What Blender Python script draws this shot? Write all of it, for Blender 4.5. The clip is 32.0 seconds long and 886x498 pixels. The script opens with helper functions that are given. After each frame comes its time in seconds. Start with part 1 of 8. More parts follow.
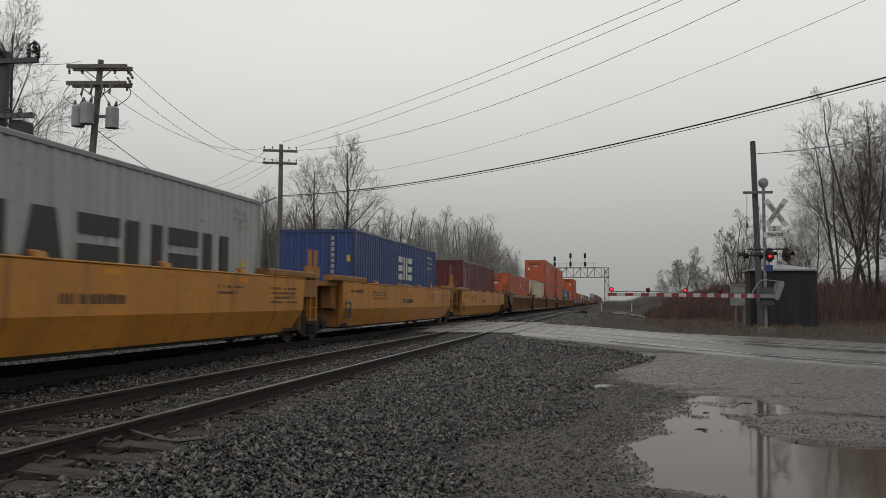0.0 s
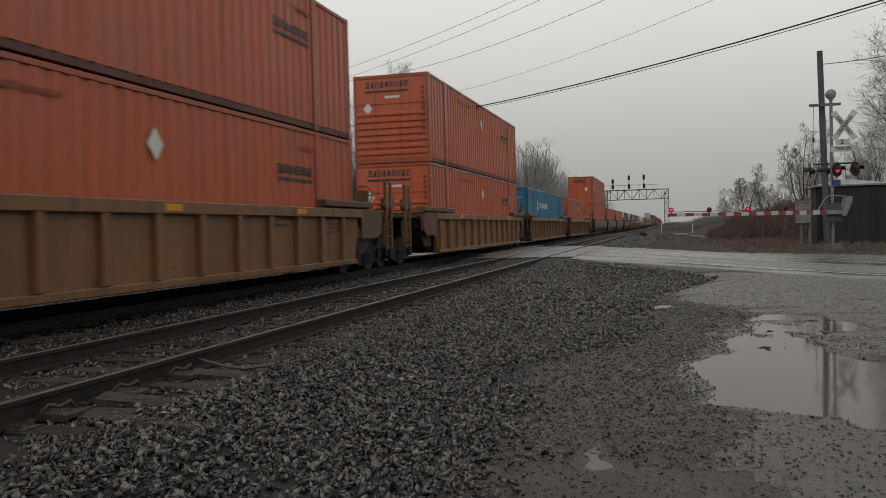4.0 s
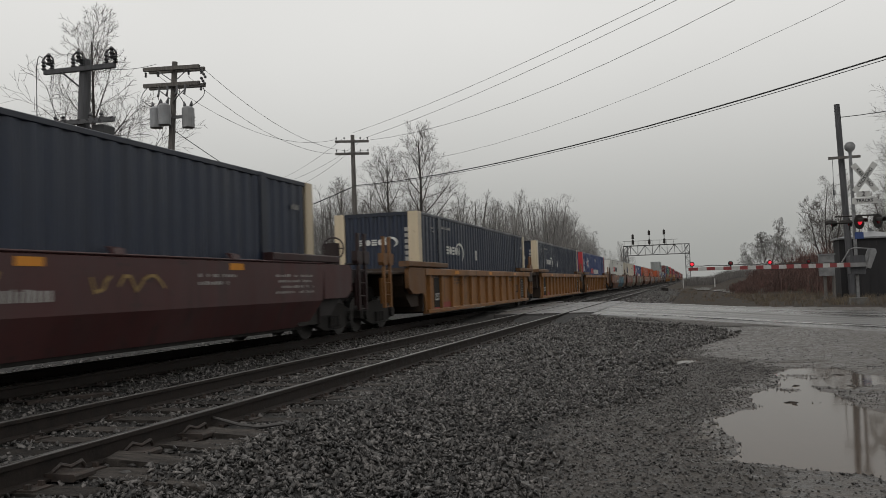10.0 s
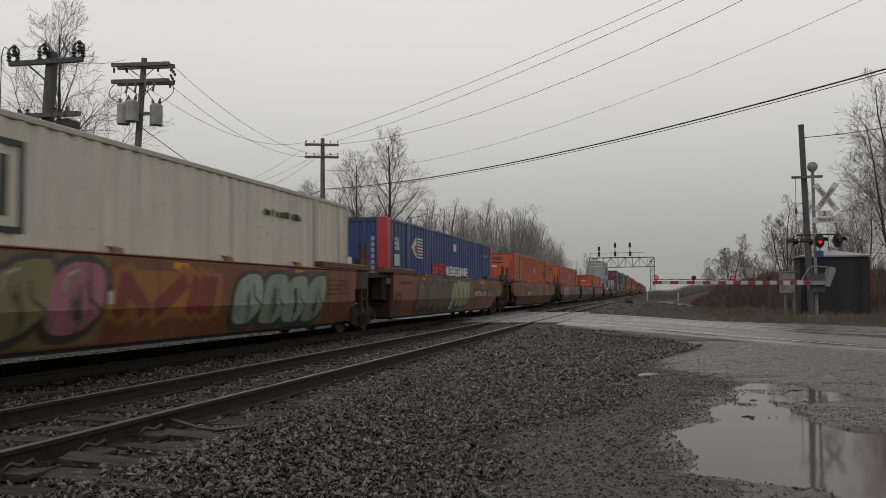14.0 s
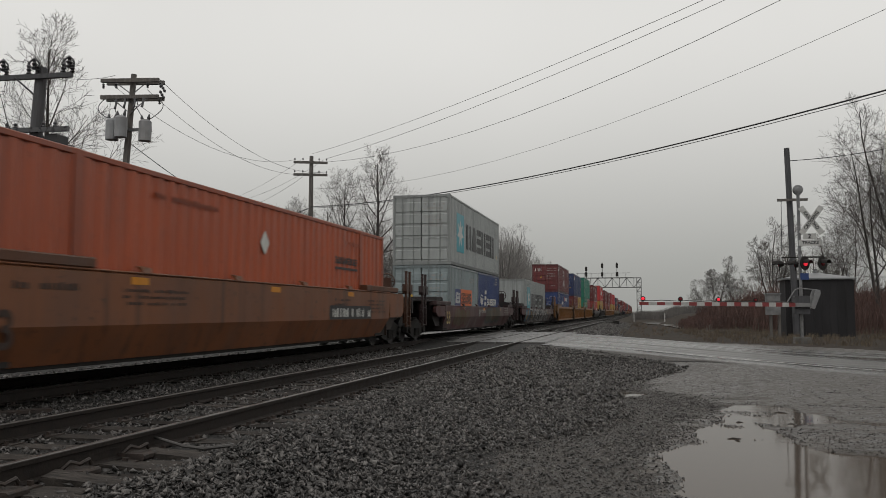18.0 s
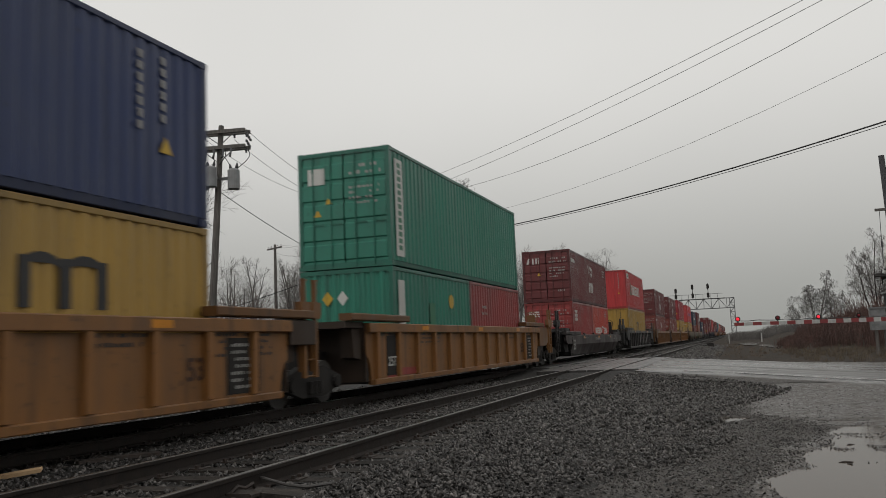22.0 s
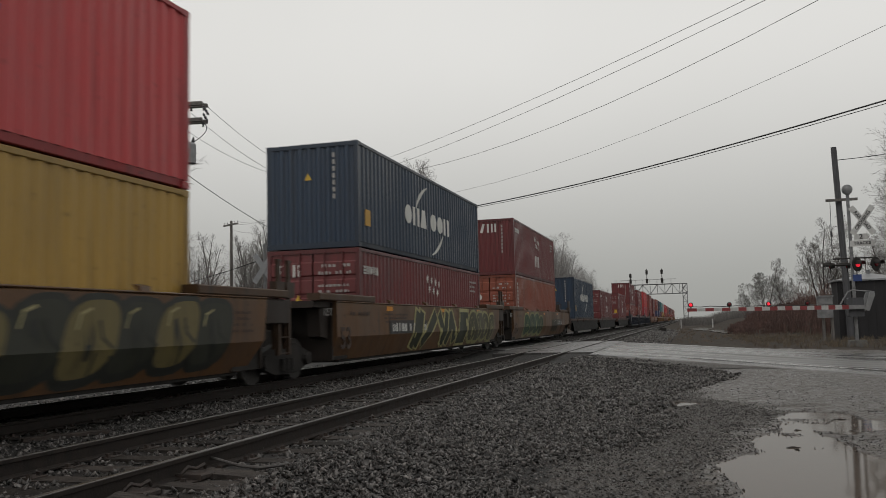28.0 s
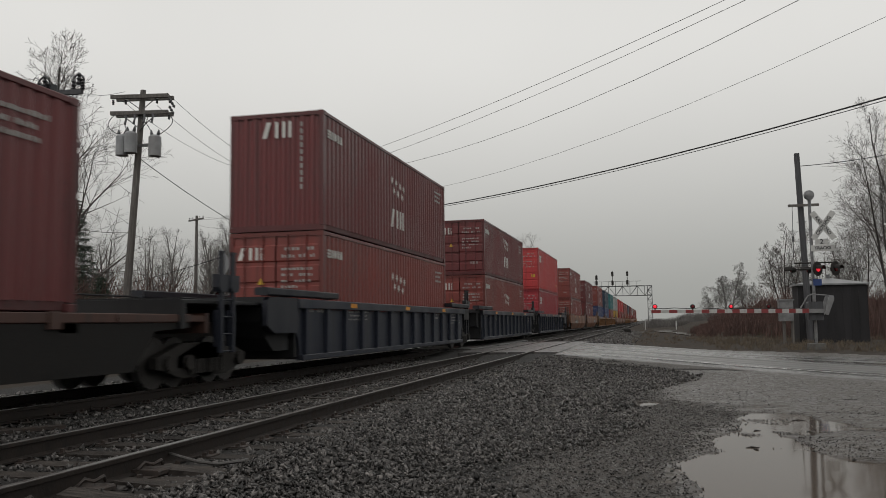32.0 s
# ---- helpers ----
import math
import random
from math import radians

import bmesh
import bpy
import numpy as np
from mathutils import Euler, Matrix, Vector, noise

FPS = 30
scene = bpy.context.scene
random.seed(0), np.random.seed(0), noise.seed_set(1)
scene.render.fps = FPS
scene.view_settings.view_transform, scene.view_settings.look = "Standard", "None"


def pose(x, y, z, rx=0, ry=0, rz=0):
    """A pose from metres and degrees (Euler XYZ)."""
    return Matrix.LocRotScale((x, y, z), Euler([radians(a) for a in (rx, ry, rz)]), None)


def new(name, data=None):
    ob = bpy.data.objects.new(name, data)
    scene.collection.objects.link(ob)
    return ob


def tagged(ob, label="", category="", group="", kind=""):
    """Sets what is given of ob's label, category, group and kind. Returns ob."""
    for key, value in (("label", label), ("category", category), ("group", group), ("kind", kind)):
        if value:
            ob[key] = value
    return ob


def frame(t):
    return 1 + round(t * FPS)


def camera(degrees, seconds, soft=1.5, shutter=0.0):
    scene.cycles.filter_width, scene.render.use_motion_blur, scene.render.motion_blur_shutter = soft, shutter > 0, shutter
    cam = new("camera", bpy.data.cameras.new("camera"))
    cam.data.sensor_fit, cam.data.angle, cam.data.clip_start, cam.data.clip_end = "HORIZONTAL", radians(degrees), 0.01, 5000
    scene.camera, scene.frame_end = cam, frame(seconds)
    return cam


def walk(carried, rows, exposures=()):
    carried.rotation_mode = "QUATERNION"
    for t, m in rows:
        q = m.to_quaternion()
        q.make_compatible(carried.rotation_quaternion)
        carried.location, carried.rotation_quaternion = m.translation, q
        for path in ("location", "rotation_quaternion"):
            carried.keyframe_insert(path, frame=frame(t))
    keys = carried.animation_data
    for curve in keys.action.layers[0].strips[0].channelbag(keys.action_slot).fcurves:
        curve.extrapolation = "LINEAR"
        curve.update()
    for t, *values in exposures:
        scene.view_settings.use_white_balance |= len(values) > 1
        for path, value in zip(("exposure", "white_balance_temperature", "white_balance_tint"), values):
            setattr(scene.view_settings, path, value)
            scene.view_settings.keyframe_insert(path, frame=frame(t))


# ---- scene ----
# World: y runs along the tracks, x to the right of them, z = 0 is the top of the rails.
cam = camera(55.58, 32.0, soft=0.88, shutter=0.16)
ROWS = [
    (0, -0.023, -0.065, 1.057, 11.06, 3.56, -0.24),
    (0.5, -0.003, -0.036, 1.052, 11.25, 3.44, -0.18),
    (1, 0.018, -0.019, 1.036, 11.86, 2.81, -0.04),
    (1.5, 0.007, -0.011, 1.038, 12.45, 2.90, -0.30),
    (2, 0.009, -0.003, 1.036, 12.71, 2.84, 0.02),
    (2.5, 0.001, -0.012, 1.035, 12.87, 2.78, 0.23),
    (3, 0.022, -0.010, 1.024, 12.05, 2.33, 0.65),
    (3.5, -0.021, -0.039, 1.038, 14.25, -1.46, 0.69),
    (5.5, 0.012, 0.003, 1.015, 15.49, -0.23, 2.03),
    (6, 0.007, 0.017, 1.012, 15.75, 4.19, 1.60),
    (6.5, 0.011, 0.025, 1.022, 16.10, 4.00, 1.40),
    (7, 0.012, 0.030, 1.021, 15.46, 3.52, 1.52),
    (7.5, 0.014, 0.012, 1.018, 16.43, 3.75, 2.57),
    (8, 0.002, 0.038, 1.017, 17.74, 3.63, 2.78),
    (8.5, 0.004, 0.044, 1.014, 17.04, 3.51, 2.26),
    (9, -0.001, 0.028, 1.015, 16.92, 3.38, 1.79),
    (9.5, -0.001, 0.017, 1.013, 16.74, 3.11, 1.92),
    (10, 0.006, 0.025, 1.010, 16.35, 2.61, 2.02),
    (10.5, 0.012, 0.015, 1.006, 15.09, 2.37, 1.74),
    (11, 0.011, 0.019, 1.005, 14.78, 2.31, 1.12),
    (11.5, 0.004, 0.023, 1.012, 15.05, 2.80, 0.97),
    (12, 0.015, 0.029, 1.018, 14.95, 2.95, 1.23),
    (12.5, 0.015, 0.029, 1.017, 14.54, 3.17, 1.10),
    (13, 0.009, 0.021, 1.025, 14.18, 3.47, 0.72),
    (13.5, 0.008, 0.028, 1.017, 14.28, 3.29, 0.16),
    (14, 0.021, 0.035, 1.008, 14.06, 3.03, 0.44),
    (14.5, 0.020, 0.033, 1.016, 13.89, 3.12, 0.95),
    (16.5, 0.006, 0.021, 1.010, 14.64, 3.66, 0.30),
    (17, 0.008, 0.004, 1.011, 14.04, 3.70, -0.01),
    (17.5, 0.012, 0.008, 1.019, 13.57, 3.95, -0.14),
    (18, 0.015, 0.010, 1.018, 13.18, 4.30, -0.06),
    (18.5, 0.017, -0.000, 1.014, 13.40, 4.54, -0.10),
    (19, 0.006, -0.054, 1.023, 15.26, 5.35, 0.66),
    (19.5, 0.016, 0.019, 1.001, 15.14, 6.15, 0.98),
    (20, 0.010, -0.035, 1.023, 14.93, 7.35, 1.02),
    (20.5, 0.002, -0.037, 1.024, 15.04, 6.80, 0.51),
    (21, 0.007, -0.044, 1.017, 14.38, 7.70, 1.14),
    (21.5, 0.008, -0.039, 1.018, 17.14, 6.77, 1.64),
    (22, -0.001, -0.067, 1.030, 19.11, 6.55, 2.38),
    (22.5, 0.010, -0.031, 1.015, 17.10, 6.06, 2.33),
    (23, 0.018, -0.018, 1.002, 15.68, 5.68, 2.22),
    (23.5, 0.017, -0.023, 1.006, 15.14, 5.78, 2.43),
    (24, 0.014, -0.005, 1.004, 14.55, 5.64, 2.28),
    (24.5, 0.015, -0.062, 1.000, 14.36, 5.13, 2.80),
    (26.5, -0.052, -0.047, 1.043, 16.89, 4.26, 1.28),
    (27, -0.050, -0.047, 1.029, 16.82, 4.74, 1.57),
    (27.5, -0.036, -0.002, 1.039, 15.12, 4.45, 1.35),
    (28, -0.033, -0.002, 1.046, 16.15, 5.13, 1.42),
    (28.5, -0.033, -0.001, 1.043, 17.89, 5.43, 1.84),
    (29, -0.029, 0.015, 1.036, 17.97, 5.24, 1.82),
    (29.5, -0.036, -0.011, 1.038, 17.19, 4.86, 1.90),
    (30, -0.021, 0.025, 1.029, 16.08, 4.93, 1.49),
    (30.5, -0.016, 0.031, 1.029, 15.43, 5.03, 1.13),
    (31, -0.020, 0.042, 1.030, 14.16, 5.11, 1.27),
    (31.5, -0.019, 0.030, 1.028, 14.35, 5.18, 0.62),
    (32, -0.025, 0.046, 1.024, 13.88, 5.03, 0.70),
]
walk(cam, [(t, pose(x, y, z, 90 + pitch, roll, yaw)) for t, x, y, z, yaw, pitch, roll in ROWS],
     exposures=[(0.0, 0.05, 6500, 10), (1.0, 0.07, 6500, 10), (2.0, 0.10, 6500, 10), (3.4, 0.10, 6600, 10), (5.6, 0.0, 6180, 8), (6.3, 0.0, 6180, 8), (7.0, 0.0, 6450, 10),
                (8.0, 0.08, 6550, 10), (9.0, 0.07, 6550, 10), (10.0, 0.03, 6500, 10), (12.0, 0.0, 6550, 10), (18.4, 0.0, 6550, 10), (19.0, -0.07, 6550, 10), (20.0, -0.18, 6550, 10),
                (21.0, -0.09, 6550, 10), (22.0, -0.05, 6550, 10), (23.0, 0.0, 6550, 10), (32.0, 0.0, 6550, 10)])

# ---- light: a thick overcast ----
SUN_EL, SUN_AZ = radians(52), radians(205)
world = bpy.data.worlds.new("overcast")
scene.world = world
world.use_nodes = True
wn, wl = world.node_tree.nodes, world.node_tree.links
wn.clear()
sky = wn.new("ShaderNodeTexSky")
sky.sky_type, sky.sun_disc = "NISHITA", False
sky.sun_elevation, sky.sun_rotation = SUN_EL, SUN_AZ
sky.air_density, sky.dust_density, sky.ozone_density = 1.0, 8.0, 1.0
hsv = wn.new("ShaderNodeHueSaturation")
hsv.inputs["Saturation"].default_value = 0.06
# thick cloud: paler overhead, greyer towards the horizon
wtc = wn.new("ShaderNodeTexCoord")
wsep = wn.new("ShaderNodeSeparateXYZ")
wl.new(wtc.outputs["Generated"], wsep.inputs["Vector"])
wramp = wn.new("ShaderNodeMapRange")
wramp.interpolation_type = "SMOOTHSTEP"
wramp.inputs["From Min"].default_value, wramp.inputs["From Max"].default_value = -0.05, 0.34
wl.new(wsep.outputs["Z"], wramp.inputs["Value"])
cloud = wn.new("ShaderNodeMix")
cloud.data_type = "RGBA"
cloud.inputs["A"].default_value, cloud.inputs["B"].default_value = (3.02, 3.08, 2.92, 1), (6.85, 6.82, 6.62, 1)
wl.new(wramp.outputs["Result"], cloud.inputs["Factor"])
billow = wn.new("ShaderNodeTexNoise")
billow.inputs["Scale"].default_value, billow.inputs["Detail"].default_value = 2.2, 5
wl.new(wtc.outputs["Generated"], billow.inputs["Vector"])
bright = wn.new("ShaderNodeMapRange")
bright.inputs["To Min"].default_value, bright.inputs["To Max"].default_value = 0.93, 1.07
wl.new(billow.outputs["Fac"], bright.inputs["Value"])
uneven_cloud = wn.new("ShaderNodeVectorMath")
uneven_cloud.operation = "SCALE"
wl.new(cloud.outputs["Result"], uneven_cloud.inputs[0])
wl.new(bright.outputs["Result"], uneven_cloud.inputs["Scale"])
wmix = wn.new("ShaderNodeMix")
wmix.data_type = "RGBA"
wmix.inputs["Factor"].default_value = 0.9
wl.new(uneven_cloud.outputs["Vector"], wmix.inputs["B"])
bg = wn.new("ShaderNodeBackground")
bg.inputs["Strength"].default_value = 0.115
wo = wn.new("ShaderNodeOutputWorld")
wl.new(sky.outputs["Color"], hsv.inputs["Color"])
wl.new(hsv.outputs["Color"], wmix.inputs["A"])
wl.new(wmix.outputs["Result"], bg.inputs["Color"])
wl.new(bg.outputs["Background"], wo.inputs["Surface"])
sun = new("sun", bpy.data.lights.new("sun", "SUN"))
sun.data.energy, sun.data.angle, sun.data.color = 0.5, radians(40), (1.0, 0.97, 0.93)
sun.rotation_euler = (radians(90) - SUN_EL, 0, radians(180) - SUN_AZ)


# ---- materials ----
def make_material(name, dark, light, rough=0.6, metal=0.0, scale=6.0, stretch=(1, 1, 1), bump=0.15, bump_scale=40.0,
                  stain=None, stain_scale=0.6, stain_amount=0.5, vary=0.0, spec=0.5, island=False, stain_stretch=(1, 1, 1), turn=0.0, rough_swing=0.12):
    """Base colour between two tones by noise, stains at a larger scale, and a fine bump."""
    m = bpy.data.materials.new(name)
    m.use_nodes = True
    n, l = m.node_tree.nodes, m.node_tree.links
    b = n["Principled BSDF"]
    b.inputs["Metallic"].default_value = metal
    b.inputs["Specular IOR Level"].default_value = spec
    tc = n.new("ShaderNodeTexCoord")
    mp = n.new("ShaderNodeMapping")
    mp.vector_type = "TEXTURE"
    mp.inputs["Scale"].default_value = tuple(1 / a for a in stretch)
    mp.inputs["Rotation"].default_value = (0, 0, radians(turn))
    l.new(tc.outputs["Object"], mp.inputs["Vector"])
    t1 = n.new("ShaderNodeTexNoise")
    t1.inputs["Scale"].default_value, t1.inputs["Detail"].default_value = scale, 6
    l.new(mp.outputs["Vector"], t1.inputs["Vector"])
    r1 = n.new("ShaderNodeMapRange")
    r1.inputs["From Min"].default_value, r1.inputs["From Max"].default_value = 0.3, 0.7
    l.new(t1.outputs["Fac"], r1.inputs["Value"])
    c1 = n.new("ShaderNodeMix")
    c1.data_type = "RGBA"
    c1.inputs["A"].default_value, c1.inputs["B"].default_value = (*dark, 1), (*light, 1)
    l.new(r1.outputs["Result"], c1.inputs["Factor"])
    out = c1.outputs["Result"]
    if stain:
        mp2 = n.new("ShaderNodeMapping")
        mp2.inputs["Scale"].default_value = stain_stretch
        l.new(tc.outputs["Object"], mp2.inputs["Vector"])
        t2 = n.new("ShaderNodeTexNoise")
        t2.inputs["Scale"].default_value, t2.inputs["Detail"].default_value = stain_scale, 8
        t2.inputs["Roughness"].default_value = 0.65
        l.new(mp2.outputs["Vector"], t2.inputs["Vector"])
        r2 = n.new("ShaderNodeMapRange")
        r2.inputs["From Min"].default_value, r2.inputs["From Max"].default_value = 0.48, 0.7
        r2.inputs["To Max"].default_value = stain_amount
        l.new(t2.outputs["Fac"], r2.inputs["Value"])
        c2 = n.new("ShaderNodeMix")
        c2.data_type = "RGBA"
        c2.inputs["B"].default_value = (*stain, 1)
        l.new(r2.outputs["Result"], c2.inputs["Factor"])
        l.new(out, c2.inputs["A"])
        out = c2.outputs["Result"]
    if vary:
        if island:
            rnd = n.new("ShaderNodeNewGeometry").outputs["Random Per Island"]
        else:
            rnd = n.new("ShaderNodeObjectInfo").outputs["Random"]
        r3 = n.new("ShaderNodeMapRange")
        r3.inputs["To Min"].default_value, r3.inputs["To Max"].default_value = 1 - vary, 1 + vary
        l.new(rnd, r3.inputs["Value"])
        h = n.new("ShaderNodeHueSaturation")
        l.new(r3.outputs["Result"], h.inputs["Value"])
        l.new(out, h.inputs["Color"])
        out = h.outputs["Color"]
    l.new(out, b.inputs["Base Color"])
    rr = n.new("ShaderNodeMapRange")
    rr.inputs["To Min"].default_value, rr.inputs["To Max"].default_value = max(0.02, rough - rough_swing), min(1, rough + rough_swing)
    l.new(r1.outputs["Result"], rr.inputs["Value"])
    l.new(rr.outputs["Result"], b.inputs["Roughness"])
    if bump:
        t4 = n.new("ShaderNodeTexNoise")
        t4.inputs["Scale"].default_value, t4.inputs["Detail"].default_value = bump_scale, 4
        l.new(tc.outputs["Object"], t4.inputs["Vector"])
        bp = n.new("ShaderNodeBump")
        bp.inputs["Strength"].default_value, bp.inputs["Distance"].default_value = bump, 0.02
        l.new(t4.outputs["Fac"], bp.inputs["Height"])
        l.new(bp.outputs["Normal"], b.inputs["Normal"])
    return m


def glow(name, colour, strength):
    m = bpy.data.materials.new(name)
    m.use_nodes = True
    b = m.node_tree.nodes["Principled BSDF"]
    b.inputs["Base Color"].default_value = (*colour, 1)
    b.inputs["Emission Color"].default_value = (*colour, 1)
    b.inputs["Emission Strength"].default_value = strength
    return m


# paint colours
ORANGE, CREAM, SKYBLUE, NAVYBLACK = (0.43, 0.086, 0.029), (0.60, 0.50, 0.35), (0.018, 0.17, 0.30), (0.012, 0.020, 0.042)
ROYAL, WHITE, MAROON, GREY, GREYBLUE = (0.020, 0.047, 0.165), (0.64, 0.635, 0.60), (0.135, 0.024, 0.025), (0.33, 0.35, 0.345), (0.25, 0.30, 0.31)
NAVY, GREEN, RED, YELLOW, CRIMSON = (0.018, 0.035, 0.115), (0.024, 0.195, 0.135), (0.47, 0.042, 0.045), (0.40, 0.245, 0.052), (0.33, 0.028, 0.040)
RUST, SLATE, TEAL, SCARLET, OXIDE = (0.24, 0.062, 0.034), (0.018, 0.036, 0.066), (0.03, 0.16, 0.17), (0.50, 0.055, 0.035), (0.28, 0.038, 0.036)
C_YELLOW, C_BROWN, C_MAROON, C_AMBER, C_DARK, C_BLUE = (0.47, 0.195, 0.024), (0.185, 0.066, 0.025), (0.062, 0.019, 0.019), (0.18, 0.084, 0.029), (0.03, 0.027, 0.027), (0.012, 0.016, 0.029)
C_OCHRE = (0.235, 0.102, 0.027)
C_MUD = (0.115, 0.056, 0.022)
C_SOOT = (0.021, 0.012, 0.0115)
FADED = (0.31, 0.30, 0.285)
INK, CHALK, BLOOD, LEAF, AQUA, PINK, GOLD = (0.02, 0.02, 0.022), (0.58, 0.58, 0.55), (0.50, 0.03, 0.04), (0.03, 0.17, 0.09), (0.10, 0.36, 0.46), (0.52, 0.16, 0.24), (0.55, 0.35, 0.03)
PAINTS = {}


def runs(m, grime, amount):
    """Thin dark runs of rain-washed grime and small scuffs over a finished paint."""
    n, l = m.node_tree.nodes, m.node_tree.links
    b = n["Principled BSDF"]
    old = b.inputs["Base Color"].links[0].from_socket
    tc = n.new("ShaderNodeTexCoord")
    for stretch, scale, lo, hi, part_of in (((1, 1, 0.05), 5.0, 0.56, 0.72, 1.0), ((1, 1, 1), 9.0, 0.63, 0.70, 0.8)):
        mp = n.new("ShaderNodeMapping")
        mp.inputs["Scale"].default_value = stretch
        l.new(tc.outputs["Object"], mp.inputs["Vector"])
        t = n.new("ShaderNodeTexNoise")
        t.inputs["Scale"].default_value, t.inputs["Detail"].default_value = scale, 8
        l.new(mp.outputs["Vector"], t.inputs["Vector"])
        r = n.new("ShaderNodeMapRange")
        r.inputs["From Min"].default_value, r.inputs["From Max"].default_value = lo, hi
        r.inputs["To Max"].default_value = min(0.9, amount * part_of)
        l.new(t.outputs["Fac"], r.inputs["Value"])
        c = n.new("ShaderNodeMix")
        c.data_type = "RGBA"
        c.inputs["B"].default_value = (*grime, 1)
        l.new(r.outputs["Result"], c.inputs["Factor"])
        l.new(old, c.inputs["A"])
        old = c.outputs["Result"]
    l.new(old, b.inputs["Base Color"])


def paint(colour, rough=0.42, dirt=0.35):
    """Weathered paint on steel: faded patches, rust and grime running down."""
    key = (colour, rough, dirt)
    if key not in PAINTS:
        d = tuple(c * 0.80 for c in colour)
        g = tuple(0.45 * c + 0.022 for c in colour)
        PAINTS[key] = m = make_material("paint", d, colour, rough, 0, 1.1, (1, 1, 0.5), 0.04, 25, g, 1.6, dirt,
                                        stain_stretch=(1, 1, 0.16), vary=0.05)
        runs(m, tuple(0.22 * c + 0.010 for c in colour), dirt * 1.3)
    return PAINTS[key]


M_BALLAST = make_material("ballast_stone", (0.0085, 0.0079, 0.0076), (0.124, 0.115, 0.109), 0.40, 0, 12, bump=0.4, bump_scale=60, vary=0.85, island=True, spec=0.4)
M_BED = make_material("ballast_bed", (0.0085, 0.0080, 0.0076), (0.024, 0.0225, 0.0215), 0.75, 0, 30, bump=1.0, bump_scale=28, spec=0.25)
M_RAIL = make_material("rail_web_rust", (0.013, 0.0105, 0.0095), (0.030, 0.0235, 0.0205), 0.65, 0.0, 8, bump=0.2, spec=0.2)
M_RAILTOP = make_material("rail_head_steel", (0.10, 0.098, 0.095), (0.20, 0.195, 0.19), 0.36, 0.85, 20, (1, 0.1, 1), bump=0.03)
M_TIE = make_material("weathered_tie_wood", (0.010, 0.0088, 0.0080), (0.056, 0.049, 0.044), 0.8, 0, 6, (1, 6, 1), 0.8, 30, vary=0.5, spec=0.15)
M_IRON = make_material("rusty_iron", (0.013, 0.0098, 0.0085), (0.040, 0.027, 0.021), 0.7, 0.0, 12, bump=0.3)
M_ASPHALT = make_material("wet_asphalt", (0.022, 0.021, 0.020), (0.080, 0.077, 0.072), 0.33, 0, 1.0, (0.05, 1.1, 1), 0.2, 60,
                          (0.018, 0.0175, 0.017), 0.35, 0.7, turn=-46, rough_swing=0.26)
M_PANEL = make_material("crossing_plank", (0.035, 0.033, 0.032), (0.085, 0.082, 0.08), 0.4, 0, 5, (1, 0.3, 1), 0.4, 30, vary=0.2)
M_BLACK = make_material("grimy_black_steel", (0.017, 0.0158, 0.015), (0.038, 0.035, 0.033), 0.7, 0.0, 5, bump=0.2, bump_scale=20, spec=0.15)
M_GIRDER = make_material("black_girder_paint", (0.0085, 0.0080, 0.0078), (0.019, 0.0176, 0.0168), 0.7, 0.0, 4, bump=0.2, bump_scale=20, spec=0.2)
M_WHEEL = make_material("wheel_steel", (0.022, 0.020, 0.0185), (0.048, 0.044, 0.041), 0.55, 0.0, 6, bump=0.1)
M_TREAD = make_material("polished_wheel_tread", (0.22, 0.22, 0.22), (0.42, 0.42, 0.42), 0.32, 0.9, 6, bump=0)
M_GALV = make_material("galvanised_steel", (0.11, 0.112, 0.114), (0.21, 0.213, 0.216), 0.55, 0.25, 5, bump=0.05, stain=(0.2, 0.19, 0.18), stain_amount=0.4)
M_WOODPOLE = make_material("weathered_pole_wood", (0.060, 0.054, 0.049), (0.145, 0.134, 0.124), 0.8, 0, 5, (5, 5, 0.3), 0.4, 25)
M_DARKPOLE = make_material("dark_pole_paint", (0.032, 0.033, 0.036), (0.070, 0.070, 0.076), 0.7, 0, 3, (3, 3, 0.4), 0.2, 20)
M_CABLE = make_material("black_cable", (0.012, 0.012, 0.013), (0.03, 0.03, 0.031), 0.6, 0, 5, bump=0)
M_INSUL = make_material("dark_porcelain", (0.02, 0.02, 0.022), (0.06, 0.06, 0.065), 0.3, 0, 8, bump=0)
M_TANK = make_material("transformer_grey_paint", (0.19, 0.195, 0.205), (0.27, 0.28, 0.29), 0.45, 0, 3, bump=0.05, stain=(0.16, 0.14, 0.12), stain_amount=0.5)
M_BARK = make_material("wet_bark", (0.022, 0.019, 0.018), (0.058, 0.051, 0.047), 0.8, 0, 4, (4, 4, 0.5), 0.3, 20)
M_TWIG = make_material("grey_brown_twigs", (0.045, 0.039, 0.036), (0.105, 0.092, 0.084), 0.85, 0, 0.5, bump=0, vary=0.25, island=True)
# distance haze put into the base colour, paler for what stands farther off
M_HAZE = make_material("haze_tinted_branches", (0.085, 0.079, 0.075), (0.165, 0.155, 0.148), 0.9, 0, 0.3, bump=0, vary=0.2, island=True)
M_MIST = make_material("mist_tinted_branches", (0.15, 0.143, 0.137), (0.26, 0.25, 0.24), 0.9, 0, 0.2, bump=0, vary=0.2, island=True)
M_BRUSH = make_material("red_brown_brush_stems", (0.055, 0.032, 0.027), (0.125, 0.070, 0.058), 0.9, 0, 0.4, bump=0, vary=0.35, island=True)
M_NEEDLE = make_material("dark_evergreen_needles", (0.02, 0.03, 0.022), (0.055, 0.075, 0.05), 0.8, 0, 3, bump=0, vary=0.3, island=True)
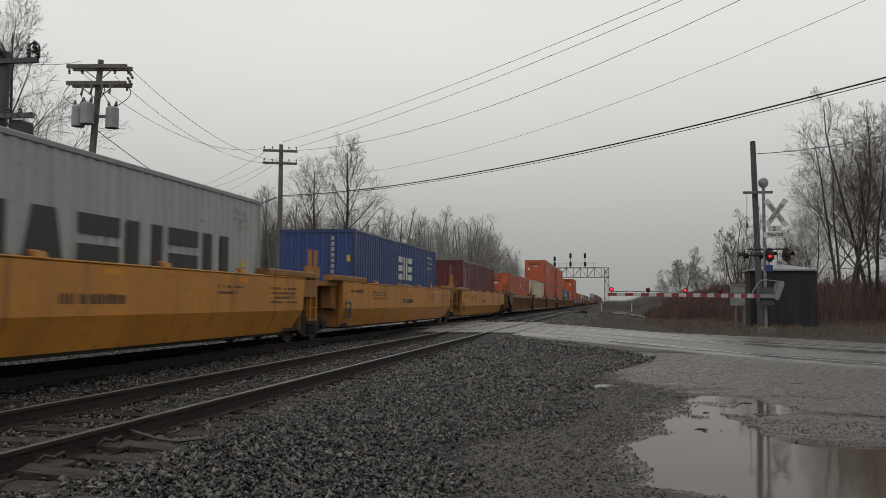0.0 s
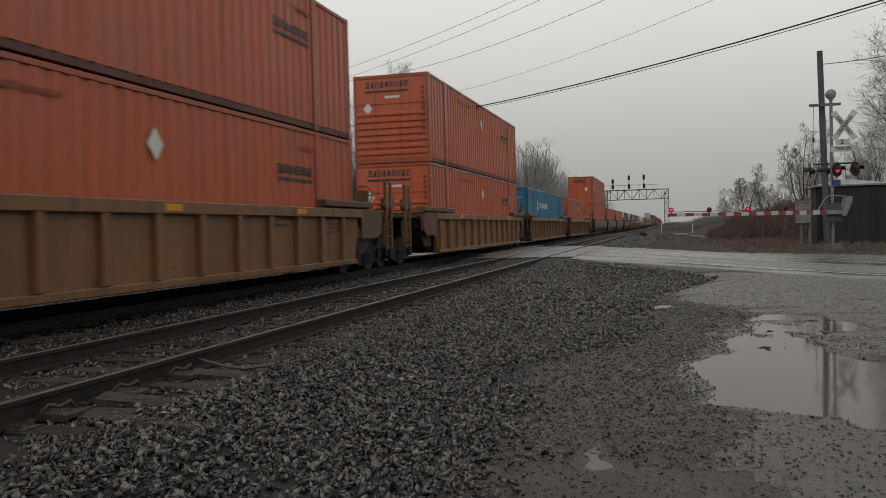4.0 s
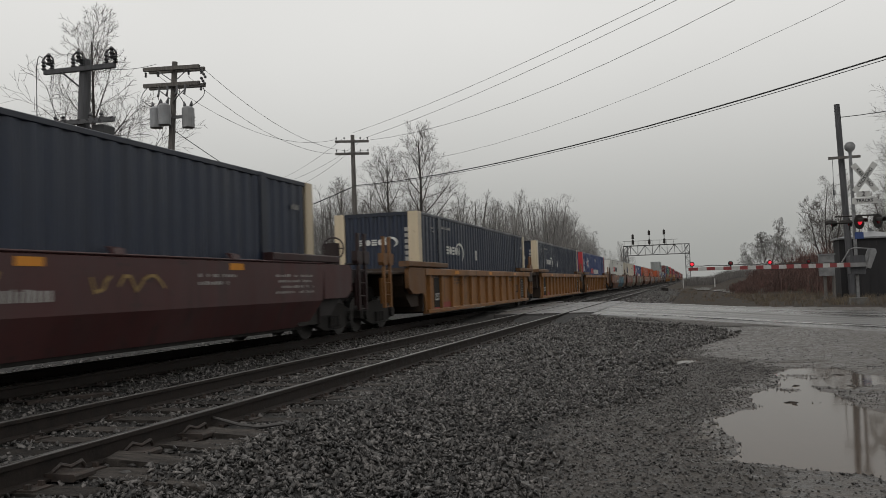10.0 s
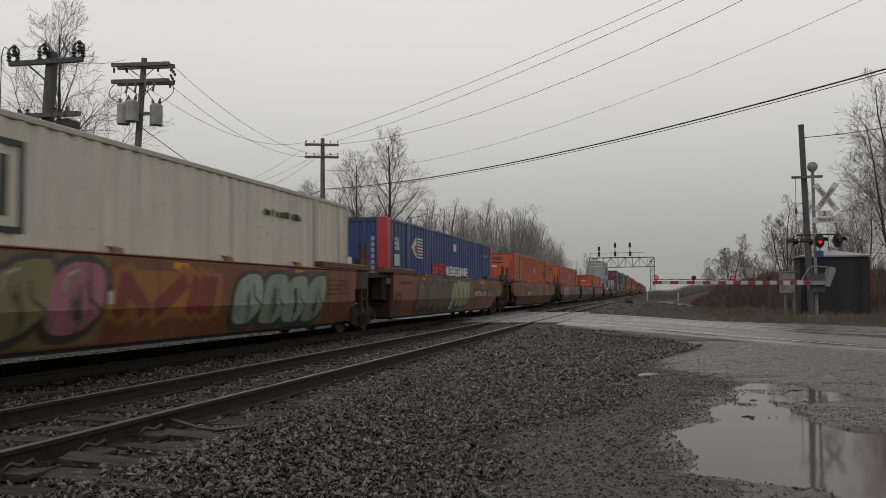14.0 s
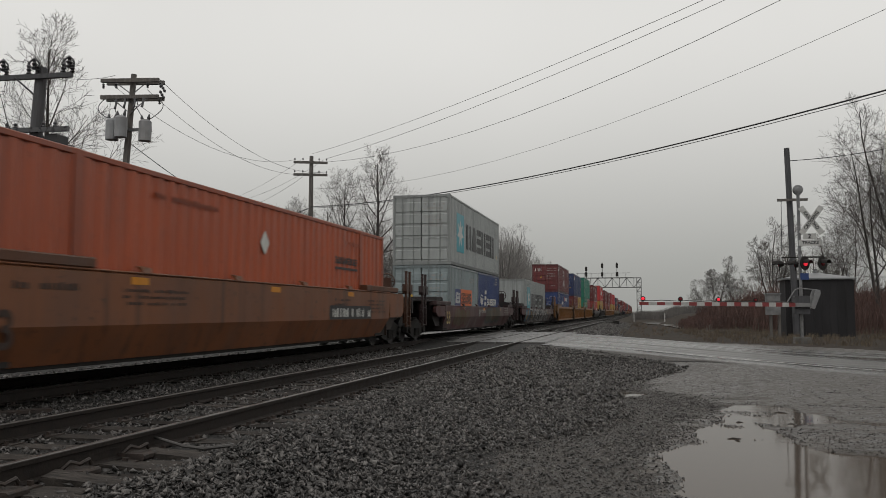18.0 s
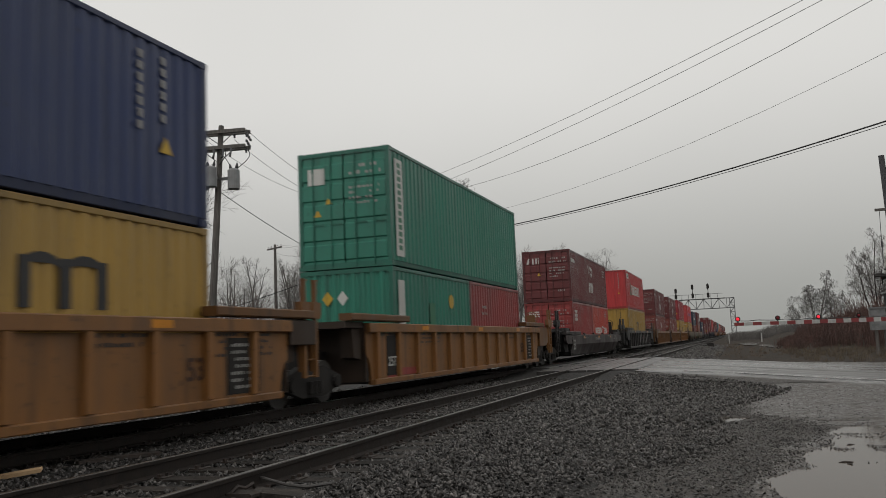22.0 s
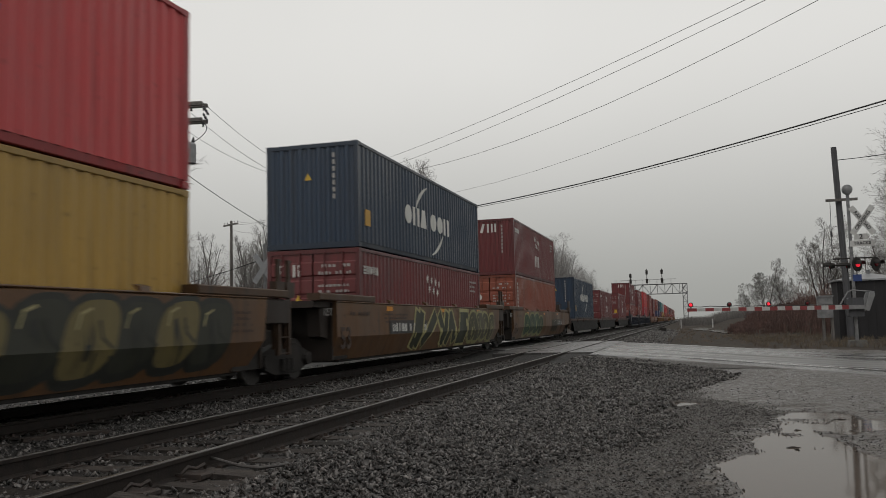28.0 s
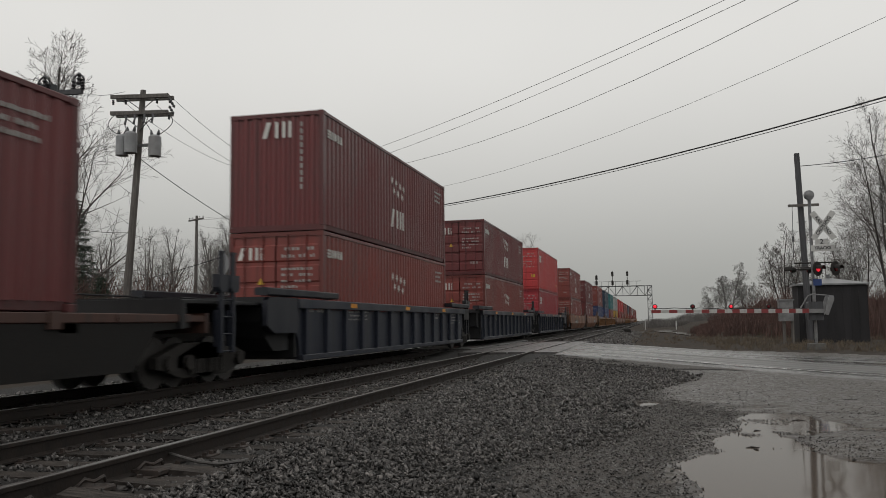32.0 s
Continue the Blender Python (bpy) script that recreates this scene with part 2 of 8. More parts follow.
M_WHITE = make_material("white_sign_sheet", (0.36, 0.36, 0.35), (0.48, 0.48, 0.465), 0.5, 0, 6, bump=0, stain=(0.22, 0.21, 0.2), stain_amount=0.6)
M_INK = make_material("black_sign_paint", (0.012, 0.012, 0.013), (0.028, 0.028, 0.03), 0.5, 0, 6, bump=0)
M_REDTAPE = make_material("red_reflective_tape", (0.16, 0.018, 0.02), (0.24, 0.03, 0.032), 0.4, 0, 6, bump=0)
M_BUNGALOW = make_material("black_shed_siding", (0.017, 0.0165, 0.0175), (0.032, 0.031, 0.033), 0.75, 0, 2, (1, 1, 0.2), 0.1, 20, spec=0.2)
M_SHEDROOF = make_material("pale_metal_roof", (0.15, 0.155, 0.16), (0.24, 0.245, 0.25), 0.45, 0.1, 2, bump=0.05)
M_CONCRETE = make_material("stained_concrete", (0.07, 0.067, 0.063), (0.14, 0.134, 0.125), 0.9, 0, 5, bump=0.3)
M_REDLAMP = glow("lit_red_lens", (1.0, 0.025, 0.05), 0.65)
M_DARKLENS = make_material("unlit_red_lens", (0.10, 0.006, 0.01), (0.14, 0.012, 0.016), 0.15, 0, 4, bump=0)
M_YARD = make_material("wet_gravel_mud", (0.018, 0.0155, 0.0135), (0.089, 0.077, 0.066), 0.46, 0, 9, bump=0.9, bump_scale=32, spec=0.4, rough_swing=0.22,
                       stain=(0.016, 0.0142, 0.0128), stain_scale=1.3, stain_amount=0.6)
M_GRIT = make_material("fine_dark_grit", (0.011, 0.0095, 0.0086), (0.060, 0.0515, 0.045), 0.6, 0, 14, bump=1.0, bump_scale=45, spec=0.3, rough_swing=0.2,
                       stain=(0.075, 0.067, 0.058), stain_scale=2.2, stain_amount=0.5)
M_VERGE = make_material("dead_grass_verge", (0.018, 0.0155, 0.013), (0.062, 0.053, 0.044), 1.0, 0, 3, bump=0.8, bump_scale=12, spec=0.12,
                        stain=(0.050, 0.034, 0.027), stain_scale=0.6, stain_amount=0.7)
M_STRAW = make_material("dead_grass_blades", (0.065, 0.050, 0.036), (0.15, 0.118, 0.08), 0.9, 0, 2, bump=0, vary=0.35, island=True)


def water_material():
    m = bpy.data.materials.new("muddy_puddle_water")
    m.use_nodes = True
    n, l = m.node_tree.nodes, m.node_tree.links
    b = n["Principled BSDF"]
    b.inputs["Base Color"].default_value = (0.068, 0.053, 0.042, 1)
    b.inputs["Roughness"].default_value = 0.06
    b.inputs["IOR"].default_value = 1.33
    b.inputs["Specular IOR Level"].default_value = 0.125
    t = n.new("ShaderNodeTexNoise")
    t.inputs["Scale"].default_value = 5.0
    bp = n.new("ShaderNodeBump")
    bp.inputs["Strength"].default_value, bp.inputs["Distance"].default_value = 0.05, 0.01
    tc = n.new("ShaderNodeTexCoord")
    l.new(tc.outputs["Object"], t.inputs["Vector"])
    l.new(t.outputs["Fac"], bp.inputs["Height"])
    l.new(bp.outputs["Normal"], b.inputs["Normal"])
    return m


M_WATER = water_material()


# ---- mesh helpers ----
class Shape:
    """Gathers simple solids into one mesh."""

    def __init__(self):
        self.v, self.f = [], []

    def box(self, x0, x1, y0, y1, z0, z1):
        i = len(self.v)
        self.v += [(x, y, z) for z in (z0, z1) for y in (y0, y1) for x in (x0, x1)]
        self.f += [(i, i + 2, i + 3, i + 1), (i + 4, i + 5, i + 7, i + 6), (i, i + 1, i + 5, i + 4),
                   (i + 2, i + 6, i + 7, i + 3), (i, i + 4, i + 6, i + 2), (i + 1, i + 3, i + 7, i + 5)]
        return self

    def slab(self, x0, x1, y0, y1, z0, z1, c=0.012):
        """A box with its long edges taken off."""
        return self.prism_y([(x0 + c, z0), (x1 - c, z0), (x1, z0 + c), (x1, z1 - c), (x1 - c, z1), (x0 + c, z1), (x0, z1 - c), (x0, z0 + c)], y0, y1)

    def prism_y(self, poly, y0, y1):
        """A polygon in x, z, drawn out along y."""
        i, k = len(self.v), len(poly)
        self.v += [(x, y0, z) for x, z in poly] + [(x, y1, z) for x, z in poly]
        self.f += [(i + a, i + (a + 1) % k, i + k + (a + 1) % k, i + k + a) for a in range(k)]
        self.f += [tuple(range(i + k - 1, i - 1, -1)), tuple(range(i + k, i + 2 * k))]
        return self

    def prism_x(self, poly, x0, x1):
        """A polygon in y, z, drawn out along x."""
        i, k = len(self.v), len(poly)
        self.v += [(x0, y, z) for y, z in poly] + [(x1, y, z) for y, z in poly]
        self.f += [(i + a, i + k + a, i + k + (a + 1) % k, i + (a + 1) % k) for a in range(k)]
        self.f += [tuple(range(i, i + k)), tuple(range(i + 2 * k - 1, i + k - 1, -1))]
        return self

    def tube(self, points, radii, n=8, caps=True):
        """A round bar through the points."""
        ps = [Vector(p) for p in points]
        if isinstance(radii, (int, float)):
            radii = [radii] * len(ps)
        i0 = len(self.v)
        for k, p in enumerate(ps):
            d = (ps[min(k + 1, len(ps) - 1)] - ps[max(k - 1, 0)]).normalized()
            a = d.cross(Vector((0, 0, 1)) if abs(d.z) < 0.9 else Vector((0, 1, 0))).normalized()
            b = d.cross(a)
            for j in range(n):
                w = 2 * math.pi * j / n
                self.v.append(tuple(p + radii[k] * (math.cos(w) * a + math.sin(w) * b)))
        for k in range(len(ps) - 1):
            for j in range(n):
                a, b = i0 + k * n + j, i0 + k * n + (j + 1) % n
                self.f.append((a, b, b + n, a + n))
        if caps:
            self.f += [tuple(range(i0 + n - 1, i0 - 1, -1)), tuple(range(i0 + (len(ps) - 1) * n, i0 + len(ps) * n))]
        return self

    def quad(self, *pts):
        i = len(self.v)
        self.v += list(pts)
        self.f.append(tuple(range(i, i + len(pts))))
        return self

    def mesh(self, name, mat):
        me = bpy.data.meshes.new(name)
        me.from_pydata(self.v, [], self.f)
        me.materials.append(mat)
        return me


def thing(name, at=(0, 0, 0), label="", category="", group="", kind=""):
    e = new(name)
    e.empty_display_size = 0.3
    e.location = at
    return tagged(e, label, category, group, kind)


def part(name, shape, mat, parent, label="", at=None, kind=""):
    me = shape if isinstance(shape, bpy.types.Mesh) else shape.mesh(name, mat)
    o = new(name, me)
    o.parent = parent
    if at:
        o.location = at
    return tagged(o, label, kind=kind)


def solid(name, shape, mat, label="", category="", kind="", at=(0, 0, 0)):
    o = new(name, shape if isinstance(shape, bpy.types.Mesh) else shape.mesh(name, mat))
    o.location = at
    return tagged(o, label, category, kind=kind)


def smooth(o):
    o.data.polygons.foreach_set("use_smooth", [True] * len(o.data.polygons))
    return o


def letters(text, size, mat, spacing=1.0, bold=0.0):
    """Flat lettering with the built-in font, as a mesh in the x, y plane."""
    c = bpy.data.curves.new("lettering", "FONT")
    c.body, c.size, c.extrude, c.space_character, c.offset = text, size, 0.003, spacing, bold
    c.align_x, c.align_y = "CENTER", "CENTER"
    o = bpy.data.objects.new("lettering", c)
    scene.collection.objects.link(o)
    bpy.context.view_layer.update()
    me = bpy.data.meshes.new_from_object(o.evaluated_get(bpy.context.evaluated_depsgraph_get()))
    bpy.data.objects.remove(o)
    me.materials.clear()
    me.materials.append(mat)
    return me


# ---- ground ----
TRACK_NEAR, TRACK_TRAIN = -4.905, -8.74
WATER_Z = -0.405


def step(a, b, x):
    t = min(1.0, max(0.0, (x - a) / (b - a)))
    return t * t * (3 - 2 * t)


def road_near(x):
    return 24.3 - 0.99 * x


def road_far(x):
    return 38.6 - 1.12 * x


def road_z(x):
    return -0.02 - 0.26 * step(-3.5, 6.0, x) - 0.35 * step(-11.0, -24.0, x)


def land(x, y):
    """Height of the ground."""
    z = -0.382
    shoulder = step(-1.4, -3.3, x) * step(-16.0, -12.0, x)
    z += 0.19 * shoulder
    # the road and its shoulders carry the ground up to the crossing
    d = min(y - road_near(x), road_far(x) - y)
    z = max(z, z + (road_z(x) - 0.05 - z) * step(-4.5, 0.5, d))
    if y > 20:
        z = max(z, z + (-0.24 - z) * step(24, 34, y) * step(-2.0, 2.0, x))
    # the low bank beyond the road
    z += 1.1 * step(3.2, 8.5, x) * step(57, 66, y)
    n = noise.noise(Vector((x * 0.9, y * 0.9, 0))) * 0.035 + noise.noise(Vector((x * 3.1, y * 3.1, 2.0))) * 0.016
    near = step(18, 12, y) * step(-1.6, -0.4, x)
    z += n * (0.35 + 0.65 * near)
    # the basin of the large puddle and of its arms
    for cx, cy, rx, ry, depth in BASINS:
        q = ((x - cx) / rx) ** 2 + ((y - cy) / ry) ** 2
        if q < 2.2:
            z -= depth * (1 - step(0.35, 1.9, q))
    return z


def yard_edge(y):
    """Where the fine dark gravel at the foot of the ballast gives way to the pale wet yard."""
    return float(np.interp(y, (4, 6, 7.6, 8.3, 9.9, 11.4, 13, 14.5, 15.5, 18, 22), (0.6, 0.35, 0.19, 0.11, 0.5, 0.75, 1.3, 1.2, 0.3, 0.0, 0.6)))


BASINS = ((2.25, 7.9, 1.6, 1.7, 0.075), (0.95, 8.5, 0.75, 0.9, 0.045), (3.9, 8.0, 1.6, 0.9, 0.04), (1.15, 10.2, 0.5, 1.2, 0.036), (1.65, 12.5, 0.8, 1.1, 0.031), (2.35, 9.55, 0.55, 0.28, -0.06), (2.9, 8.8, 0.5, 0.16, -0.055),
          (-0.2, 15.15, 0.36, 0.28, 0.05), (0.85, 14.7, 1.2, 0.16, 0.030), (2.6, 11.9, 1.2, 0.2, 0.02))


def uneven(lo, hi, core0, core1, fine, coarse):
    """Grid lines, close together in the core and wider outside it."""
    out = list(np.arange(core0, core1 + 1e-6, fine))
    s, p = fine, core1
    while p < hi:
        s *= coarse
        p += s
        out.append(p)
    s, p = fine, core0
    while p > lo:
        s *= coarse
        p -= s
        out.insert(0, p)
    return out


GX, GY = uneven(-1500, 1500, -3.4, 6.0, 0.075, 1.16), uneven(-60, 3000, 3.4, 27.0, 0.09, 1.09)
v = [(x, y, land(x, y)) for y in GY for x in GX]
k = len(GX)
f = [(j * k + i, j * k + i + 1, (j + 1) * k + i + 1, (j + 1) * k + i) for j in range(len(GY) - 1) for i in range(k - 1)]
me = bpy.data.meshes.new("ground")
me.from_pydata(v, [], f)
me.materials.append(M_YARD)
me.materials.append(M_BED)
me.materials.append(M_VERGE)
me.materials.append(M_GRIT)
for p in me.polygons:
    x, y, _ = p.center
    if -13.0 < x < -1.3 + 0.35 * noise.noise(Vector((0, y * 0.9, 4))) + 0.12 * noise.noise(Vector((x * 5, y * 5, 6))) - 0.10 * max(0, min(y, 40) - 18.5):
        p.material_index = 1
    elif -13.0 < x < yard_edge(y) + 0.5 * noise.noise(Vector((x * 1.3, y * 1.3, 5))) + 0.35 * noise.noise(Vector((x * 7, y * 7, 6))) and y < road_near(x) - 1.5:
        p.material_index = 3
    elif y > road_far(x) + 1.5 or x < -13 or x > 40 or y > 45:
        p.material_index = 2
smooth(tagged(new("ground", me), "wet gravel yard and dead grass beside the tracks", "ground", kind="structure"))

# water lies flat in the basins
water = Shape().box(-1.5, 7.5, 4.0, 16.2, WATER_Z - 0.35, WATER_Z)
solid("water", water, M_WATER, "still muddy rainwater standing in the yard's hollows", "puddle", kind="structure")
far_pool = Shape()
for cx, cy, rx, ry in ((1.4, 100, 1.1, 12), (2.6, 82, 0.6, 7), (3.0, 72, 0.35, 4)):
    pts = [(cx + rx * (1 + 0.25 * math.sin(3 * a)) * math.cos(a), cy + ry * (1 + 0.2 * math.cos(5 * a)) * math.sin(a)) for a in np.linspace(0, 2 * math.pi, 28)[:-1]]
    i = len(far_pool.v)
    far_pool.v += [(x, y, land(cx, cy) + 0.065) for x, y in pts] + [(x, y, land(cx, cy) - 0.2) for x, y in pts]
    m = len(pts)
    far_pool.f += [tuple(range(i, i + m))] + [(i + a, i + (a + 1) % m, i + m + (a + 1) % m, i + m + a) for a in range(m)]
solid("far_water", far_pool, M_WATER, "long puddle on the dirt beyond the road", "puddle", kind="structure")

# the road, skewed across the tracks
RX = list(np.arange(-60, -12, 2.0)) + list(np.arange(-12, 10, 0.5)) + list(np.arange(10, 62, 2.0))
rv, rf = [], []
RN = 14
for x in RX:
    for j in range(RN + 1):
        u = j / RN
        y = road_near(x) + (road_far(x) - road_near(x)) * u
        wob = 0.25 * math.sin(x * 1.3) + 0.15 * math.sin(x * 3.7) if j in (0, RN) else 0
        rv.append((x, y + wob, road_z(x) + 0.05 * math.sin(math.pi * u) - (0.10 if j in (0, RN) else 0) + 0.008 * noise.noise(Vector((x, y * 0.8, 5)))))
for i in range(len(RX) - 1):
    for j in range(RN):
        a = i * (RN + 1) + j
        rf.append((a, a + RN + 1, a + RN + 2, a + 1))
rf = [q for q in rf if not (-11.2 < sum(rv[a][0] for a in q) / 4 < -2.9)]
me = bpy.data.meshes.new("road")
me.from_pydata(rv, [], rf)
me.materials.append(M_ASPHALT)
smooth(tagged(new("road", me), "wet worn asphalt road over the level crossing", "road", kind="structure"))

# a worn white line along the near edge, and the dark patched shoulder outside it
M_LINE = make_material("worn_road_paint", (0.10, 0.098, 0.093), (0.46, 0.455, 0.43), 0.4, 0, 2.5, bump=0.1, stain=(0.06, 0.058, 0.055), stain_scale=1.6, stain_amount=0.6)


def road_strip(name, xs, inner, outer, lift, mat, label):
    sv = []
    for x in xs:
        w = 0.05 * math.sin(2.1 * x) + 0.03 * math.sin(5.3 * x)
        for off in (inner, outer(x) + w):
            y = road_near(x) + off
            u = max(0.0, min(1.0, off / (road_far(x) - road_near(x))))
            z = road_z(x) + 0.05 * math.sin(math.pi * u) if off > 0 else max(land(x, y), road_z(x) - 0.11)
            sv.append((x, y, z + lift))
    sf = [(2 * i, 2 * i + 1, 2 * i + 3, 2 * i + 2) for i in range(len(xs) - 1)]
    me = bpy.data.meshes.new(name)
    me.from_pydata(sv, [], sf)
    me.materials.append(mat)
    return tagged(new(name, me), label, "road", kind="structure")


road_strip("edge_line", np.arange(-1.6, 16, 0.4), 1.04, lambda x: 1.16, 0.014, M_LINE, "worn white line along the road's edge")
road_strip("road_shoulder", np.arange(-2.8, 2.6, 0.2), -0.02, lambda x: -1.5 * step(2.5, 0.0, x) - 0.03, 0.012, M_GRIT, "dark patched asphalt shoulder of the road")

# ---- the two tracks ----
GAUGE, Y0, Y1 = 1.505, -30.0, 600.0
RAIL = [(-0.068, -0.172), (0.068, -0.172), (0.068, -0.158), (0.012, -0.140), (0.010, -0.045), (0.036, -0.036), (0.036, -0.006), (0.028, -0.003),
        (-0.028, -0.003), (-0.036, -0.006), (-0.036, -0.036), (-0.010, -0.045), (-0.012, -0.140), (-0.068, -0.158)]
TIE_Y = {}
for name, cx in (("track_near", TRACK_NEAR), ("track_far", TRACK_TRAIN)):
    tr = thing(name, (cx, 0, 0), "railway track of rusty rails on worn wooden ties", "track", kind="structure")
    for sx in (-GAUGE / 2, GAUGE / 2):
        r = part("rail", Shape().prism_y([(sx + x, z) for x, z in RAIL], Y0, Y1), M_RAIL, tr, "rusty steel rail with a bright head")
        part("rail_head", Shape().prism_y([(sx - 0.028, -0.004), (sx + 0.028, -0.004), (sx + 0.024, 0.0), (sx - 0.024, 0.0)], Y0, Y1), M_RAILTOP, r)
    ties = [Shape().prism_y([(-1.30, -0.30), (1.30, -0.30), (1.30, -0.19), (1.285, -0.178), (-1.285, -0.178), (-1.30, -0.19)], -0.115, 0.115).mesh("tie", M_TIE)]
    plate = Shape()
    for sx in (-GAUGE / 2, GAUGE / 2):
        plate.box(sx - 0.17, sx + 0.17, -0.09, 0.09, -0.179, -0.166)
        for ax, ay in ((-0.10, -0.06), (0.10, 0.06), (-0.10, 0.06), (0.10, -0.06)):
            plate.box(sx + ax - 0.018, sx + ax + 0.018, ay - 0.014, ay + 0.014, -0.167, -0.135)
    pm = plate.mesh("tie_plate", M_IRON)
    rng = random.Random(3)
    TIE_Y[name] = []
    y = 0.6
    far_ties = Shape()
    while y < 420:
        on_road = road_near(cx) - 0.3 < y < road_far(cx) + 0.3
        if not on_road:
            if y < 62:
                t = part("tie", ties[0], None, tr, at=(rng.uniform(-0.06, 0.06), y, rng.uniform(-0.012, 0.006)))
                t.rotation_euler.z = rng.uniform(-0.02, 0.02)
                TIE_Y[name].append(y)
                if y < 30:
                    part("tie_plate", pm, None, t)
            else:
                far_ties.box(-1.3, 1.3, y - 0.11, y + 0.11, -0.3, -0.18)
        y += 0.545 + rng.uniform(-0.03, 0.03)
    part("far_ties", far_ties, M_TIE, tr, kind="stuff")
    # planks and asphalt between the rails on the crossing
    ya, yb = road_near(cx) - 0.2, road_far(cx) + 0.2
    n = int((yb - ya) / 2.4)
    for x0, x1 in ((-0.66, -0.02), (0.02, 0.66), (-1.75, -0.86), (0.86, 1.75)):
        pl = Shape().slab(x0, x1, 0.01, (yb - ya) / n - 0.01, -0.16, -0.012).mesh("crossing_panel", M_PANEL)
        for i in range(n):
            part("crossing_panel", pl, None, tr, at=(0, ya + i * (yb - ya) / n, rng.uniform(-0.006, 0.004)))
gap = Shape()
for x0, x1 in ((TRACK_TRAIN + 1.78, TRACK_NEAR - 1.78), (TRACK_NEAR + 1.78, -2.85), (-11.25, TRACK_TRAIN - 1.78)):
    i = len(gap.v)
    gap.v += [(x0, road_near(x0), -0.03), (x1, road_near(x1), -0.03), (x1, road_far(x1), -0.03), (x0, road_far(x0), -0.03),
              (x0, road_near(x0), -0.3), (x1, road_near(x1), -0.3), (x1, road_far(x1), -0.3), (x0, road_far(x0), -0.3)]
    gap.f += [(i, i + 1, i + 2, i + 3), (i, i + 4, i + 5, i + 1), (i + 3, i + 2, i + 6, i + 7), (i, i + 3, i + 7, i + 4), (i + 1, i + 5, i + 6, i + 2)]
solid("road_infill", gap, M_ASPHALT, "wet asphalt between the two tracks", "road", kind="structure")


# ---- loose ballast ----
def stones(name, centres, size, mat, label, seed):
    """Broken stones: squashed, sheared octahedra with a flat top, all in one mesh."""
    rng = np.random.default_rng(seed)
    n = len(centres)
    base = np.array([(1, 0, 0), (0.2, 0.9, 0.1), (-1, 0.1, 0), (-0.1, -0.9, 0.05), (0.5, 0.1, 0.5), (-0.55, -0.05, 0.48), (0, 0, -0.6)])
    faces = np.array([(0, 1, 4), (1, 2, 4), (2, 5, 4), (2, 3, 5), (3, 0, 5), (0, 4, 5), (1, 0, 6), (2, 1, 6), (3, 2, 6), (0, 3, 6)])
    pts = base[None] + rng.uniform(-0.28, 0.28, (n, 7, 3))
    sc = size * rng.uniform(0.5, 1.5, (n, 1, 1)) * rng.uniform(0.6, 1.3, (n, 1, 3)) * np.array([1.15, 1.0, 0.6])
    pts = pts * sc
    q = rng.normal(size=(n, 4))
    q[:, 1:3] *= 0.75
    q /= np.linalg.norm(q, axis=1, keepdims=True)
    w, x, y, z = q.T
    R = np.stack([np.stack([1 - 2 * (y * y + z * z), 2 * (x * y - z * w), 2 * (x * z + y * w)], -1),
                  np.stack([2 * (x * y + z * w), 1 - 2 * (x * x + z * z), 2 * (y * z - x * w)], -1),
                  np.stack([2 * (x * z - y * w), 2 * (y * z + x * w), 1 - 2 * (x * x + y * y)], -1)], 1)
    pts = np.einsum("nij,nkj->nki", R, pts) + centres[:, None, :]
    fa = (faces[None] + 7 * np.arange(n)[:, None, None]).reshape(-1)
    me = bpy.data.meshes.new(name)
    me.vertices.add(n * 7)
    me.vertices.foreach_set("co", pts.reshape(-1).astype(np.float32))
    me.loops.add(len(fa))
    me.loops.foreach_set("vertex_index", fa.astype(np.int32))
    me.polygons.add(len(fa) // 3)
    me.polygons.foreach_set("loop_start", np.arange(0, len(fa), 3, dtype=np.int32))
    me.update(calc_edges=True)
    me.materials.append(mat)
    return tagged(new(name, me), label, "ballast", kind="stuff")


NEAR_TIES = np.array(TIE_Y["track_near"])


def scatter(x0, x1, y0, y1, per_m2, seed, lift=0.012, keep=None):
    rng = np.random.default_rng(seed)
    n = int((x1 - x0) * (y1 - y0) * per_m2)
    xs, ys = rng.uniform(x0, x1, n), rng.uniform(y0, y1, n)
    out = []
    for x, y in zip(xs, ys):
        if road_near(x) - 0.6 < y < road_far(x) + 0.6:
            continue
        if keep and not keep(x, y):
            continue
        if -6.3 < x < -3.55 and np.min(np.abs(NEAR_TIES - y)) < 0.125 and rng.random() < 0.88:
            continue
        z = land(x, y) if x > -3.5 else -0.21 + 0.02 * noise.noise(Vector((x * 2, y * 2, 9)))
        out.append((x, y, z + rng.uniform(0, lift)))
    return np.array(out)


def on_shoulder(x, y):
    edge = float(np.interp(y, (4, 6.6, 7.3, 7.8, 8.2, 8.6, 9.6, 10.6, 16.8, 21.5), (-1.0, -1.15, -1.5, -1.8, -1.75, -1.5, -1.0, -0.5, -0.45, 1.1))) + 0.2 * noise.noise(Vector((0, y * 0.9, 3)))
    if y > 23.0 - 1.62 * x:
        return False
    return random.random() < step(0.40, -0.40, x - edge)


def fine_gravel(x, y):
    edge = yard_edge(y) + 0.25 * noise.noise(Vector((1, y * 0.8, 8)))
    return land(x, y) > WATER_Z + 0.004 and random.random() < step(0.35, -0.5, x - edge)


def shore(x, y):
    return abs(land(x, y) - WATER_Z - 0.002) < 0.007 and random.random() < 0.6


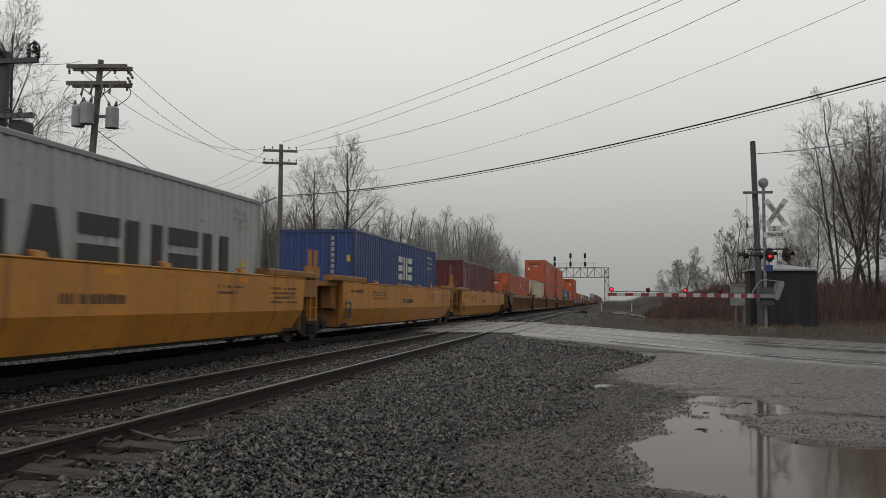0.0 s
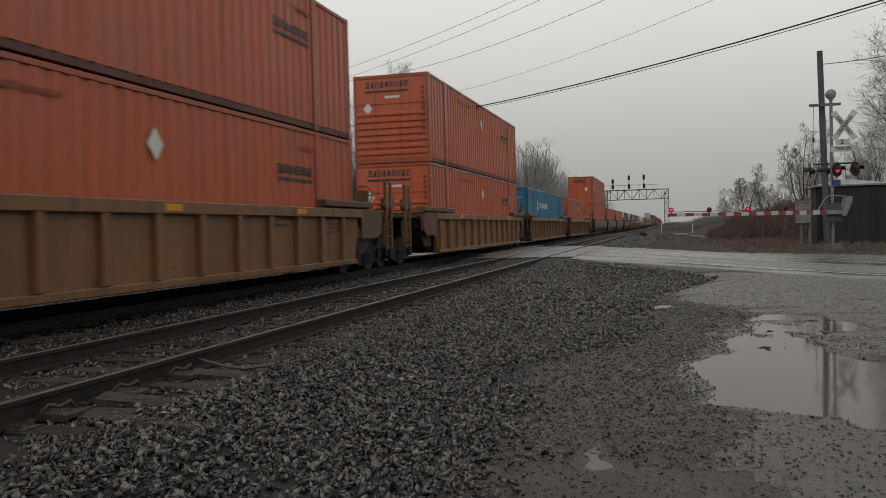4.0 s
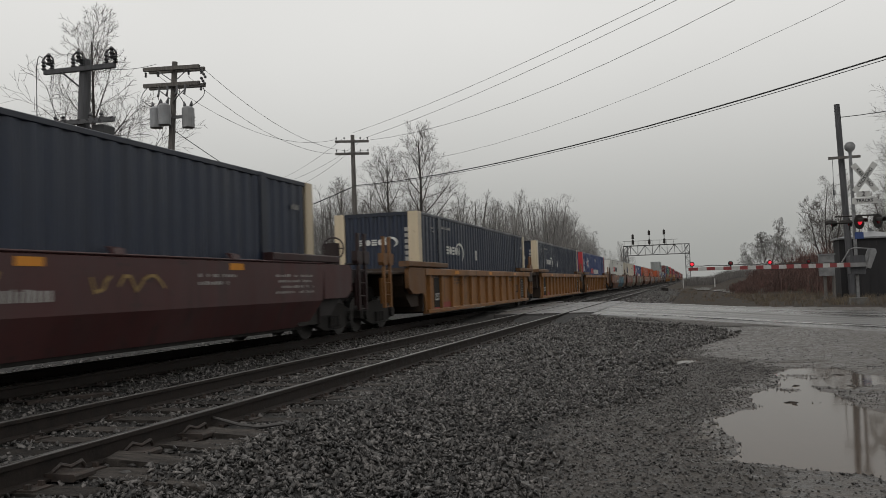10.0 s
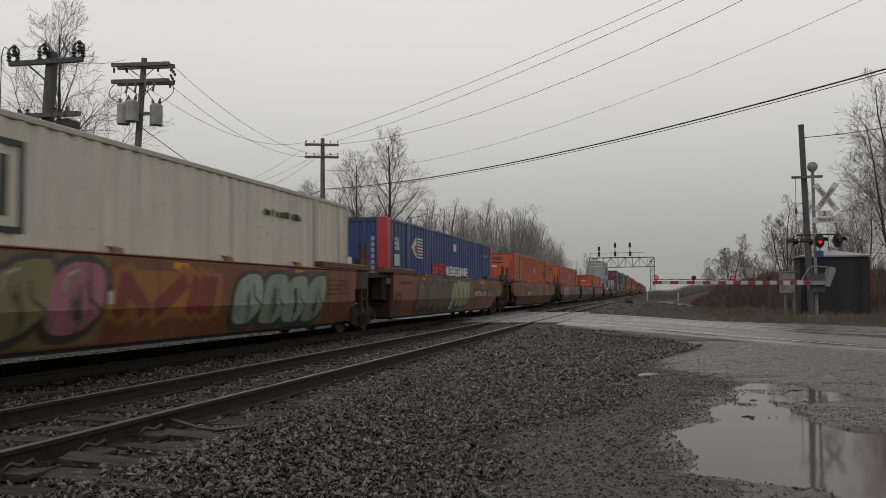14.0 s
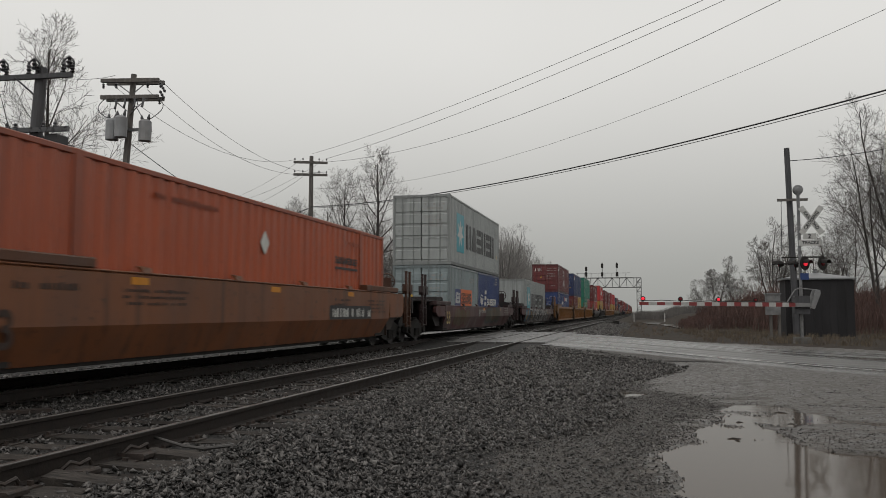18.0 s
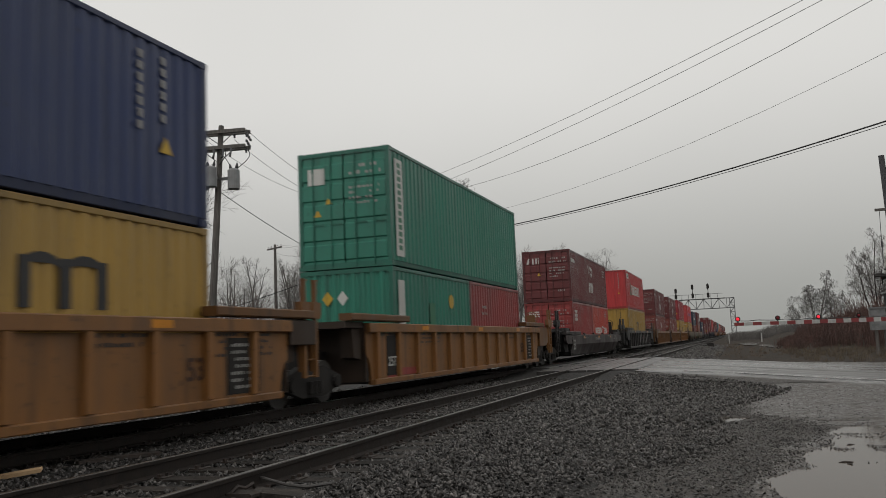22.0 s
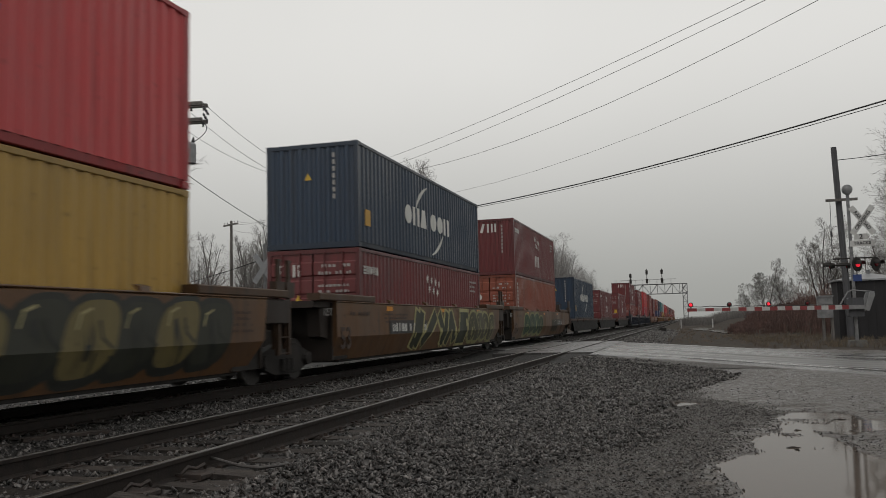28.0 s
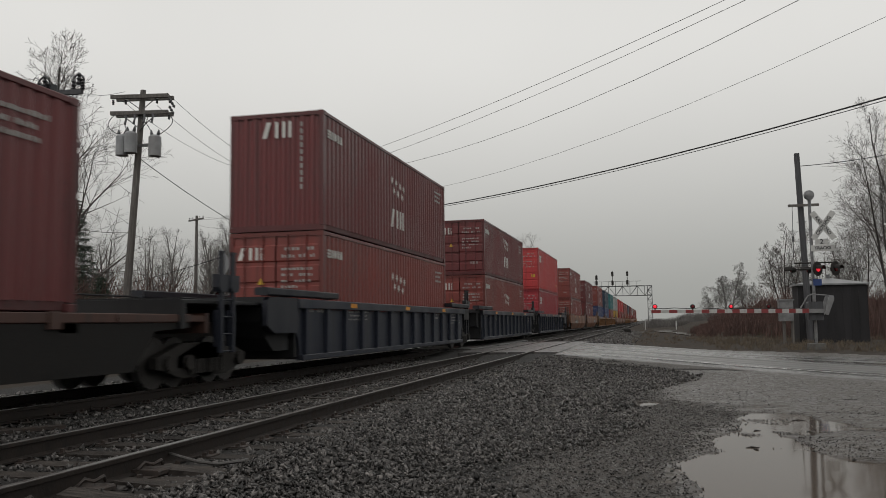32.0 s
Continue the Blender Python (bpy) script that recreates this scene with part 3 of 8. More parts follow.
stones("ballast", scatter(-3.75, 0.4, 3.2, 13, 840, 1, 0.035, on_shoulder), 0.0235, M_BALLAST, "grey crushed stone shouldering the near track", 1)
stones("ballast", scatter(-3.7, 1.4, 13, 30, 300, 2, 0.04, on_shoulder), 0.034, M_BALLAST, "grey crushed stone shouldering the near track", 2)
stones("ballast", scatter(-7.6, -3.6, 4, 26, 260, 3, 0.035), 0.030, M_BALLAST, "dark wet stone between and beside the rails", 3)
stones("ballast", scatter(-11.5, -7.6, 6, 34, 60, 4, 0.03), 0.045, M_BALLAST, "dark wet stone under the far track", 4)
stones("ballast", scatter(-11, -1.0, 42, 110, 16, 5, 0.04), 0.08, M_BALLAST, "crushed stone along the tracks beyond the road", 5)
stones("gravel", scatter(-1.2, 5.5, 3.6, 11, 300, 6, 0.003, lambda x, y: land(x, y) > WATER_Z + 0.003), 0.010, M_BALLAST, "small stones on the wet yard", 6)
stones("gravel", scatter(-0.5, 9, 9.5, 25, 70, 8, 0.003, lambda x, y: land(x, y) > WATER_Z + 0.002), 0.011, M_BALLAST, "loose small stones over the far yard", 8)
stones("pebbles", scatter(-0.6, 4.4, 5.2, 15.6, 520, 9, 0.004, shore), 0.0125, M_BALLAST, "dark pebbles along the edge of the puddle", 9)
stones("gravel", scatter(-2.8, 1.3, 5.0, 19, 520, 7, 0.006, fine_gravel), 0.0145, M_BALLAST, "fine dark gravel at the foot of the ballast", 7)


# ---- poles and wires ----
def cross_arm(parent, x, y, z, half, ax, name="cross_arm", pins=True, mat=None):
    dx, dy = ax
    s = Shape()
    n = (-dy, dx)
    w = 0.055
    c = [(x - dx * half, y - dy * half), (x + dx * half, y + dy * half)]
    pts = []
    for (px, py) in c:
        for sg in (-1, 1):
            pts.append((px + n[0] * w * sg, py + n[1] * w * sg))
    i = len(s.v)
    for zz in (z - 0.065, z + 0.065):
        s.v += [(*pts[0], zz), (*pts[1], zz), (*pts[3], zz), (*pts[2], zz)]
    s.f += [(i, i + 3, i + 2, i + 1), (i + 4, i + 5, i + 6, i + 7)] + [(i + a, i + (a + 1) % 4, i + 4 + (a + 1) % 4, i + 4 + a) for a in range(4)]
    arm = part(name, s, mat or M_WOODPOLE, parent)
    if pins:
        for u in (-0.92, -0.45, 0.5, 0.94):
            px, py = x + dx * half * u, y + dy * half * u
            part("insulator", Shape().tube([(px, py, z + 0.06), (px, py, z + 0.14), (px, py, z + 0.15), (px, py, z + 0.24)], [0.012, 0.012, 0.05, 0.03], 8), M_INSUL, arm)
    return arm


def pole(label, base, top, r0=0.16, r1=0.11, mat=None):
    p = thing("utility_pole", label=label, category="utility pole", group="poles along the line")
    part("shaft", Shape().tube([base, tuple((Vector(base) * 2 + Vector(top)) / 3), tuple((Vector(base) + 2 * Vector(top)) / 3), top], [r0, r0 * 0.85 + r1 * 0.15, (r0 + r1) / 2, r1], 12), mat or M_WOODPOLE, p)
    return p


def wire(name, a, b, sag, r=0.008, n=16, label="thin overhead power line"):
    a, b = Vector(a), Vector(b)
    pts = [a.lerp(b, i / n) - Vector((0, 0, 4 * sag * (i / n) * (1 - i / n))) for i in range(n + 1)]
    return solid(name, Shape().tube([tuple(p) for p in pts], r, 5, False), M_CABLE, label, "cable")


# the transformer pole, leaning a little
tp = pole("wooden pole with two cross-arms and grey transformers", (-17.25, 24.9, -0.5), (-17.0, 25.5, 9.25), 0.135, 0.095)
for z in (8.98, 8.40):
    for dy in (-0.17, 0.17):
        cross_arm(tp, -17.0, 25.45 + dy, z, 1.02, (0.985, 0.17), pins=False)
for dx, z in ((1.0, 8.92), (0.98, 8.34), (-1.0, 8.92), (0.55, 8.92), (-0.55, 8.92)):
    part("strain_insulator", Shape().tube([(-17.0 + dx, 25.4 + 0.17 * dx, z - 0.03 * k) for k in range(7)], [0.02, 0.05, 0.025, 0.05, 0.025, 0.05, 0.02], 8), M_INSUL, tp)
for dx, z in ((1.05, 8.85), (1.02, 8.62)):
    part("strain_insulator", Shape().tube([(-17.0 + dx + 0.03 * k, 25.5, z - 0.05 * k) for k in range(7)], [0.02, 0.055, 0.03, 0.055, 0.03, 0.055, 0.02], 8), M_INSUL, tp)
for dx in (-0.42, -0.08, 0.30, 0.62):
    part("cutout_fuse", Shape().tube([(-17 + dx, 25.15, 8.30), (-17 + dx + 0.03, 25.10, 8.14), (-17 + dx + 0.02, 25.05, 7.96)], [0.05, 0.03, 0.045], 8), M_INSUL, tp)
for dx, dy, z in ((-0.52, -0.30, 7.15), (-0.10, -0.42, 7.20), (0.62, -0.1, 7.1)):
    t = part("transformer", Shape().tube([(-17 + dx, 25.4 + dy, z - 0.26), (-17 + dx, 25.4 + dy, z + 0.40), (-17 + dx, 25.4 + dy, z + 0.47)], [0.215, 0.215, 0.15], 16), M_TANK, tp, "grey steel transformer tank")
    for k in (-1, 1):
        part("bushing", Shape().tube([(-17 + dx + 0.1 * k, 25.4 + dy, z + 0.42), (-17 + dx + 0.13 * k, 25.4 + dy, z + 0.54), (-17 + dx + 0.15 * k, 25.4 + dy, z + 0.66)], [0.05, 0.055, 0.02], 8), M_INSUL, t)
    part("bracket", Shape().box(-17 + min(dx, 0), -17 + max(dx, 0), 25.36 + dy * 0.5 - 0.04, 25.36 + dy * 0.5 + 0.04, z + 0.1, z + 0.2), M_GALV, tp)
for x0, z0, x1, z1, bow in ((-17.98, 8.4, -17.62, 7.6, -0.42), (-16.0, 8.4, -16.28, 7.55, 0.42), (-17.5, 8.35, -17.4, 7.7, -0.12), (-16.7, 8.35, -17.0, 7.75, 0.12), (-17.1, 8.35, -16.5, 7.6, 0.1)):
    q = [(x0 + (x1 - x0) * k / 8 + bow * math.sin(math.pi * k / 8), 25.3, z0 + (z1 - z0) * k / 8) for k in range(9)]
    part("jumper_wire", Shape().tube(q, 0.014, 5, False), M_CABLE, tp)
for sg in (-1, 1):
    part("brace", Shape().tube([(-17 + 0.7 * sg, 25.36, 8.38), (-17.02, 25.36, 7.85)], 0.018, 5), M_GALV, tp)
    part("brace", Shape().tube([(-17 + 0.6 * sg, 25.42, 8.95), (-17.0, 25.42, 8.52)], 0.018, 5), M_GALV, tp)

# the thick pole with three switches
sp = pole("thick dark pole with fused switches on its cross-arm", (-16.25, 19.4, -0.5), (-16.0, 19.7, 7.75), 0.20, 0.155, M_DARKPOLE)
cross_arm(sp, -16.05, 19.5, 7.45, 1.12, (0.998, 0.06), pins=False, mat=M_DARKPOLE)
for u in (-1.05, -0.05, 1.05):
    px, py = -16.05 + 0.95 * u, 19.5 + 0.057 * u
    ring = [(px + 0.17 * math.cos(a), py, 7.76 + 0.17 * math.sin(a)) for a in np.linspace(-0.9, 4.1, 12)]
    k = part("switch", Shape().tube(ring, 0.028, 6), M_INSUL, sp, "dark porcelain fused switch")
    for dx, lo, hi in ((-0.15, 7.50, 7.80), (0.13, 7.50, 7.74), (0.02, 7.64, 7.98)):
        pts, rad = [], []
        for j in range(7):
            z = lo + (hi - lo) * j / 6
            pts.append((px + dx, py, z))
            rad.append(0.075 if j % 2 else 0.035)
        part("insulator", Shape().tube(pts, rad, 8), M_INSUL, k)
    part("fuse_link", Shape().tube([(px - 0.17, py - 0.03, 7.82), (px - 0.02, py - 0.03, 7.66), (px + 0.15, py - 0.03, 7.78)], 0.02, 5), M_INSUL, k)
    part("drip_wire", Shape().tube([(px - 0.15, py, 7.85), (px - 0.30, py, 7.95), (px - 0.36, py, 7.85)], 0.012, 5), M_CABLE, sp)
part("drop_wire", Shape().tube([(-17.40, 19.43, 7.85), (-17.43, 19.42, 7.6), (-17.42, 19.4, 6.2), (-17.15, 19.4, 6.0)], 0.013, 5), M_CABLE, sp)
arm2 = cross_arm(sp, -16.05, 19.45, 5.95, 1.1, (0.998, 0.06), pins=False, mat=M_INSUL)
for u in (-0.75, -0.5, 0.35, 0.7):
    part("insulator", Shape().tube([(-16.05 + u, 19.45 + 0.06 * u, 6.0 + 0.04 * k) for k in range(5)], [0.03, 0.06, 0.035, 0.06, 0.025], 8), M_INSUL, arm2)
part("end_knob", Shape().tube([(-17.28, 19.38, 5.93), (-17.10, 19.39, 5.93)], [0.12, 0.08], 10), M_INSUL, sp)
part("control_box", Shape().slab(-15.72, -15.32, 19.55, 20.0, 4.75, 5.85, 0.03), paint((0.03, 0.031, 0.034), 0.6, 0.3), sp, "grey control cabinet on the pole")
part("brace", Shape().tube([(-16.6, 19.4, 7.42), (-16.05, 19.62, 6.9)], 0.025, 5), M_DARKPOLE, sp)

p2 = pole("wooden pole with two short cross-arms", (-18.0, 44.2, -0.5), (-18.0, 44.2, 9.83))
cross_arm(p2, -18.0, 44.08, 9.45, 0.95, (0.93, 0.37))
cross_arm(p2, -18.0, 44.08, 8.75, 0.95, (0.93, 0.37))
p3 = pole("far wooden pole with one cross-arm", (-38.0, 65.2, -0.5), (-38.0, 65.2, 10.55))
cross_arm(p3, -38.0, 65.1, 10.2, 1.25, (0.85, -0.5))
rp = pole("bare leaning pole beside the signal shed", (7.93, 47.0, -0.4), (7.69, 47.0, 9.7), 0.17, 0.14, M_DARKPOLE)
cross_arm(rp, 7.85, 46.7, 6.9, 0.75, (1, 0), pins=False)
part("hanging_rod", Shape().tube([(7.3, 46.7, 6.85), (7.25, 46.7, 4.2)], 0.015, 5).tube([(7.27, 46.7, 5.3), (7.27, 46.7, 5.0)], 0.045, 8), M_INSUL, rp)

EAST = (16.0, 10.2)
wire("power_line", (-17.9, 44.1, 9.95), (*EAST, 11.2), 0.855, 0.0085)
wire("power_line", (-17.2, 44.3, 9.65), (*EAST, 11.2), 0.87, 0.0085)
wire("power_line", (-17.1, 44.4, 9.5), (EAST[0] + 0.6, EAST[1], 12.7), 2.33, 0.0085)
wire("power_line", (-18.0, 44.2, 8.0), (EAST[0], EAST[1], 10.9), 2.43, 0.0055)
wire("telephone_cable", (-18.0, 44.1, 6.93), (*EAST, 7.1), 1.15, 0.022, 24, "thick black overhead cable over the road")
wire("telephone_cable", (-18.0, 44.1, 6.86), (*EAST, 7.02), 1.15, 0.010, 24, "thick black overhead cable over the road")
for a, b, g in (((-17.95, 25.4, 9.05), (-18.8, 43.8, 9.6), 1.05), ((-15.95, 25.4, 9.0), (-17.2, 44.3, 8.9), 0.95), ((-16.4, 25.4, 8.65), (-17.4, 44.2, 8.9), 1.1)):
    wire("power_line", a, b, g)
wire("power_line", (-17.1, 25.3, 6.9), (-18.0, 44.2, 4.6), 0.5, 0.014)
wire("power_line", (-18.5, 43.9, 9.6), (-38.8, 65.4, 10.4), 1.0)
wire("power_line", (-17.3, 44.3, 9.6), (-37.2, 64.8, 10.4), 1.0)
wire("power_line", (-18.1, 44.1, 8.9), (-38.0, 65.2, 9.8), 1.2)
wire("telephone_cable", (-18.0, 44.2, 6.9), (-40.0, 52.0, 3.4), 0.5, 0.025, 16, "thick black overhead cable over the road")
wire("power_line", (-15.9, 20.1, 7.6), (-17.6, 25.3, 9.2), 0.1)
wire("power_line", (7.75, 46.9, 9.0), (24.0, 50.0, 13.5), 0.9, 0.02)


# ---- the level crossing's signals ----
def crossbuck(parent, x, y, z, lettered=True):
    """Lettered on the face; the back is bare grey sheet."""
    for sg, word in ((1, "CROSSING"), (-1, "RAILROAD")):
        b = part("crossbuck_blade", Shape().slab(-0.68, 0.68, -0.012 * (2 + sg), -0.012 * (2 + sg) + 0.01, -0.115, 0.115, 0.004), M_WHITE if lettered else M_TANK, parent, "white crossbuck blade" if lettered else "bare grey back of a crossbuck blade")
        b.location, b.rotation_euler = (x, y, z), (0, -sg * radians(54), 0)
        if lettered:
            o = part("lettering", letters(word, 0.185, M_INK, bold=0.004), None, b)
            o.location, o.rotation_euler = (0, -0.012 * (2 + sg) - 0.004, -0.005), (radians(90), 0, 0)


def lamp_head(parent, x, y, z, face, lit, turn=44):
    """face: -1 towards the yard, 1 away; turned to look along the road."""
    h = part("lamp_head", Shape().tube([(0, 0, 0), (0, -0.03, 0)], 0.29, 20).tube([(0, 0.16, 0), (0, 0, 0)], [0.09, 0.14], 12), M_BLACK, parent, "round black backboard of a flasher", at=(x, y, z))
    h.rotation_euler.z = radians(turn if face < 0 else turn + 180)
    ring = Shape()
    n = 12
    for i in range(n):
        a0, a1 = math.pi * i / n, math.pi * (i + 1) / n
        for r0, r1 in ((0.155, 0.155), (0.147, 0.147)):
            p = [(r0 * math.cos(a), r0 * math.sin(a)) for a in (a0, a1)]
            ring.quad((p[0][0], -0.03, p[0][1]), (p[1][0], -0.03, p[1][1]), (p[1][0], -0.30, p[1][1] - 0.02), (p[0][0], -0.30, p[0][1] - 0.02))
    part("hood", ring, M_BLACK, h)
    part("lens", Shape().tube([(0, -0.02, 0), (0, -0.06, 0), (0, -0.075, 0)], [0.115, 0.11, 0.07], 18), M_REDLAMP if lit else M_DARKLENS, h, "glowing red lens" if lit else "dark red lens")


MX, MY, MZ = 6.41, 36.8, -0.28
mast = thing("crossing_signal", label="grey crossing signal mast with flashers, bell and crossbuck", category="signal")
part("mast_pipe", Shape().tube([(MX, MY, MZ), (MX, MY, 5.9)], 0.064, 12), M_GALV, mast)
part("footing", Shape().prism_y([(MX - 0.36, MZ - 0.2), (MX + 0.36, MZ - 0.2), (MX + 0.30, 0.02), (MX - 0.30, 0.02)], MY - 0.3, MY + 0.3), M_CONCRETE, mast)
part("bell", Shape().tube([(MX, MY - 0.14, 6.06), (MX, MY - 0.10, 6.06), (MX, MY + 0.02, 6.06), (MX, MY + 0.10, 6.06)], [0.06, 0.19, 0.21, 0.1], 16).tube([(MX, MY, 5.85), (MX, MY, 6.0)], 0.10, 10), M_GALV, mast)
crossbuck(mast, MX + 0.46, MY - 0.1, 4.78)
part("track_count_sign", Shape().slab(MX + 0.12, MX + 0.62, MY - 0.13, MY - 0.115, 4.0, 4.24, 0.004), M_WHITE, mast)
part("track_sign", Shape().slab(MX - 0.05, MX + 0.85, MY - 0.13, MY - 0.115, 3.74, 3.98, 0.004), M_WHITE, mast)
for word, sx, z, size in (("2", 0.37, 4.12, 0.26), ("TRACKS", 0.40, 3.86, 0.17)):
    o = part("lettering", letters(word, size, M_INK, bold=0.005), None, mast)
    o.location, o.rotation_euler = (MX + sx, MY - 0.135, z), (radians(90), 0, 0)
part("lamp_bar", Shape().tube([(MX - 1.05, MY, 3.02), (MX, MY, 3.02)], 0.035, 8).tube([(MX - 0.7, MY, 3.28), (MX + 0.9, MY, 3.28)], 0.03, 8), M_BLACK, mast)
lamp_head(mast, MX + 0.14, MY - 0.2, 3.02, -1, True)
lamp_head(mast, MX + 0.81, MY - 0.2, 3.02, -1, False)
lamp_head(mast, MX - 0.76, MY + 0.15, 3.02, 1, False, 82)
lamp_head(mast, MX - 0.08, MY + 0.5, 3.02, 1, False, 82)
part("number_plate", Shape().slab(MX - 0.02, MX + 0.3, MY - 0.11, MY - 0.10, 2.35, 2.62, 0.003), paint(ROYAL, 0.4, 0.1), mast, "small blue plate under the lamps")
part("gate_motor", Shape().slab(MX - 0.28, MX + 0.28, MY - 0.3, MY + 0.25, 0.95, 1.7, 0.03), M_DARKPOLE, mast, "grey gate machine cabinet")

gate = thing("crossing_gate", label="lowered red and white striped gate arm with small lamps", category="barrier")
ADX, ADY = -0.712, -0.702
N_ARM = 21
for i in range(N_ARM):
    a, b = 0.5 + i * 0.405, 0.5 + (i + 1) * 0.405
    s = Shape()
    w = 0.085 - 0.0015 * i
    p0, p1 = (MX + ADX * a, MY - 0.35 + ADY * a), (MX + ADX * b, MY - 0.35 + ADY * b)
    k = len(s.v)
    for (px, py) in (p0, p1):
        s.v += [(px + 0.02 * ADY, py - 0.02 * ADX, 1.33 - w), (px - 0.02 * ADY, py + 0.02 * ADX, 1.33 - w), (px - 0.02 * ADY, py + 0.02 * ADX, 1.33 + w), (px + 0.02 * ADY, py - 0.02 * ADX, 1.33 + w)]
    s.f += [(0, 1, 2, 3), (7, 6, 5, 4), (0, 4, 5, 1), (1, 5, 6, 2), (2, 6, 7, 3), (3, 7, 4, 0)]
    part("stripe", s, M_REDTAPE if i % 2 == 0 else M_WHITE, gate, "red reflective stripe" if i % 2 == 0 else "white stripe")
for d, lit in ((8.85, True), (7.0, False), (5.0, True), (2.9, False)):
    px, py = MX + ADX * d, MY - 0.35 + ADY * d
    h = part("arm_lamp", Shape().tube([(px, py - 0.08, 1.50), (px, py + 0.08, 1.50)], 0.085, 12), M_BLACK, gate, "small black lamp on the gate arm")
    part("lens", Shape().tube([(px, py - 0.11, 1.50), (px, py - 0.08, 1.50)], [0.035, 0.055], 12), M_REDLAMP if lit else M_DARKLENS, h, "glowing red lens" if lit else "dark red lens")
    part("lamp_foot", Shape().box(px - 0.02, px + 0.02, py - 0.02, py + 0.02, 1.38, 1.45), M_BLACK, h)
part("lamp_cable", Shape().tube([(MX + ADX * d, MY - 0.35 + ADY * d, 1.44 + 0.015 * math.sin(d * 5)) for d in np.linspace(0.6, 8.8, 20)], 0.014, 5, False), M_CABLE, gate)
part("arm_bracket", Shape().prism_y([(MX - 0.9, 1.24), (MX + 0.45, 1.24), (MX + 0.45, 1.40), (MX - 0.9, 1.42)], MY - 0.42, MY - 0.34), M_GALV, gate, "pale steel arm support")
part("arm_strut", Shape().tube([(MX - 0.62, MY - 0.39, 1.4), (MX - 0.30, MY - 0.39, 1.93), (MX - 0.12, MY - 0.39, 2.0), (MX + 0.55, MY - 0.43, 1.92)], 0.028, 6), M_GALV, gate, "bent pale steel strut")
part("counterweight", Shape().prism_y([(MX + 0.26, 1.20), (MX + 0.42, 1.16), (MX + 0.66, 1.78), (MX + 0.64, 1.92), (MX + 0.52, 1.95), (MX + 0.46, 1.86)], MY - 0.5, MY - 0.40), M_GALV, gate, "pale curved counterweight")
part("counterweight", Shape().prism_y([(MX + 0.26, 1.20), (MX + 0.42, 1.16), (MX + 0.66, 1.78), (MX + 0.64, 1.92), (MX + 0.52, 1.95), (MX + 0.46, 1.86)], MY + 0.30, MY + 0.40), M_GALV, gate, "pale curved counterweight")

cabinet = thing("junction_box", label="weathered grey box on two short posts", category="box")
part("box", Shape().slab(6.3, 7.0, 45.9, 46.3, 0.9, 1.95, 0.03), M_GALV, cabinet)
part("lid", Shape().slab(6.25, 7.05, 45.85, 46.35, 1.95, 2.02, 0.01), M_GALV, cabinet)
for x in (6.55, 6.95):
    part("post", Shape().tube([(x, 46.1, -0.4), (x, 46.1, 0.95)], 0.08, 8), M_WOODPOLE, cabinet)

# the far signal, beyond the train
fm = thing("crossing_signal", label="crossing signal on the far side of the tracks", category="signal")
FX, FY = -15.95, 29.9
part("mast_pipe", Shape().tube([(FX, FY, -0.5), (FX, FY, 4.4)], 0.07, 10), M_GALV, fm)
crossbuck(fm, FX, FY - 0.1, 3.42, False)
part("lamp_bar", Shape().tube([(FX - 1.0, FY, 2.2), (FX + 1.0, FY, 2.2)], 0.035, 8), M_BLACK, fm)
lamp_head(fm, FX + 0.45, FY - 0.2, 2.2, -1, True)
lamp_head(fm, FX - 0.45, FY - 0.2, 2.2, -1, False)

# ---- the signal shed ----
shed = thing("signal_shed", label="small black-sided shed with a pale metal roof", category="shed")
SX0, SX1, SY0, SY1 = 7.52, 10.86, 47.6, 49.4
for nm, a in (("wall", (SX0, SX1, SY0, SY0 + 0.08)), ("wall", (SX0, SX1, SY1 - 0.08, SY1)), ("wall", (SX0, SX0 + 0.08, SY0 + 0.08, SY1 - 0.08)), ("wall", (SX1 - 0.08, SX1, SY0 + 0.08, SY1 - 0.08))):
    part("wall", Shape().box(*a, -0.45, 2.76), M_BUNGALOW, shed)
for i in range(9):
    x = SX0 + 0.2 + i * 0.39
    part("batten", Shape().box(x, x + 0.04, SY0 - 0.018, SY0 + 0.002, -0.3, 2.74), M_BUNGALOW, shed)
r = Shape()
cx, cy = (SX0 + SX1) / 2, (SY0 + SY1) / 2
e = 0.12
r.v = [(SX0 - e, SY0 - e, 2.76), (SX1 + e, SY0 - e, 2.76), (SX1 + e, SY1 + e, 2.76), (SX0 - e, SY1 + e, 2.76),
       (SX0 - e, SY0 - e, 2.84), (SX1 + e, SY0 - e, 2.84), (SX1 + e, SY1 + e, 2.84), (SX0 - e, SY1 + e, 2.84), (cx, cy, 3.17)]
r.f = [(3, 2, 1, 0), (0, 1, 5, 4), (1, 2, 6, 5), (2, 3, 7, 6), (3, 0, 4, 7), (4, 5, 8), (5, 6, 8), (6, 7, 8), (7, 4, 8)]
part("roof", r, M_SHEDROOF, shed)
part("vent", Shape().tube([(cx, cy, 3.12), (cx, cy, 3.30), (cx, cy, 3.34)], [0.10, 0.10, 0.16], 10), M_SHEDROOF, shed)
part("vent_pipe", Shape().tube([(SX1 - 0.15, SY0 + 0.4, 2.8), (SX1 - 0.15, SY0 + 0.4, 3.15)], 0.04, 8), M_GALV, shed)

# ---- the signal bridge over both tracks ----
GYB, GX0, GX1, GZ0, GZ1 = 190.0, -13.8, 0.3, 6.55, 8.65
bridge = thing("signal_bridge", label="galvanised lattice signal bridge across both tracks", category="signal bridge")


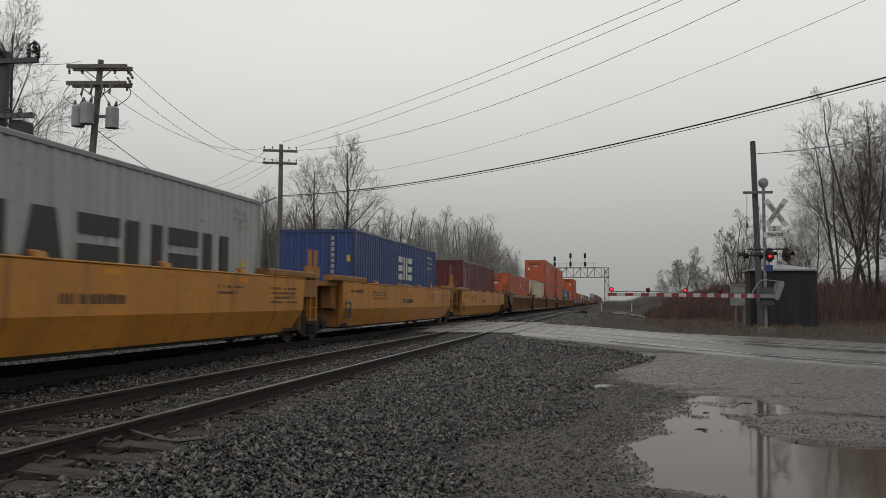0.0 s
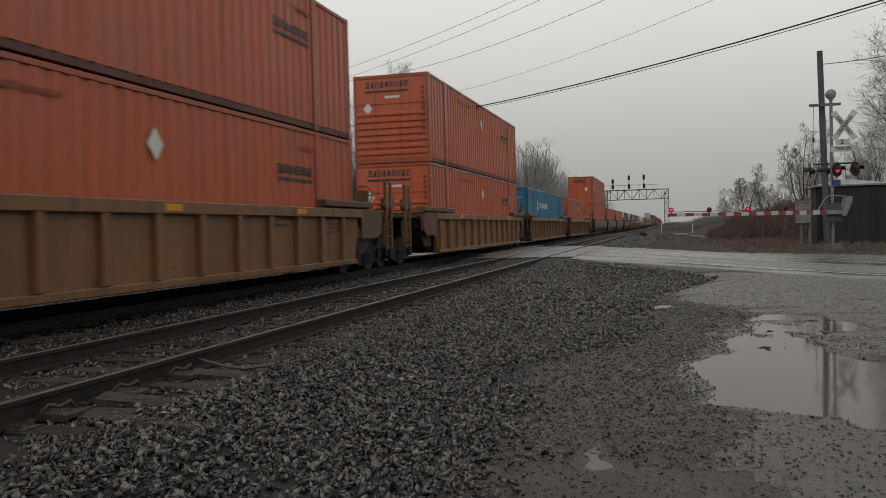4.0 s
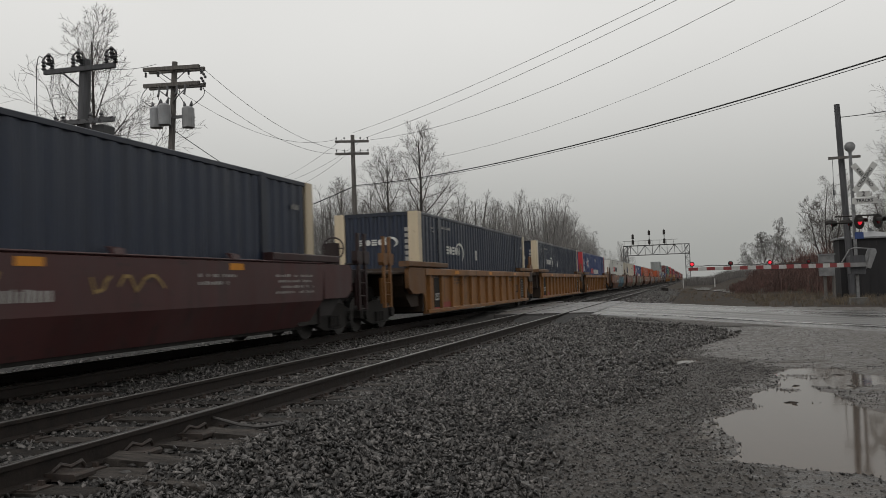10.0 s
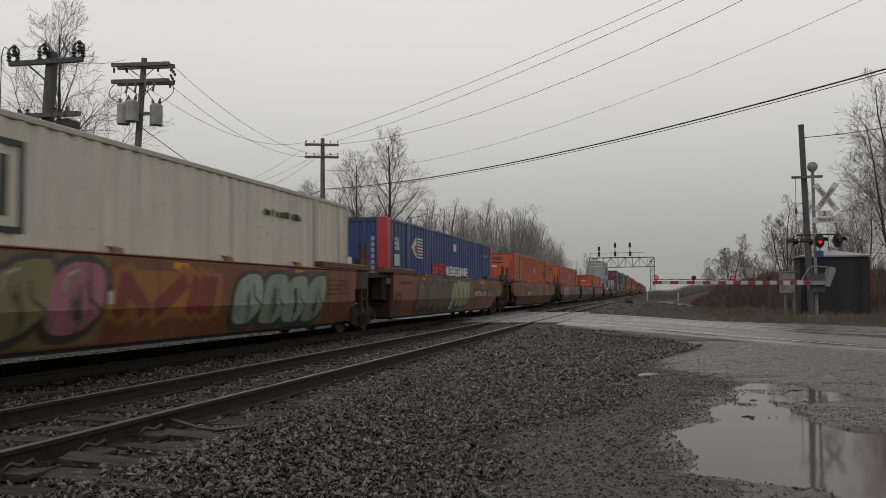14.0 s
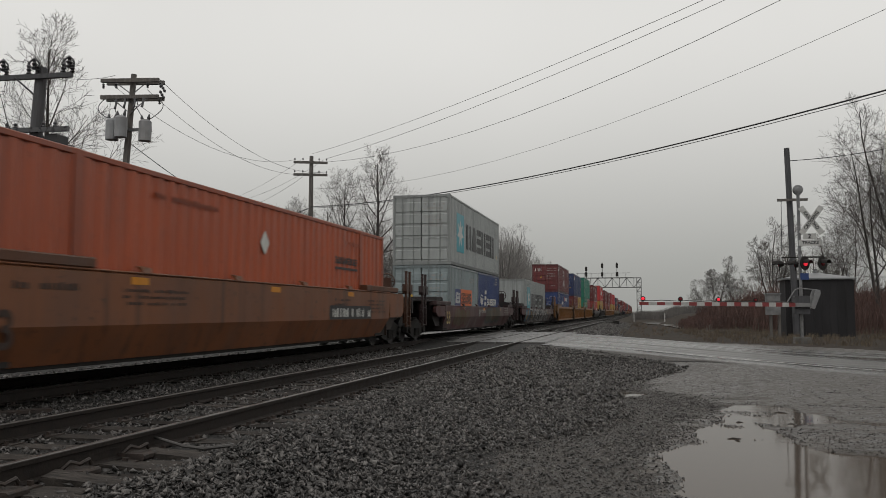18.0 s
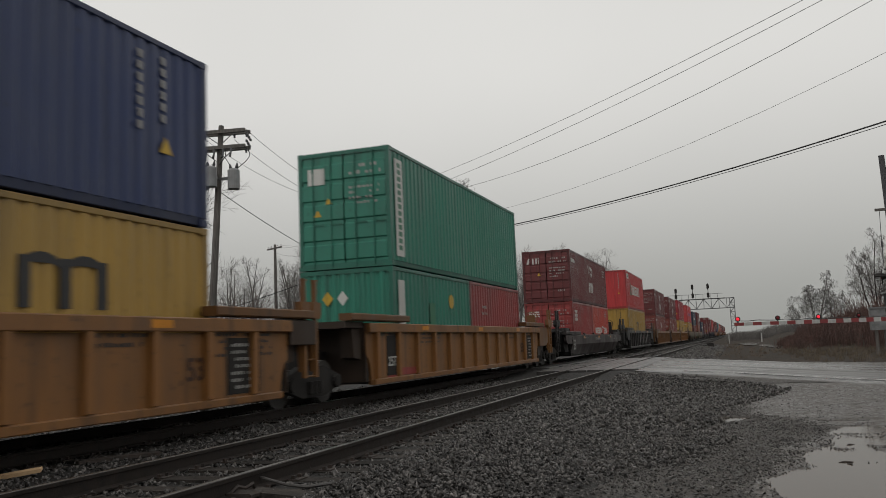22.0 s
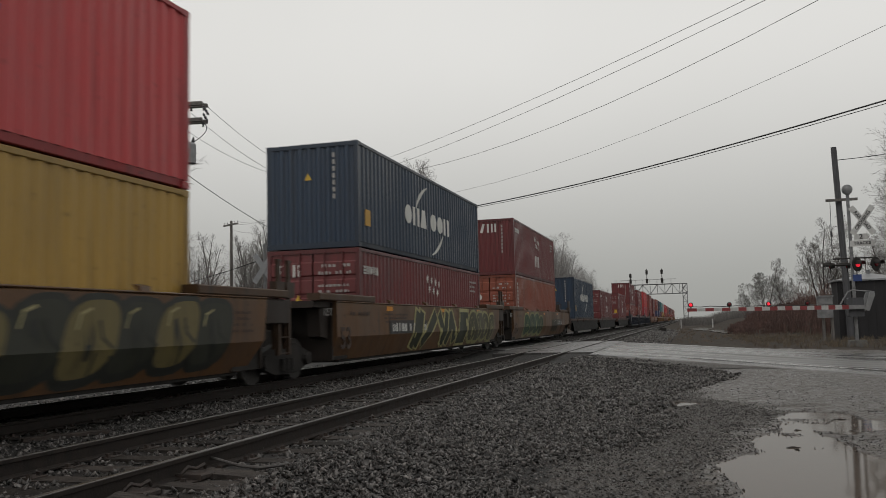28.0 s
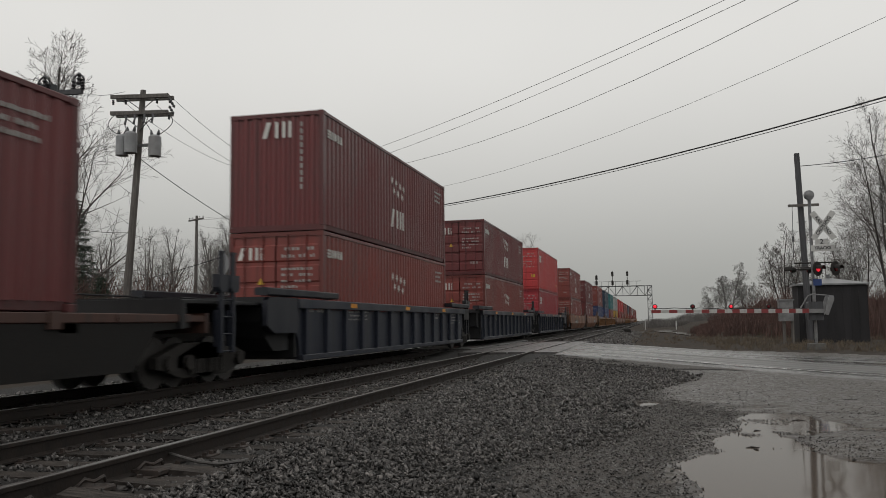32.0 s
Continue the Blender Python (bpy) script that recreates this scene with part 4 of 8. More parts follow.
def lattice(name, a, b, w, panels, parent):
    """Four chords with zigzag lacing between two points."""
    a, b = Vector(a), Vector(b)
    up = abs((b - a).normalized().z) > 0.9
    n1, n2 = (Vector((1, 0, 0)), Vector((0, 1, 0))) if up else (Vector((0, 0, 1)), Vector((0, 1, 0)))
    for i in (0, 1):
        for j in (0, 1):
            o = n1 * (w[0] * i) + n2 * (w[1] * j)
            part("chord", Shape().tube([tuple(a + o), tuple(b + o)], 0.085, 5), M_GALV, parent)
    s = Shape()
    for k in range(panels):
        p, q = a.lerp(b, k / panels), a.lerp(b, (k + 1) / panels)
        for j in (0, 1):
            o = n2 * (w[1] * j)
            lo, hi = (p + o, q + o + n1 * w[0]) if k % 2 == 0 else (p + o + n1 * w[0], q + o)
            part("lacing", Shape().tube([tuple(lo), tuple(hi)], 0.05, 4), M_GALV, parent)
            part("lacing", Shape().tube([tuple(q + o), tuple(q + o + n1 * w[0])], 0.045, 4), M_GALV, parent)


lattice("leg", (GX1 - 0.95, GYB, -0.3), (GX1 - 0.95, GYB, GZ1), (0.95, 0.95), 9, bridge)
lattice("leg", (GX0, GYB, -0.3), (GX0, GYB, GZ1), (0.95, 0.95), 9, bridge)
lattice("beam", (GX0, GYB, GZ0), (GX1, GYB, GZ0), (GZ1 - GZ0, 0.95), 9, bridge)
part("walkway", Shape().box(GX0, -1.5, GYB - 0.5, GYB + 0.1, GZ1 + 0.02, GZ1 + 0.08), M_GALV, bridge)
for x in np.arange(GX0 + 0.3, -2.0, 1.5):
    part("rail_post", Shape().tube([(x, GYB - 0.45, GZ1 + 0.05), (x, GYB - 0.45, GZ1 + 1.05)], 0.035, 4), M_GALV, bridge)
part("hand_rail", Shape().tube([(GX0, GYB - 0.45, GZ1 + 1.05), (-2.0, GYB - 0.45, GZ1 + 1.05)], 0.04, 4), M_GALV, bridge)
for x, low in ((-11.6, 1), (-8.1, 0), (-4.9, 0)):
    h = part("signal_mast", Shape().tube([(x, GYB - 0.3, GZ1), (x, GYB - 0.3, GZ1 + 3.4 - low)], 0.07, 6), M_BLACK, bridge)
    for z in (GZ1 + 0.75, GZ1 + 2.65 - 0.7 * low):
        part("signal_head", Shape().tube([(x, GYB - 0.52, z - 0.45), (x, GYB - 0.52, z + 0.45)], 0.26, 10).tube([(x, GYB - 0.52, z + 0.45), (x, GYB - 0.52, z + 0.6)], [0.26, 0.05], 10), M_BLACK, h, "black signal head")

# a switch machine and stakes by the far end of the yard
solid("switch_machine", Shape().slab(-2.9, -2.2, 92.0, 93.6, -0.35, 0.12, 0.05).tube([(-3.6, 92.8, -0.1), (-2.6, 92.8, -0.1)], 0.05, 6), M_BLACK, "low black switch machine beside the track", "machine")
for x, y in ((3.2, 118.0), (-0.9, 126.0)):
    st = thing("marker_stake", label="short white marker stake in the dirt", category="stake", group="marker stakes")
    part("stake", Shape().prism_y([(x - 0.07, -0.5), (x + 0.07, -0.5), (x + 0.07, 0.85), (x, 0.95), (x - 0.07, 0.85)], y - 0.03, y + 0.03), M_WHITE, st)


# ---- bare trees ----
def branch_set(rng, height, spread, levels, start=0.3, limbs=10, stems=1, fan=14, far=False):
    """Tapered segments of a leafless tree, as p0, p1, r0, r1, level. Stems fan out from the foot; limbs rise from them at the
    golden angle, longest low in the crown, and each bears shorter ones that bend upward."""
    out = []
    counts, pieces, lift = (limbs, 6, 4) if far else (limbs, 7, 5, 3), (4, 3, 2, 1) if far else (8, 6, 3, 2, 1), (0.02, 0.10, 0.08, 0.06, 0.05)

    def grow(p, d, length, r, level):
        n = pieces[level]
        pts, q, dd = [p], p, d
        for i in range(n):
            wob = Vector((rng.gauss(0, 1), rng.gauss(0, 1), rng.gauss(0, 0.7))) * (0.05, 0.085, 0.10, 0.10, 0.10)[level]
            dd = (dd + wob + Vector((0, 0, lift[level]))).normalized()
            q = q + dd * (length / n)
            pts.append(q)
        for i in range(n):
            r0, r1 = r * (1 - 0.86 * i / n), r * (1 - 0.86 * (i + 1) / n)
            out.append((pts[i], pts[i + 1], max(r0, 0.0055), max(r1, 0.004), level))
        if level >= levels:
            return
        k, turn = counts[level], rng.uniform(0, 6.28)
        lo = start if level == 0 else 0.16
        for j in range(k):
            f = min(0.97, lo + (1 - lo) * (j + rng.uniform(0.15, 0.85)) / k)
            i = min(n - 1, int(f * n))
            base = pts[i].lerp(pts[i + 1], f * n - i)
            axis = (pts[i + 1] - pts[i]).normalized()
            turn += 2.4 + rng.gauss(0, 0.35)
            a = axis.orthogonal().normalized()
            side = a * math.cos(turn) + axis.cross(a) * math.sin(turn)
            ang = radians((58 - 26 * f if level == 0 else 48 - 12 * f) + rng.gauss(0, 6))
            g = (f - lo) / (1 - lo)
            ln = spread * (1.0 - 0.72 * g ** 1.3) if level == 0 else length * (0.72 - 0.42 * g)
            grow(base, axis * math.cos(ang) + side * math.sin(ang), ln * rng.uniform(0.75, 1.2),
                 max(r * (1 - 0.86 * f) * (0.55 if level == 0 else 0.62), 0.0065), level + 1)

    first = rng.uniform(0, 6.28)
    for k in range(stems):
        a = first + 6.28 * k / stems + rng.uniform(-0.4, 0.4)
        tilt = radians(rng.uniform(0.5, 1.0) * fan) if stems > 1 else radians(rng.uniform(0, 3))
        up = Vector((math.cos(a) * math.sin(tilt), math.sin(a) * math.sin(tilt), math.cos(tilt)))
        h = height * (1 if k == 0 else rng.uniform(0.72, 0.97))
        grow(Vector((0.12 * math.cos(a) * (stems > 1), 0.12 * math.sin(a) * (stems > 1), -0.2)), up, h, h * (0.0125 if stems == 1 else 0.0095), 0)
    return out


def segments_mesh(name, segs, mat, copies=None, fat=1.0):
    """All segments as three- or five-sided tapered bars in one mesh. copies: poses to repeat them at."""
    V, F, off = [], [], 0
    for thick in (True, False):
        ss = [q for q in segs if (q[4] < 2) == thick]
        if not ss:
            continue
        n = 5 if thick else 3
        p0, p1 = np.array([q[0] for q in ss]), np.array([q[1] for q in ss])
        r0, r1 = np.array([q[2] for q in ss]) * fat, np.array([q[3] for q in ss]) * fat
        d = p1 - p0
        d /= np.linalg.norm(d, axis=1, keepdims=True) + 1e-9
        ref = np.where(np.abs(d[:, 2:3]) < 0.9, np.array([[0, 0, 1.0]]), np.array([[0, 1.0, 0]]))
        a = np.cross(d, ref)
        a /= np.linalg.norm(a, axis=1, keepdims=True) + 1e-9
        b = np.cross(d, a)
        w = 2 * np.pi * np.arange(n) / n
        ring = a[:, None] * np.cos(w)[None, :, None] + b[:, None] * np.sin(w)[None, :, None]
        v = np.concatenate([p0[:, None] + ring * r0[:, None, None], p1[:, None] + ring * r1[:, None, None]], 1).reshape(-1, 3)
        base = (np.arange(len(ss)) * 2 * n)[:, None] + off
        j = np.arange(n)
        quad = np.stack([j, (j + 1) % n, (j + 1) % n + n, j + n], 1)
        F.append((base[:, :, None] + quad[None]).reshape(-1, 4))
        V.append(v)
        off += len(v)
    V, F = np.concatenate(V), np.concatenate(F)
    if copies:
        allv, allf = [], []
        for i, m in enumerate(copies):
            m = np.array(m)
            allv.append(V @ m[:3, :3].T + m[:3, 3])
            allf.append(F + i * len(V))
        V, F = np.concatenate(allv), np.concatenate(allf)
    return V, F


def raw_mesh(name, V, F, mat):
    me = bpy.data.meshes.new(name)
    me.vertices.add(len(V))
    me.vertices.foreach_set("co", V.reshape(-1).astype(np.float32))
    k = F.shape[1]
    me.loops.add(len(F) * k)
    me.loops.foreach_set("vertex_index", F.reshape(-1).astype(np.int32))
    me.polygons.add(len(F))
    me.polygons.foreach_set("loop_start", np.arange(0, len(F) * k, k, dtype=np.int32))
    me.update(calc_edges=True)
    me.materials.append(mat)
    return me


KINDS = {}


def bare_tree(kind, x, y, z, scale, turn, label, mat=None, height=14.0, spread=5.0, levels=4, start=0.3, limbs=10, seed=1, fat=1.0, stems=1, fan=14):
    if kind not in KINDS:
        segs = branch_set(random.Random(seed), height, spread, levels, start, limbs, stems, fan)
        tv, tf = segments_mesh("trunk", [q for q in segs if q[4] == 0], None, fat=fat)
        cv, cf = segments_mesh("crown", [q for q in segs if q[4] > 0], None, fat=fat)
        KINDS[kind] = (raw_mesh("trunk", tv, tf, mat or M_BARK), raw_mesh("crown", cv, cf, mat or M_TWIG))
    t = thing("bare_tree", (x, y, z), label, "tree", "bare winter trees")
    t.scale, t.rotation_euler = (scale, scale, scale), (0, 0, radians(turn))
    part("trunk", KINDS[kind][0], None, t)
    part("crown", KINDS[kind][1], None, t)
    return t


tree_words = "leafless grey-brown tree with a fine twiggy crown"
bare_tree("near", -24.4, 30.6, -0.5, 1.0, 75, tree_words, height=12.6, spread=5.0, levels=4, start=0.2, limbs=20, seed=6, fat=1.15)
bare_tree("young", -28.5, 27.0, -0.5, 0.66, 40, tree_words, height=13, spread=5.0, levels=4, start=0.2, limbs=13, seed=9, stems=3, fan=14)
bare_tree("young", -30.0, 33.5, -0.5, 0.72, 140, tree_words)
bare_tree("young", -34.0, 44.0, -0.5, 0.62, 220, tree_words)
bare_tree("tall", -27.6, 84.0, -0.5, 1.0, 0, "tall slim leafless tree standing above the wood", height=17.4, spread=6.6, levels=4, start=0.36, limbs=18, seed=14, fat=1.4)
bare_tree("tall", -30.4, 84.5, -0.5, 0.90, 130, "tall slim leafless tree standing above the wood")
bare_tree("tall", -36.0, 86.0, -0.5, 0.74, 250, "tall slim leafless tree standing above the wood")


def east_tree(kind, x, y, scale, turn, label, **shape):
    bare_tree(kind, x, y, land(x, y) - 0.1, scale, turn, label, **shape)


east_tree("broad", 15.8, 62.0, 1.0, 0, "broad many-stemmed leafless tree behind the shed", height=14.6, spread=5.6, levels=4, start=0.2, limbs=10, seed=23, fat=1.15, stems=3, fan=11)
for x, y, s, a, k in ((18.2, 63.5, 1.06, 120, "broad"), (21.6, 66.0, 0.98, 200, "broad"), (25.5, 65.0, 1.08, 260, "broad"), (20.6, 76.0, 1.05, 60, "near"), (24.6, 80.0, 1.15, 300, "near"),
                      (28.5, 72.0, 1.0, 20, "broad"), (33.0, 70.0, 1.05, 80, "broad"), (16.6, 74.0, 0.66, 150, "young"), (14.6, 71.0, 0.45, 10, "young")):
    east_tree(k, x, y, s, a, tree_words)
east_tree("round", 11.0, 75.0, 1.0, 0, "round many-stemmed leafless tree beyond the gate", height=8.2, spread=2.6, levels=4, start=0.18, limbs=8, seed=52, fat=1.2, stems=4, fan=20)
east_tree("round", 12.6, 78.0, 0.74, 100, "round many-stemmed leafless tree beyond the gate")
# their haze is in the lightened branch colour
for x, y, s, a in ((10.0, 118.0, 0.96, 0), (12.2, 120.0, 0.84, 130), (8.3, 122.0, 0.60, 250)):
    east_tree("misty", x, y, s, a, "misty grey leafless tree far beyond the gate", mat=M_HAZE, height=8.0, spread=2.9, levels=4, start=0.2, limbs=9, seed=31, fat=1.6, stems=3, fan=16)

# the woods, far and misty; the mist is painted into M_HAZE and M_MIST
WOODS = [segments_mesh("wood", branch_set(random.Random(40 + i), 15.0, 4.8, 3, 0.3, (10, 12, 7, 11, 8)[i], (1, 1, 2, 1, 2)[i], 8, True), None, fat=1.8) for i in range(5)]


def wood(name, label, rng, count, spot, mat):
    Vs, Fs, off = [], [], 0
    for i in range(count):
        x, y, s = spot(rng, i / max(1, count - 1))
        V, F = WOODS[rng.randrange(5)]
        a = rng.uniform(0, 6.28)
        R = np.array([[math.cos(a), -math.sin(a), 0], [math.sin(a), math.cos(a), 0], [0, 0, 1]]) * s
        R[2, 2] *= rng.uniform(0.9, 1.1)
        Vs.append(V @ R.T + np.array([x, y, -0.4]))
        Fs.append(F + off)
        off += len(V)
    return tagged(new(name, raw_mesh(name, np.concatenate(Vs), np.concatenate(Fs), mat)), label, "woods", kind="stuff")


def west(rng, f):
    y = 60 + 75 * f + rng.uniform(-3, 3)
    return -rng.uniform(30, 48), y, (0.62 + 0.30 * f) * rng.uniform(0.85, 1.1)


def west_far(rng, f):
    y = 135 + 175 * f + rng.uniform(-6, 6)
    top = 1.05 + 0.22 * math.sin(f * 3.0) - 0.42 * max(0, f - 0.65)
    return -rng.uniform(26, 44), y, top * rng.uniform(0.85, 1.1)


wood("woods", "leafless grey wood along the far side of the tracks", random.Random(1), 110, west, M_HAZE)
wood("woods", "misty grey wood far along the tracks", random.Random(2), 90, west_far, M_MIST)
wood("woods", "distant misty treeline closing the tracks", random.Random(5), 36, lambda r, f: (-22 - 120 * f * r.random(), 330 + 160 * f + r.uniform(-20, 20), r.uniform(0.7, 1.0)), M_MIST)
wood("woods", "bare trees behind the thicket by the poles", random.Random(7), 80, lambda r, f: (-r.uniform(26, 50), 12 + 22 * f, r.uniform(0.40, 0.68)), M_TWIG)
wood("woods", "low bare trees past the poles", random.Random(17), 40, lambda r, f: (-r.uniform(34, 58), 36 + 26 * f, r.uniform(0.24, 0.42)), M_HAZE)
wood("woods", "bare trees behind the shed and its brush", random.Random(9), 24, lambda r, f: (r.uniform(22, 62), 80 + 50 * f, r.uniform(0.5, 0.8)), M_TWIG)


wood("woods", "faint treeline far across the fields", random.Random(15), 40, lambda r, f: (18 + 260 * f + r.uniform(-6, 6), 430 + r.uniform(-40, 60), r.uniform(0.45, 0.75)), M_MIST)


# ---- brush and dead grass ----
def thicket(name, label, spots, stems, height, mat, seed, r=0.012, category="brush"):
    """Clumps of thin leaning stems."""
    rng = np.random.default_rng(seed)
    segs = []
    for (x, y, z) in spots:
        for _ in range(stems):
            a, h = rng.uniform(0, 6.28), height * rng.uniform(0.45, 1.15)
            ln = rng.uniform(0.05, 0.5) * h
            bx, by = x + rng.normal(0, 0.35 * height), y + rng.normal(0, 0.35 * height)
            p0 = np.array((bx, by, z - 0.05))
            p1 = p0 + np.array((math.cos(a) * ln * 0.4, math.sin(a) * ln * 0.4, h * 0.6))
            p2 = p1 + np.array((math.cos(a + 0.5) * ln * 0.7, math.sin(a + 0.5) * ln * 0.7, h * 0.42))
            segs += [(p0, p1, r, r * 0.8, 3), (p1, p2, r * 0.8, r * 0.4, 3)]
    V, F = segments_mesh(name, segs, mat)
    return tagged(new(name, raw_mesh(name, V, F, mat)), label, category, kind="stuff")


rg = np.random.default_rng(21)


def spots(n, x0, x1, y0, y1):
    return [(x, y, land(x, y)) for x, y in zip(rg.uniform(x0, x1, n), rg.uniform(y0, y1, n))]


thicket("brush", "red-brown leafless brush behind the shed", spots(190, 9, 40, 53, 78), 30, 2.6, M_BRUSH, 1, 0.016)
thicket("brush", "low red-brown brush on the bank beyond the road", spots(150, 3.6, 7.5, 60, 90), 34, 0.6, M_BRUSH, 2, 0.016)
thicket("brush", "red-brown brush on the bank beyond the road", spots(190, 6.0, 13, 58, 90), 38, 1.2, M_BRUSH, 12, 0.020)
thicket("brush", "tall red-brown brush on the bank beyond the road", spots(190, 9.0, 21, 58, 90), 38, 1.7, M_BRUSH, 13, 0.022)
# clumps in M_HAZE and M_MIST have the distance haze painted in
thicket("brush", "far brown scrub paled with painted haze where the dirt meets the sky", spots(150, -1.0, 12, 150, 215), 26, 1.5, M_HAZE, 14, 0.03)
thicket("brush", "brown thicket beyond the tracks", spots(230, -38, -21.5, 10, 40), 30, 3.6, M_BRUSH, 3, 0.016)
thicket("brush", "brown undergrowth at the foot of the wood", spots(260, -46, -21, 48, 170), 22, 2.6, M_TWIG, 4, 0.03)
thicket("brush", "brown undergrowth paled with painted haze far along the tracks", spots(160, -34, -16, 170, 330), 16, 2.2, M_MIST, 5, 0.05)
thicket("dead_grass", "tufts of dead grass around the shed and gate", [p for p in spots(900, 2.5, 26, 34, 62) if p[1] > road_far(p[0]) + 1.2], 14, 0.28, M_STRAW, 6, 0.008, "grass")
thicket("dead_grass", "sparse dead weeds on the dirt beyond the road", [p for p in spots(500, -1.5, 12, 45, 115) if not (0.5 < p[0] < 5 and p[1] > 70)], 8, 0.22, M_STRAW, 7, 0.012, "grass")


def evergreen(x, y, h, seed):
    t = thing("evergreen_tree", (x, y, -0.5), "small dark evergreen among bare brush", "tree", "evergreens")
    rng = np.random.default_rng(seed)
    part("trunk", Shape().tube([(0, 0, 0), (0, 0, h)], [0.09, 0.01], 7), M_BARK, t)
    segs = []
    for _ in range(int(260 * h / 5)):
        f = rng.uniform(0.08, 1.0)
        a, ln = rng.uniform(0, 6.28), (1 - f) * h * 0.30 + 0.15
        p0 = np.array((0, 0, f * h))
        p1 = p0 + np.array((math.cos(a) * ln, math.sin(a) * ln, -0.12 * ln + rng.normal(0, 0.06)))
        segs.append((p0, p1, 0.015, 0.006, 3))
        for k in range(9):
            g = rng.uniform(0.25, 1.0)
            q = p0 + (p1 - p0) * g
            e = q + np.array((rng.normal(0, 0.16), rng.normal(0, 0.16), rng.normal(-0.04, 0.08)))
            segs.append((q, e, 0.020, 0.004, 3))
    V, F = segments_mesh("needles", segs, M_NEEDLE)
    part("crown", raw_mesh("crown", V, F, M_NEEDLE), None, t)


for x, y, h, sd in ((-27.0, 24.0, 7.2, 1), (-25.4, 33.0, 7.4, 2), (-22.5, 31.0, 3.6, 3), (-31.0, 41.0, 4.5, 4)):
    evergreen(x, y, h, sd)

# ---- small things by the near track ----
rod = Shape().tube([(-4.55, 6.3, -0.12), (-4.32, 6.62, -0.06), (-4.15, 6.70, -0.075), (-3.84, 6.66, -0.135), (-3.65, 6.66, -0.15), (-3.44, 6.74, -0.13)], [0.005, 0.006, 0.014, 0.015, 0.015, 0.015], 7)
solid("bent_rod", rod, M_WHEEL, "bent bare metal rod lying on the ballast", "rod")
for x, y, a in ((-3.55, 5.35, 12), (-3.62, 5.9, -4), (-3.5, 6.45, 6), (-3.42, 4.8, -9)):
    o = solid("plank", Shape().slab(-0.55, 0.5, -0.10, 0.10, -0.06, 0.05, 0.02), M_TIE, "rotting timber end lying beside the tie ends", "plank", at=(x, y, -0.222))
    o.rotation_euler = (radians(a * 0.4), radians(3 + a * 0.3), radians(a))
for y in (4.75, 5.5, 6.25):
    c = solid("rail_clip", Shape().tube([(-0.06, -0.08, 0.0), (-0.02, -0.04, 0.05), (0.03, 0.0, 0.03), (0.07, 0.05, 0.06), (0.05, 0.10, 0.02)], 0.016, 6).slab(-0.14, 0.14, -0.10, 0.10, -0.05, 0.0, 0.012), M_IRON, "rusty spring clip on a steel base plate", "clip", at=(TRACK_NEAR + GAUGE / 2 + 0.12, y, -0.125))
o = solid("broken_board", Shape().slab(-0.28, 0.28, -0.06, 0.06, -0.02, 0.02, 0.006), make_material("fresh_split_wood", (0.35, 0.22, 0.11), (0.55, 0.38, 0.22), 0.7, 0, 5, (1, 8, 1), 0.2, 20), "splintered pale board between the tracks", "board", at=(-7.35, 7.05, -0.14))
o.rotation_euler = (0.1, -0.12, radians(35))
o = solid("flat_board", Shape().slab(-0.5, 0.5, -0.09, 0.09, -0.02, 0.02, 0.006), M_IRON, "rusty steel plate lying between the tracks", "plate", at=(-7.2, 8.5, -0.16))
o.rotation_euler.z = radians(60)
for x, y, l, a in ((0.95, 10.1, 0.22, 20), (1.02, 10.0, 0.12, -50), (3.15, 15.9, 0.2, 5), (0.30, 15.4, 0.16, 70), (2.0, 6.7, 0.12, 10), (2.25, 6.6, 0.1, 60), (1.85, 12.9, 0.25, -10), (2.15, 7.2, 0.14, 0), (1.2, 11.6, 0.15, 40)):
    s = solid("twig", Shape().tube([(0, 0, 0), (l * 0.35, 0.02, 0.006), (l * 0.7, -0.015, 0.0)], [0.006, 0.010, 0.005], 6), M_BARK, "small dark twig lying in the wet yard", "twig", at=(x, y, max(land(x, y), WATER_Z) + 0.001))
    s.rotation_euler.z = radians(a)


# ---- the train: containers ----
MESHES = {}


def shared(key, build):
    if key not in MESHES:
        MESHES[key] = build()
    return MESHES[key]


def corrugated(length, z0, z1, x, side, pitch, depth, mat):
    """A folded steel wall along y, its outer folds at x."""
    s = Shape()
    y, pts = 0.0, []
    while y < length - 1e-6:
        for a, d in ((0, 0), (0.32, 0), (0.5, 1), (0.82, 1)):
            if y + a * pitch < length:
                pts.append((y + a * pitch, d))
        y += pitch
    pts.append((length, 0))
    for py, d in pts:
        xx = x - side * depth * d
        s.v += [(xx, py, z0), (xx, py, z1)]
    for i in range(len(pts) - 1):
        a = 2 * i
        s.f.append((a, a + 2, a + 3, a + 1) if side > 0 else (a, a + 1, a + 3, a + 2))
    return s.mesh("side_panel", mat)


